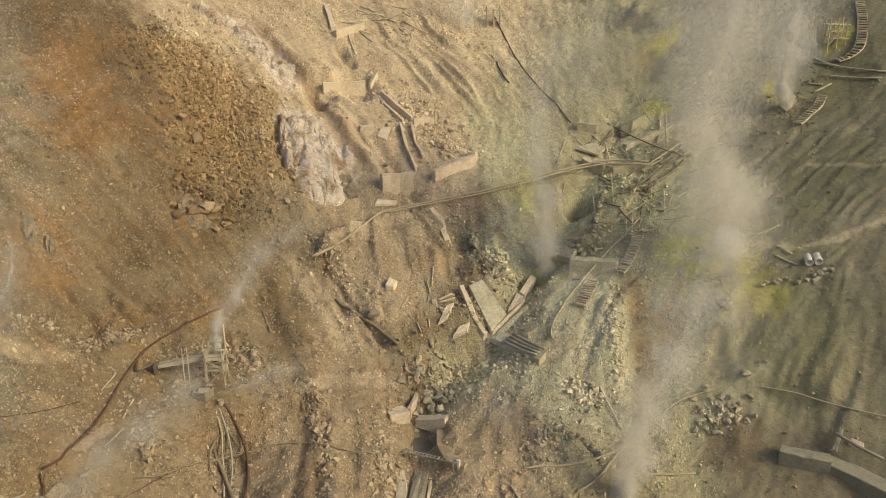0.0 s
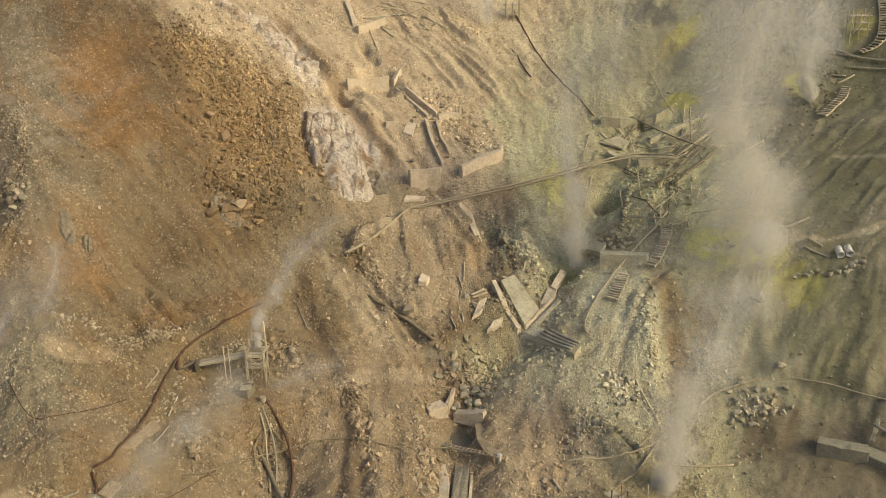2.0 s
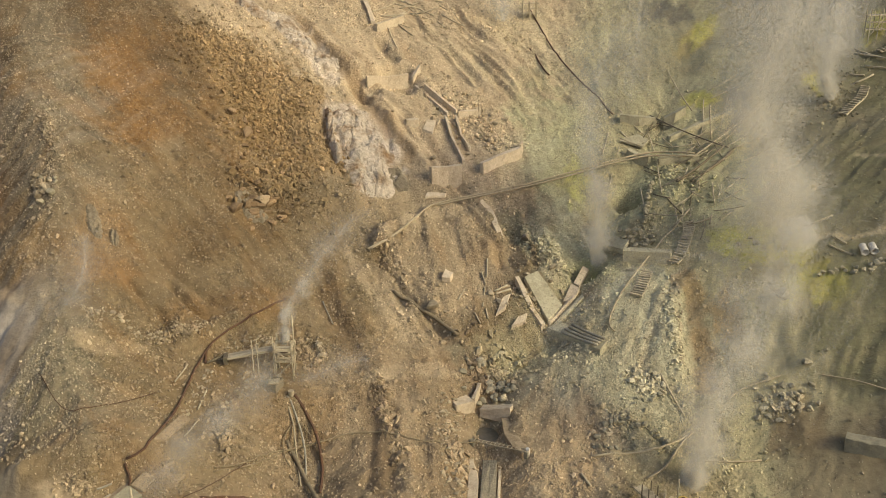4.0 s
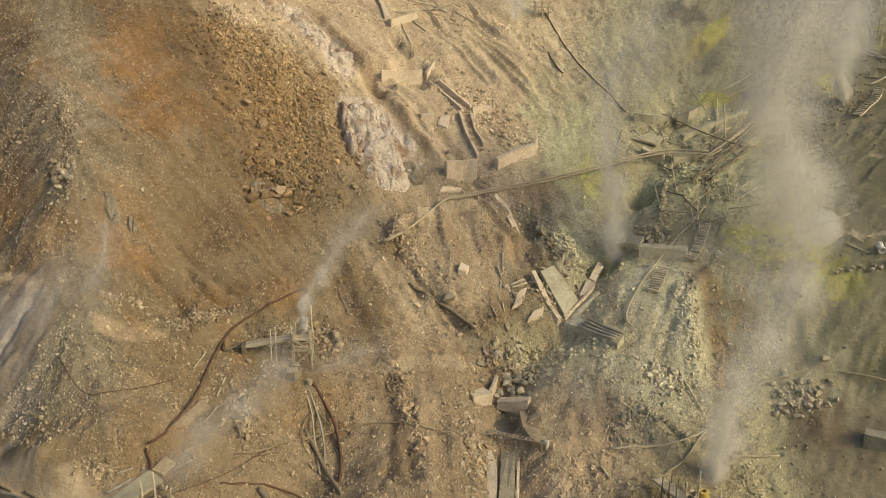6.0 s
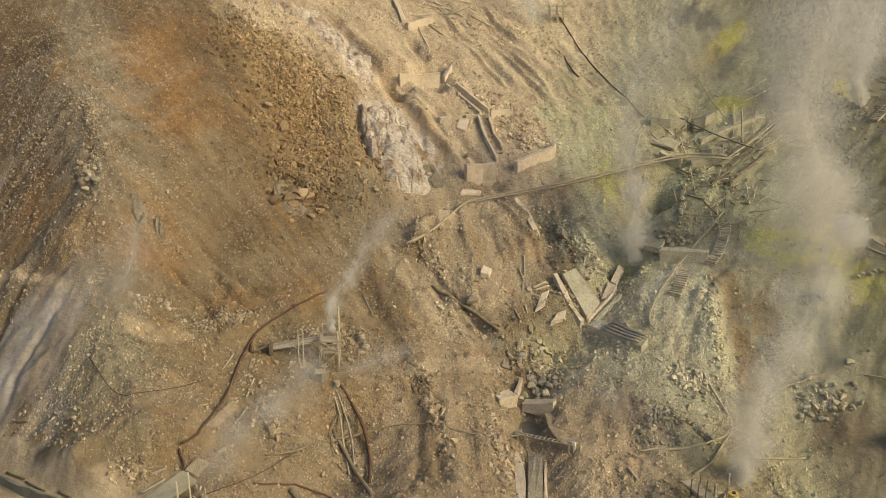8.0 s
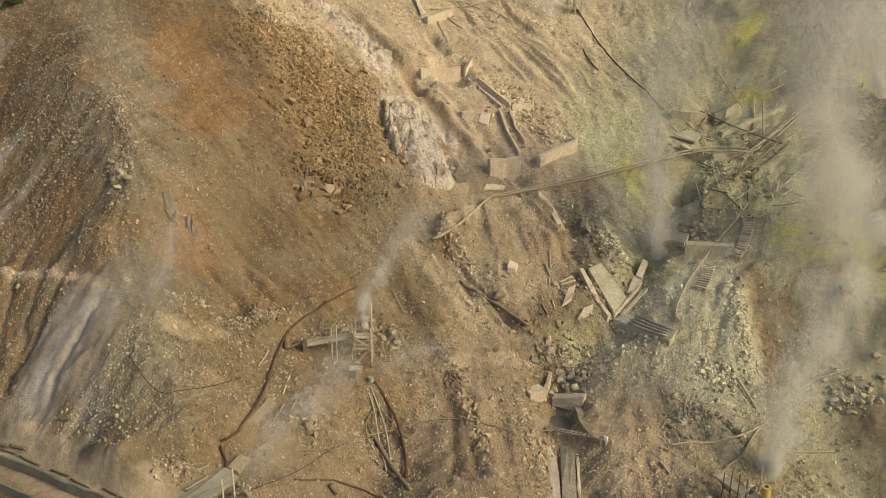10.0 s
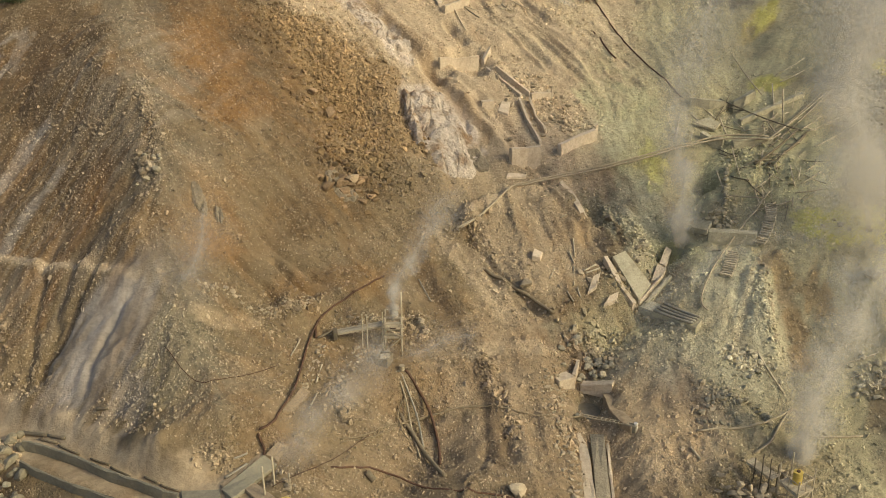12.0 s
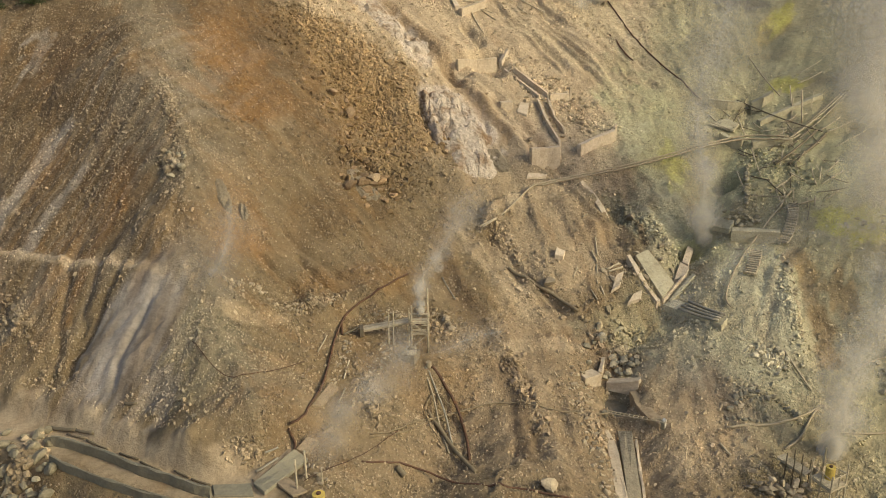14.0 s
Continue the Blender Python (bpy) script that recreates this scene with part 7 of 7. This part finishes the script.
for x, y, size, mat, label in ((-1.8, 62.5, 1.9, M_STONE, "broad flat boulder resting on the lower slope"),
                               (13.4, 106.6, 2.2, M_STONE, "big rounded boulder at the lip of the bank"),
                               (-20.0, 105.2, 2.4, M_DUSTED, "huge pale block in the foot of the talus"),
                               (-22.6, 102.6, 1.8, M_TALUS, "tilted dark block in the foot of the talus"),
                               (-21.5, 104.0, 1.6, M_TALUS, "angular block in the foot of the talus"),
                               (-23.8, 117.6, 2.0, M_TALUS, "dark angular block on the talus"),
                               (-26.4, 120.4, 1.6, M_TALUS, "squared block on the talus"),
                               (1.2, 93.2, 1.6, M_STONE, "pale split boulder under the bank"),
                               (40.6, 90.2, 1.8, M_STONE_GREY, "mossy round boulder below the sulphur bank")):
    boulder(label, x, y, size, mat)

r_ = random.Random(77)
for label, n, cx, cy, rx, ry, lo, hi, mat in (
        ("angular rust-brown block lying on the talus", 70, -24, 117, 9, 13, 0.5, 1.15, M_TALUS),
        ("angular block at the foot of the slide", 26, -20.5, 104.5, 4.5, 4.0, 0.7, 1.6, M_TALUS),
        ("grey stream boulder above the weir", 34, 7.6, 85.0, 3.6, 3.0, 0.6, 1.2, M_STONE_GREY),
        ("rough block between the broken walls", 26, 5.0, 128, 6.0, 9.0, 0.6, 1.2, M_STONE),
        ("loose block beside the fallen slabs", 24, 14, 96, 6.0, 6.0, 0.6, 1.2, M_STONE),
        ("dark block on the crest of the ridge", 14, -41.5, 93.0, 1.5, 2.2, 0.5, 1.1, M_STONE_GREY),
        ("loose grey stone under the cliff", 18, 38, 80, 4.0, 2.6, 0.6, 1.1, M_STONE_GREY)):
    for _ in range(n):
        a, q = r_.uniform(0, 6.28), r_.random() ** 0.6
        boulder(label, cx + rx * q * math.cos(a), cy + ry * q * math.sin(a), r_.uniform(lo, hi) * r_.uniform(0.75, 1), mat, label + "s")


for x, y, size in ((38.7, 99.9, 0.8), (40.6, 99.6, 1.0), (41.3, 98.5, 0.7), (43.3, 97.8, 1.0), (40.3, 100.8, 0.6), (42.7, 99.1, 0.7)):
    boulder("dark crusted rock at a sulphur vent", x, y, size, M_CRAG_DARK, "sulphur vent rocks")


# ---- dusty shrub at the skyline ----
def shrub(x, y, size, seed):
    r = random.Random(seed)
    g = height(x, y)
    top = thing("shrub", (x, y, g), "dusty dark green shrub at the top of the slope", "shrub", "shrubs")
    twigs = []
    for _ in range(9):
        tip = Vector((x + r.uniform(-1, 1) * size * 0.7, y + r.uniform(-1, 1) * size * 0.7, g + size * r.uniform(0.5, 1.0)))
        twigs.append(tube([(x, y, g - 0.1), Vector((x, y, g)).lerp(tip, 0.5) + Vector((0, 0, 0.1)), tip], 0.04, 5))
    part("stem", joined(*twigs), M_DARKWOOD, top)
    verts, faces = [], []
    for _ in range(900):
        a, e, q = r.uniform(0, 6.28), r.uniform(0.0, 1.45), r.random() ** 0.4
        lump = 1 + 0.35 * math.sin(3 * a + seed) * math.cos(4 * e)
        c = Vector((x, y, g + 0.15 * size)) + Vector((math.cos(a) * math.cos(e), math.sin(a) * math.cos(e), math.sin(e) * 0.85)) * size * q * lump
        u = Vector((r.uniform(-1, 1), r.uniform(-1, 1), r.uniform(-1, 1))).normalized() * r.uniform(0.1, 0.2)
        w = u.cross(Vector((r.uniform(-1, 1), r.uniform(-1, 1), 1))).normalized() * r.uniform(0.05, 0.1)
        k = len(verts)
        verts += [c - u, c + w, c + u, c - w]
        faces.append((k, k + 1, k + 2, k + 3))
    part("foliage", (verts, faces), M_LEAF, top)
    return top


for k, (x, y, size) in enumerate(((-70.2, 128.5, 1.9), (-73.0, 130.2, 2.4), (-67.4, 129.8, 1.3), (-76, 128, 2.0))):
    shrub(x, y, size, 40 + k)


# ---- steam ----
scene.cycles.transparent_max_bounces = 48

def steam_material():
    m = bpy.data.materials.new("steam_droplets")
    m.use_nodes = True
    n, l = m.node_tree.nodes, m.node_tree.links
    n.remove(n["Principled BSDF"])
    a, b, mix = n.new("ShaderNodeBsdfDiffuse"), n.new("ShaderNodeBsdfTranslucent"), n.new("ShaderNodeMixShader")
    for s in (a, b):
        s.inputs["Color"].default_value = (0.80, 0.77, 0.685, 1)
    l.new(a.outputs[0], mix.inputs[1])
    l.new(b.outputs[0], mix.inputs[2])
    clear, thin = n.new("ShaderNodeBsdfTransparent"), n.new("ShaderNodeMixShader")
    thin.inputs[0].default_value = 0.138
    l.new(clear.outputs[0], thin.inputs[1])
    l.new(mix.outputs[0], thin.inputs[2])
    l.new(thin.outputs[0], n["Material Output"].inputs["Surface"])
    return m


M_STEAM = steam_material()


def plume(label, path, count, grain, seed, ragged=0.35, fade=1.15):
    """A cloud of fine droplets round a bent path of (x, y, z, radius)."""
    rng = np.random.default_rng(seed)
    P = np.array(path, float)
    n = len(P) - 1
    # thinner towards the end: more droplets near the vent
    s = rng.random(count) ** fade * n
    i = np.minimum(s.astype(int), n - 1)
    f = (s - i)[:, None]
    c = P[i] * (1 - f) + P[i + 1] * f
    # billows: droplets gather round a few hundred swelling puffs
    puffs = 8 * n
    ps = rng.random(puffs) * n
    pi = np.minimum(ps.astype(int), n - 1)
    pf = (ps - pi)[:, None]
    pc = P[pi] * (1 - pf) + P[pi + 1] * pf
    off = rng.normal(0, 1, (puffs, 3))
    off /= np.linalg.norm(off, axis=1)[:, None]
    centre = pc[:, :3] + off * (pc[:, 3] * 0.75 * rng.random(puffs) ** 0.5)[:, None]
    size = pc[:, 3] * rng.uniform(0.4, 1.0, puffs)
    order = np.argsort(ps)
    pick = order[np.clip(np.searchsorted(ps[order], s) + rng.integers(-4, 5, count), 0, puffs - 1)]
    loose = rng.random(count) < ragged
    way = rng.normal(0, 1, (count, 3))
    way /= np.linalg.norm(way, axis=1)[:, None]
    r1 = rng.random(count) ** 0.42
    at = np.where(loose[:, None], c[:, :3] + way * (c[:, 3] * 1.15 * np.abs(rng.normal(0, 0.5, count)))[:, None],
                  centre[pick] + way * (size[pick] * r1)[:, None])
    u = rng.normal(0, 1, (count, 3))
    u *= (grain * rng.uniform(0.6, 1.3, count) / np.linalg.norm(u, axis=1))[:, None]
    v = np.cross(u, rng.normal(0, 1, (count, 3)))
    v *= (grain / np.linalg.norm(v, axis=1))[:, None]
    verts = np.stack([at + u, at - 0.5 * u + v, at - 0.5 * u - v], 1).reshape(-1, 3)
    me = mesh_of("steam", verts, np.arange(3 * count).reshape(-1, 3), M_STEAM)
    return tagged(new("steam", me), label, "steam", kind="stuff")


plume("tall white steam column rising from the sulphur bank", [(43.5, 98.0, 16.8, 5.3), (42.4, 98.6, 20.7, 6.7), (42.9, 99.2, 24.8, 6.1), (41.3, 99.8, 28.8, 6.0), (39.7, 100.4, 33.1, 5.5), (40.1, 101.0, 37.2, 6.3), (41.5, 101.6, 40.5, 7.6), (42.7, 102.2, 43.8, 8.8), (43.5, 102.8, 47.3, 9.5), (43.3, 103.4, 52.4, 11.1)], 225000, 0.131, 1, 0.25)
plume("dense white steam from the vent by the log steps", [(59.7, 127.7, 28.8, 0.8), (58.9, 128.3, 32.1, 2.1), (59.5, 128.9, 35.3, 3.5), (60.3, 129.5, 38.5, 4.6), (60.6, 130.1, 42.4, 5.7), (60.4, 130.7, 46.9, 6.8)], 46800, 0.14, 2, 0.3)
plume("slender steam column rising from the gorge mouth", [(22.1, 104.1, 13.5, 1.3), (22.4, 104.7, 17.4, 2.2), (22.4, 105.3, 21.1, 3.0), (21.3, 105.9, 25.4, 3.0), (20.7, 106.5, 29.7, 3.4), (21.1, 107.1, 33.7, 4.3), (22.9, 107.7, 38.4, 5.7), (24.4, 108.3, 42.2, 7.0)], 46000, 0.131, 3, 0.35, 1.75)
plume("steam drifting from behind the drum platform", [(26.0, 69.9, 2.6, 0.9), (26.2, 70.5, 4.2, 1.5), (27.2, 71.1, 6.7, 2.2), (27.8, 71.7, 9.7, 2.6), (28.8, 72.3, 12.9, 3.3), (30.7, 72.9, 16.4, 3.6), (32.0, 73.5, 19.7, 3.8), (32.7, 74.1, 23.5, 3.9), (33.1, 74.7, 27.1, 4.2)], 130000, 0.088, 4, 0.16999999999999998)
plume("thin steam rising from the well tower", [(-13.7, 81.0, 13.6, 0.5), (-13.7, 82.0, 15.6, 0.9), (-13.2, 83.4, 17.3, 1.3), (-11.6, 84.6, 18.9, 1.5), (-10.6, 85.4, 20.8, 1.9), (-9.0, 86.0, 22.2, 2.6), (-7.4, 86.6, 24.3, 3.0)], 40000, 0.063, 5, 0.3, 1.5)
plume("low steam hanging below the well tower", [(-15.0, 79.0, 8.3, 2.5), (-12.6, 79.6, 9.6, 3.3), (-10.2, 80.2, 10.2, 3.7), (-7.9, 80.8, 11.2, 3.7), (-5.0, 81.4, 11.4, 3.3)], 20000, 0.067, 6, 0.9)
plume("low steam drifting over the lower bank", [(-22.5, 61.5, 9.6, 2.0), (-20.6, 66.0, 10.4, 2.8), (-18.2, 70.0, 11.0, 3.3), (-16.0, 74.0, 11.6, 3.2), (-14.5, 77.5, 12.2, 2.4)], 46000, 0.063, 7, 0.12, 1.0)
plume("faint steam seeping from the left shoulder", [(-35.8, 78.7, 16.5, 3.0), (-34.8, 79.3, 18.6, 4.2), (-33.4, 79.9, 20.6, 4.6), (-32.6, 80.5, 22.8, 4.4), (-32.4, 81, 25.4, 3.8)], 21000, 0.074, 8, 0.85)
plume("faint yellowish steam high on the slope", [(13.7, 160.6, 37.3, 3.6), (13.8, 161.2, 40.2, 5.0), (12.8, 161.8, 43.1, 5.7), (12.3, 162.4, 46.9, 6.4)], 12600, 0.158, 9, 0.6)
plume("veil of steam hanging over the gorge", [(29.9, 136.2, 14.8, 7.8), (32.2, 136.8, 24.0, 10.2), (32.7, 137.4, 31.9, 11.3), (33.2, 138.0, 38.7, 12.3), (33.8, 138.6, 45.2, 13.3)], 19800, 0.158, 10, 0.8)
plume("veil of steam over the sulphur bank", [(36.2, 96.7, 17.7, 5.7), (41.6, 97.3, 16.3, 7.2), (46.9, 97.9, 16.2, 7.2), (51.3, 98.5, 18.3, 7.1)], 14400, 0.123, 11, 0.8)
plume("veil of steam on the dark hillside", [(41.9, 86.8, 8.8, 4.9), (40.8, 87.4, 13.5, 5.3), (40.9, 88.0, 18.1, 5.2)], 12600, 0.123, 12, 0.8)
plume("steam curling over the saddle above the bank", [(-10.1, 102.1, 17.9, 3.0), (-8.6, 102.7, 19.4, 4.0), (-5.8, 103.3, 20.8, 4.5)], 2340, 0.123, 13, 0.8)
plume("thin haze of steam drifting over the gravel fan", [(14, 86, 12, 8), (22, 90, 16, 9), (30, 94, 18, 9), (36, 90, 18, 9)], 9000, 0.12, 14, 0.9)
plume("thin haze of steam along the foot of the dark hillside", [(34, 76, 8, 8), (42, 80, 12, 9), (50, 88, 18, 10), (56, 98, 22, 10)], 10000, 0.12, 15, 0.9)
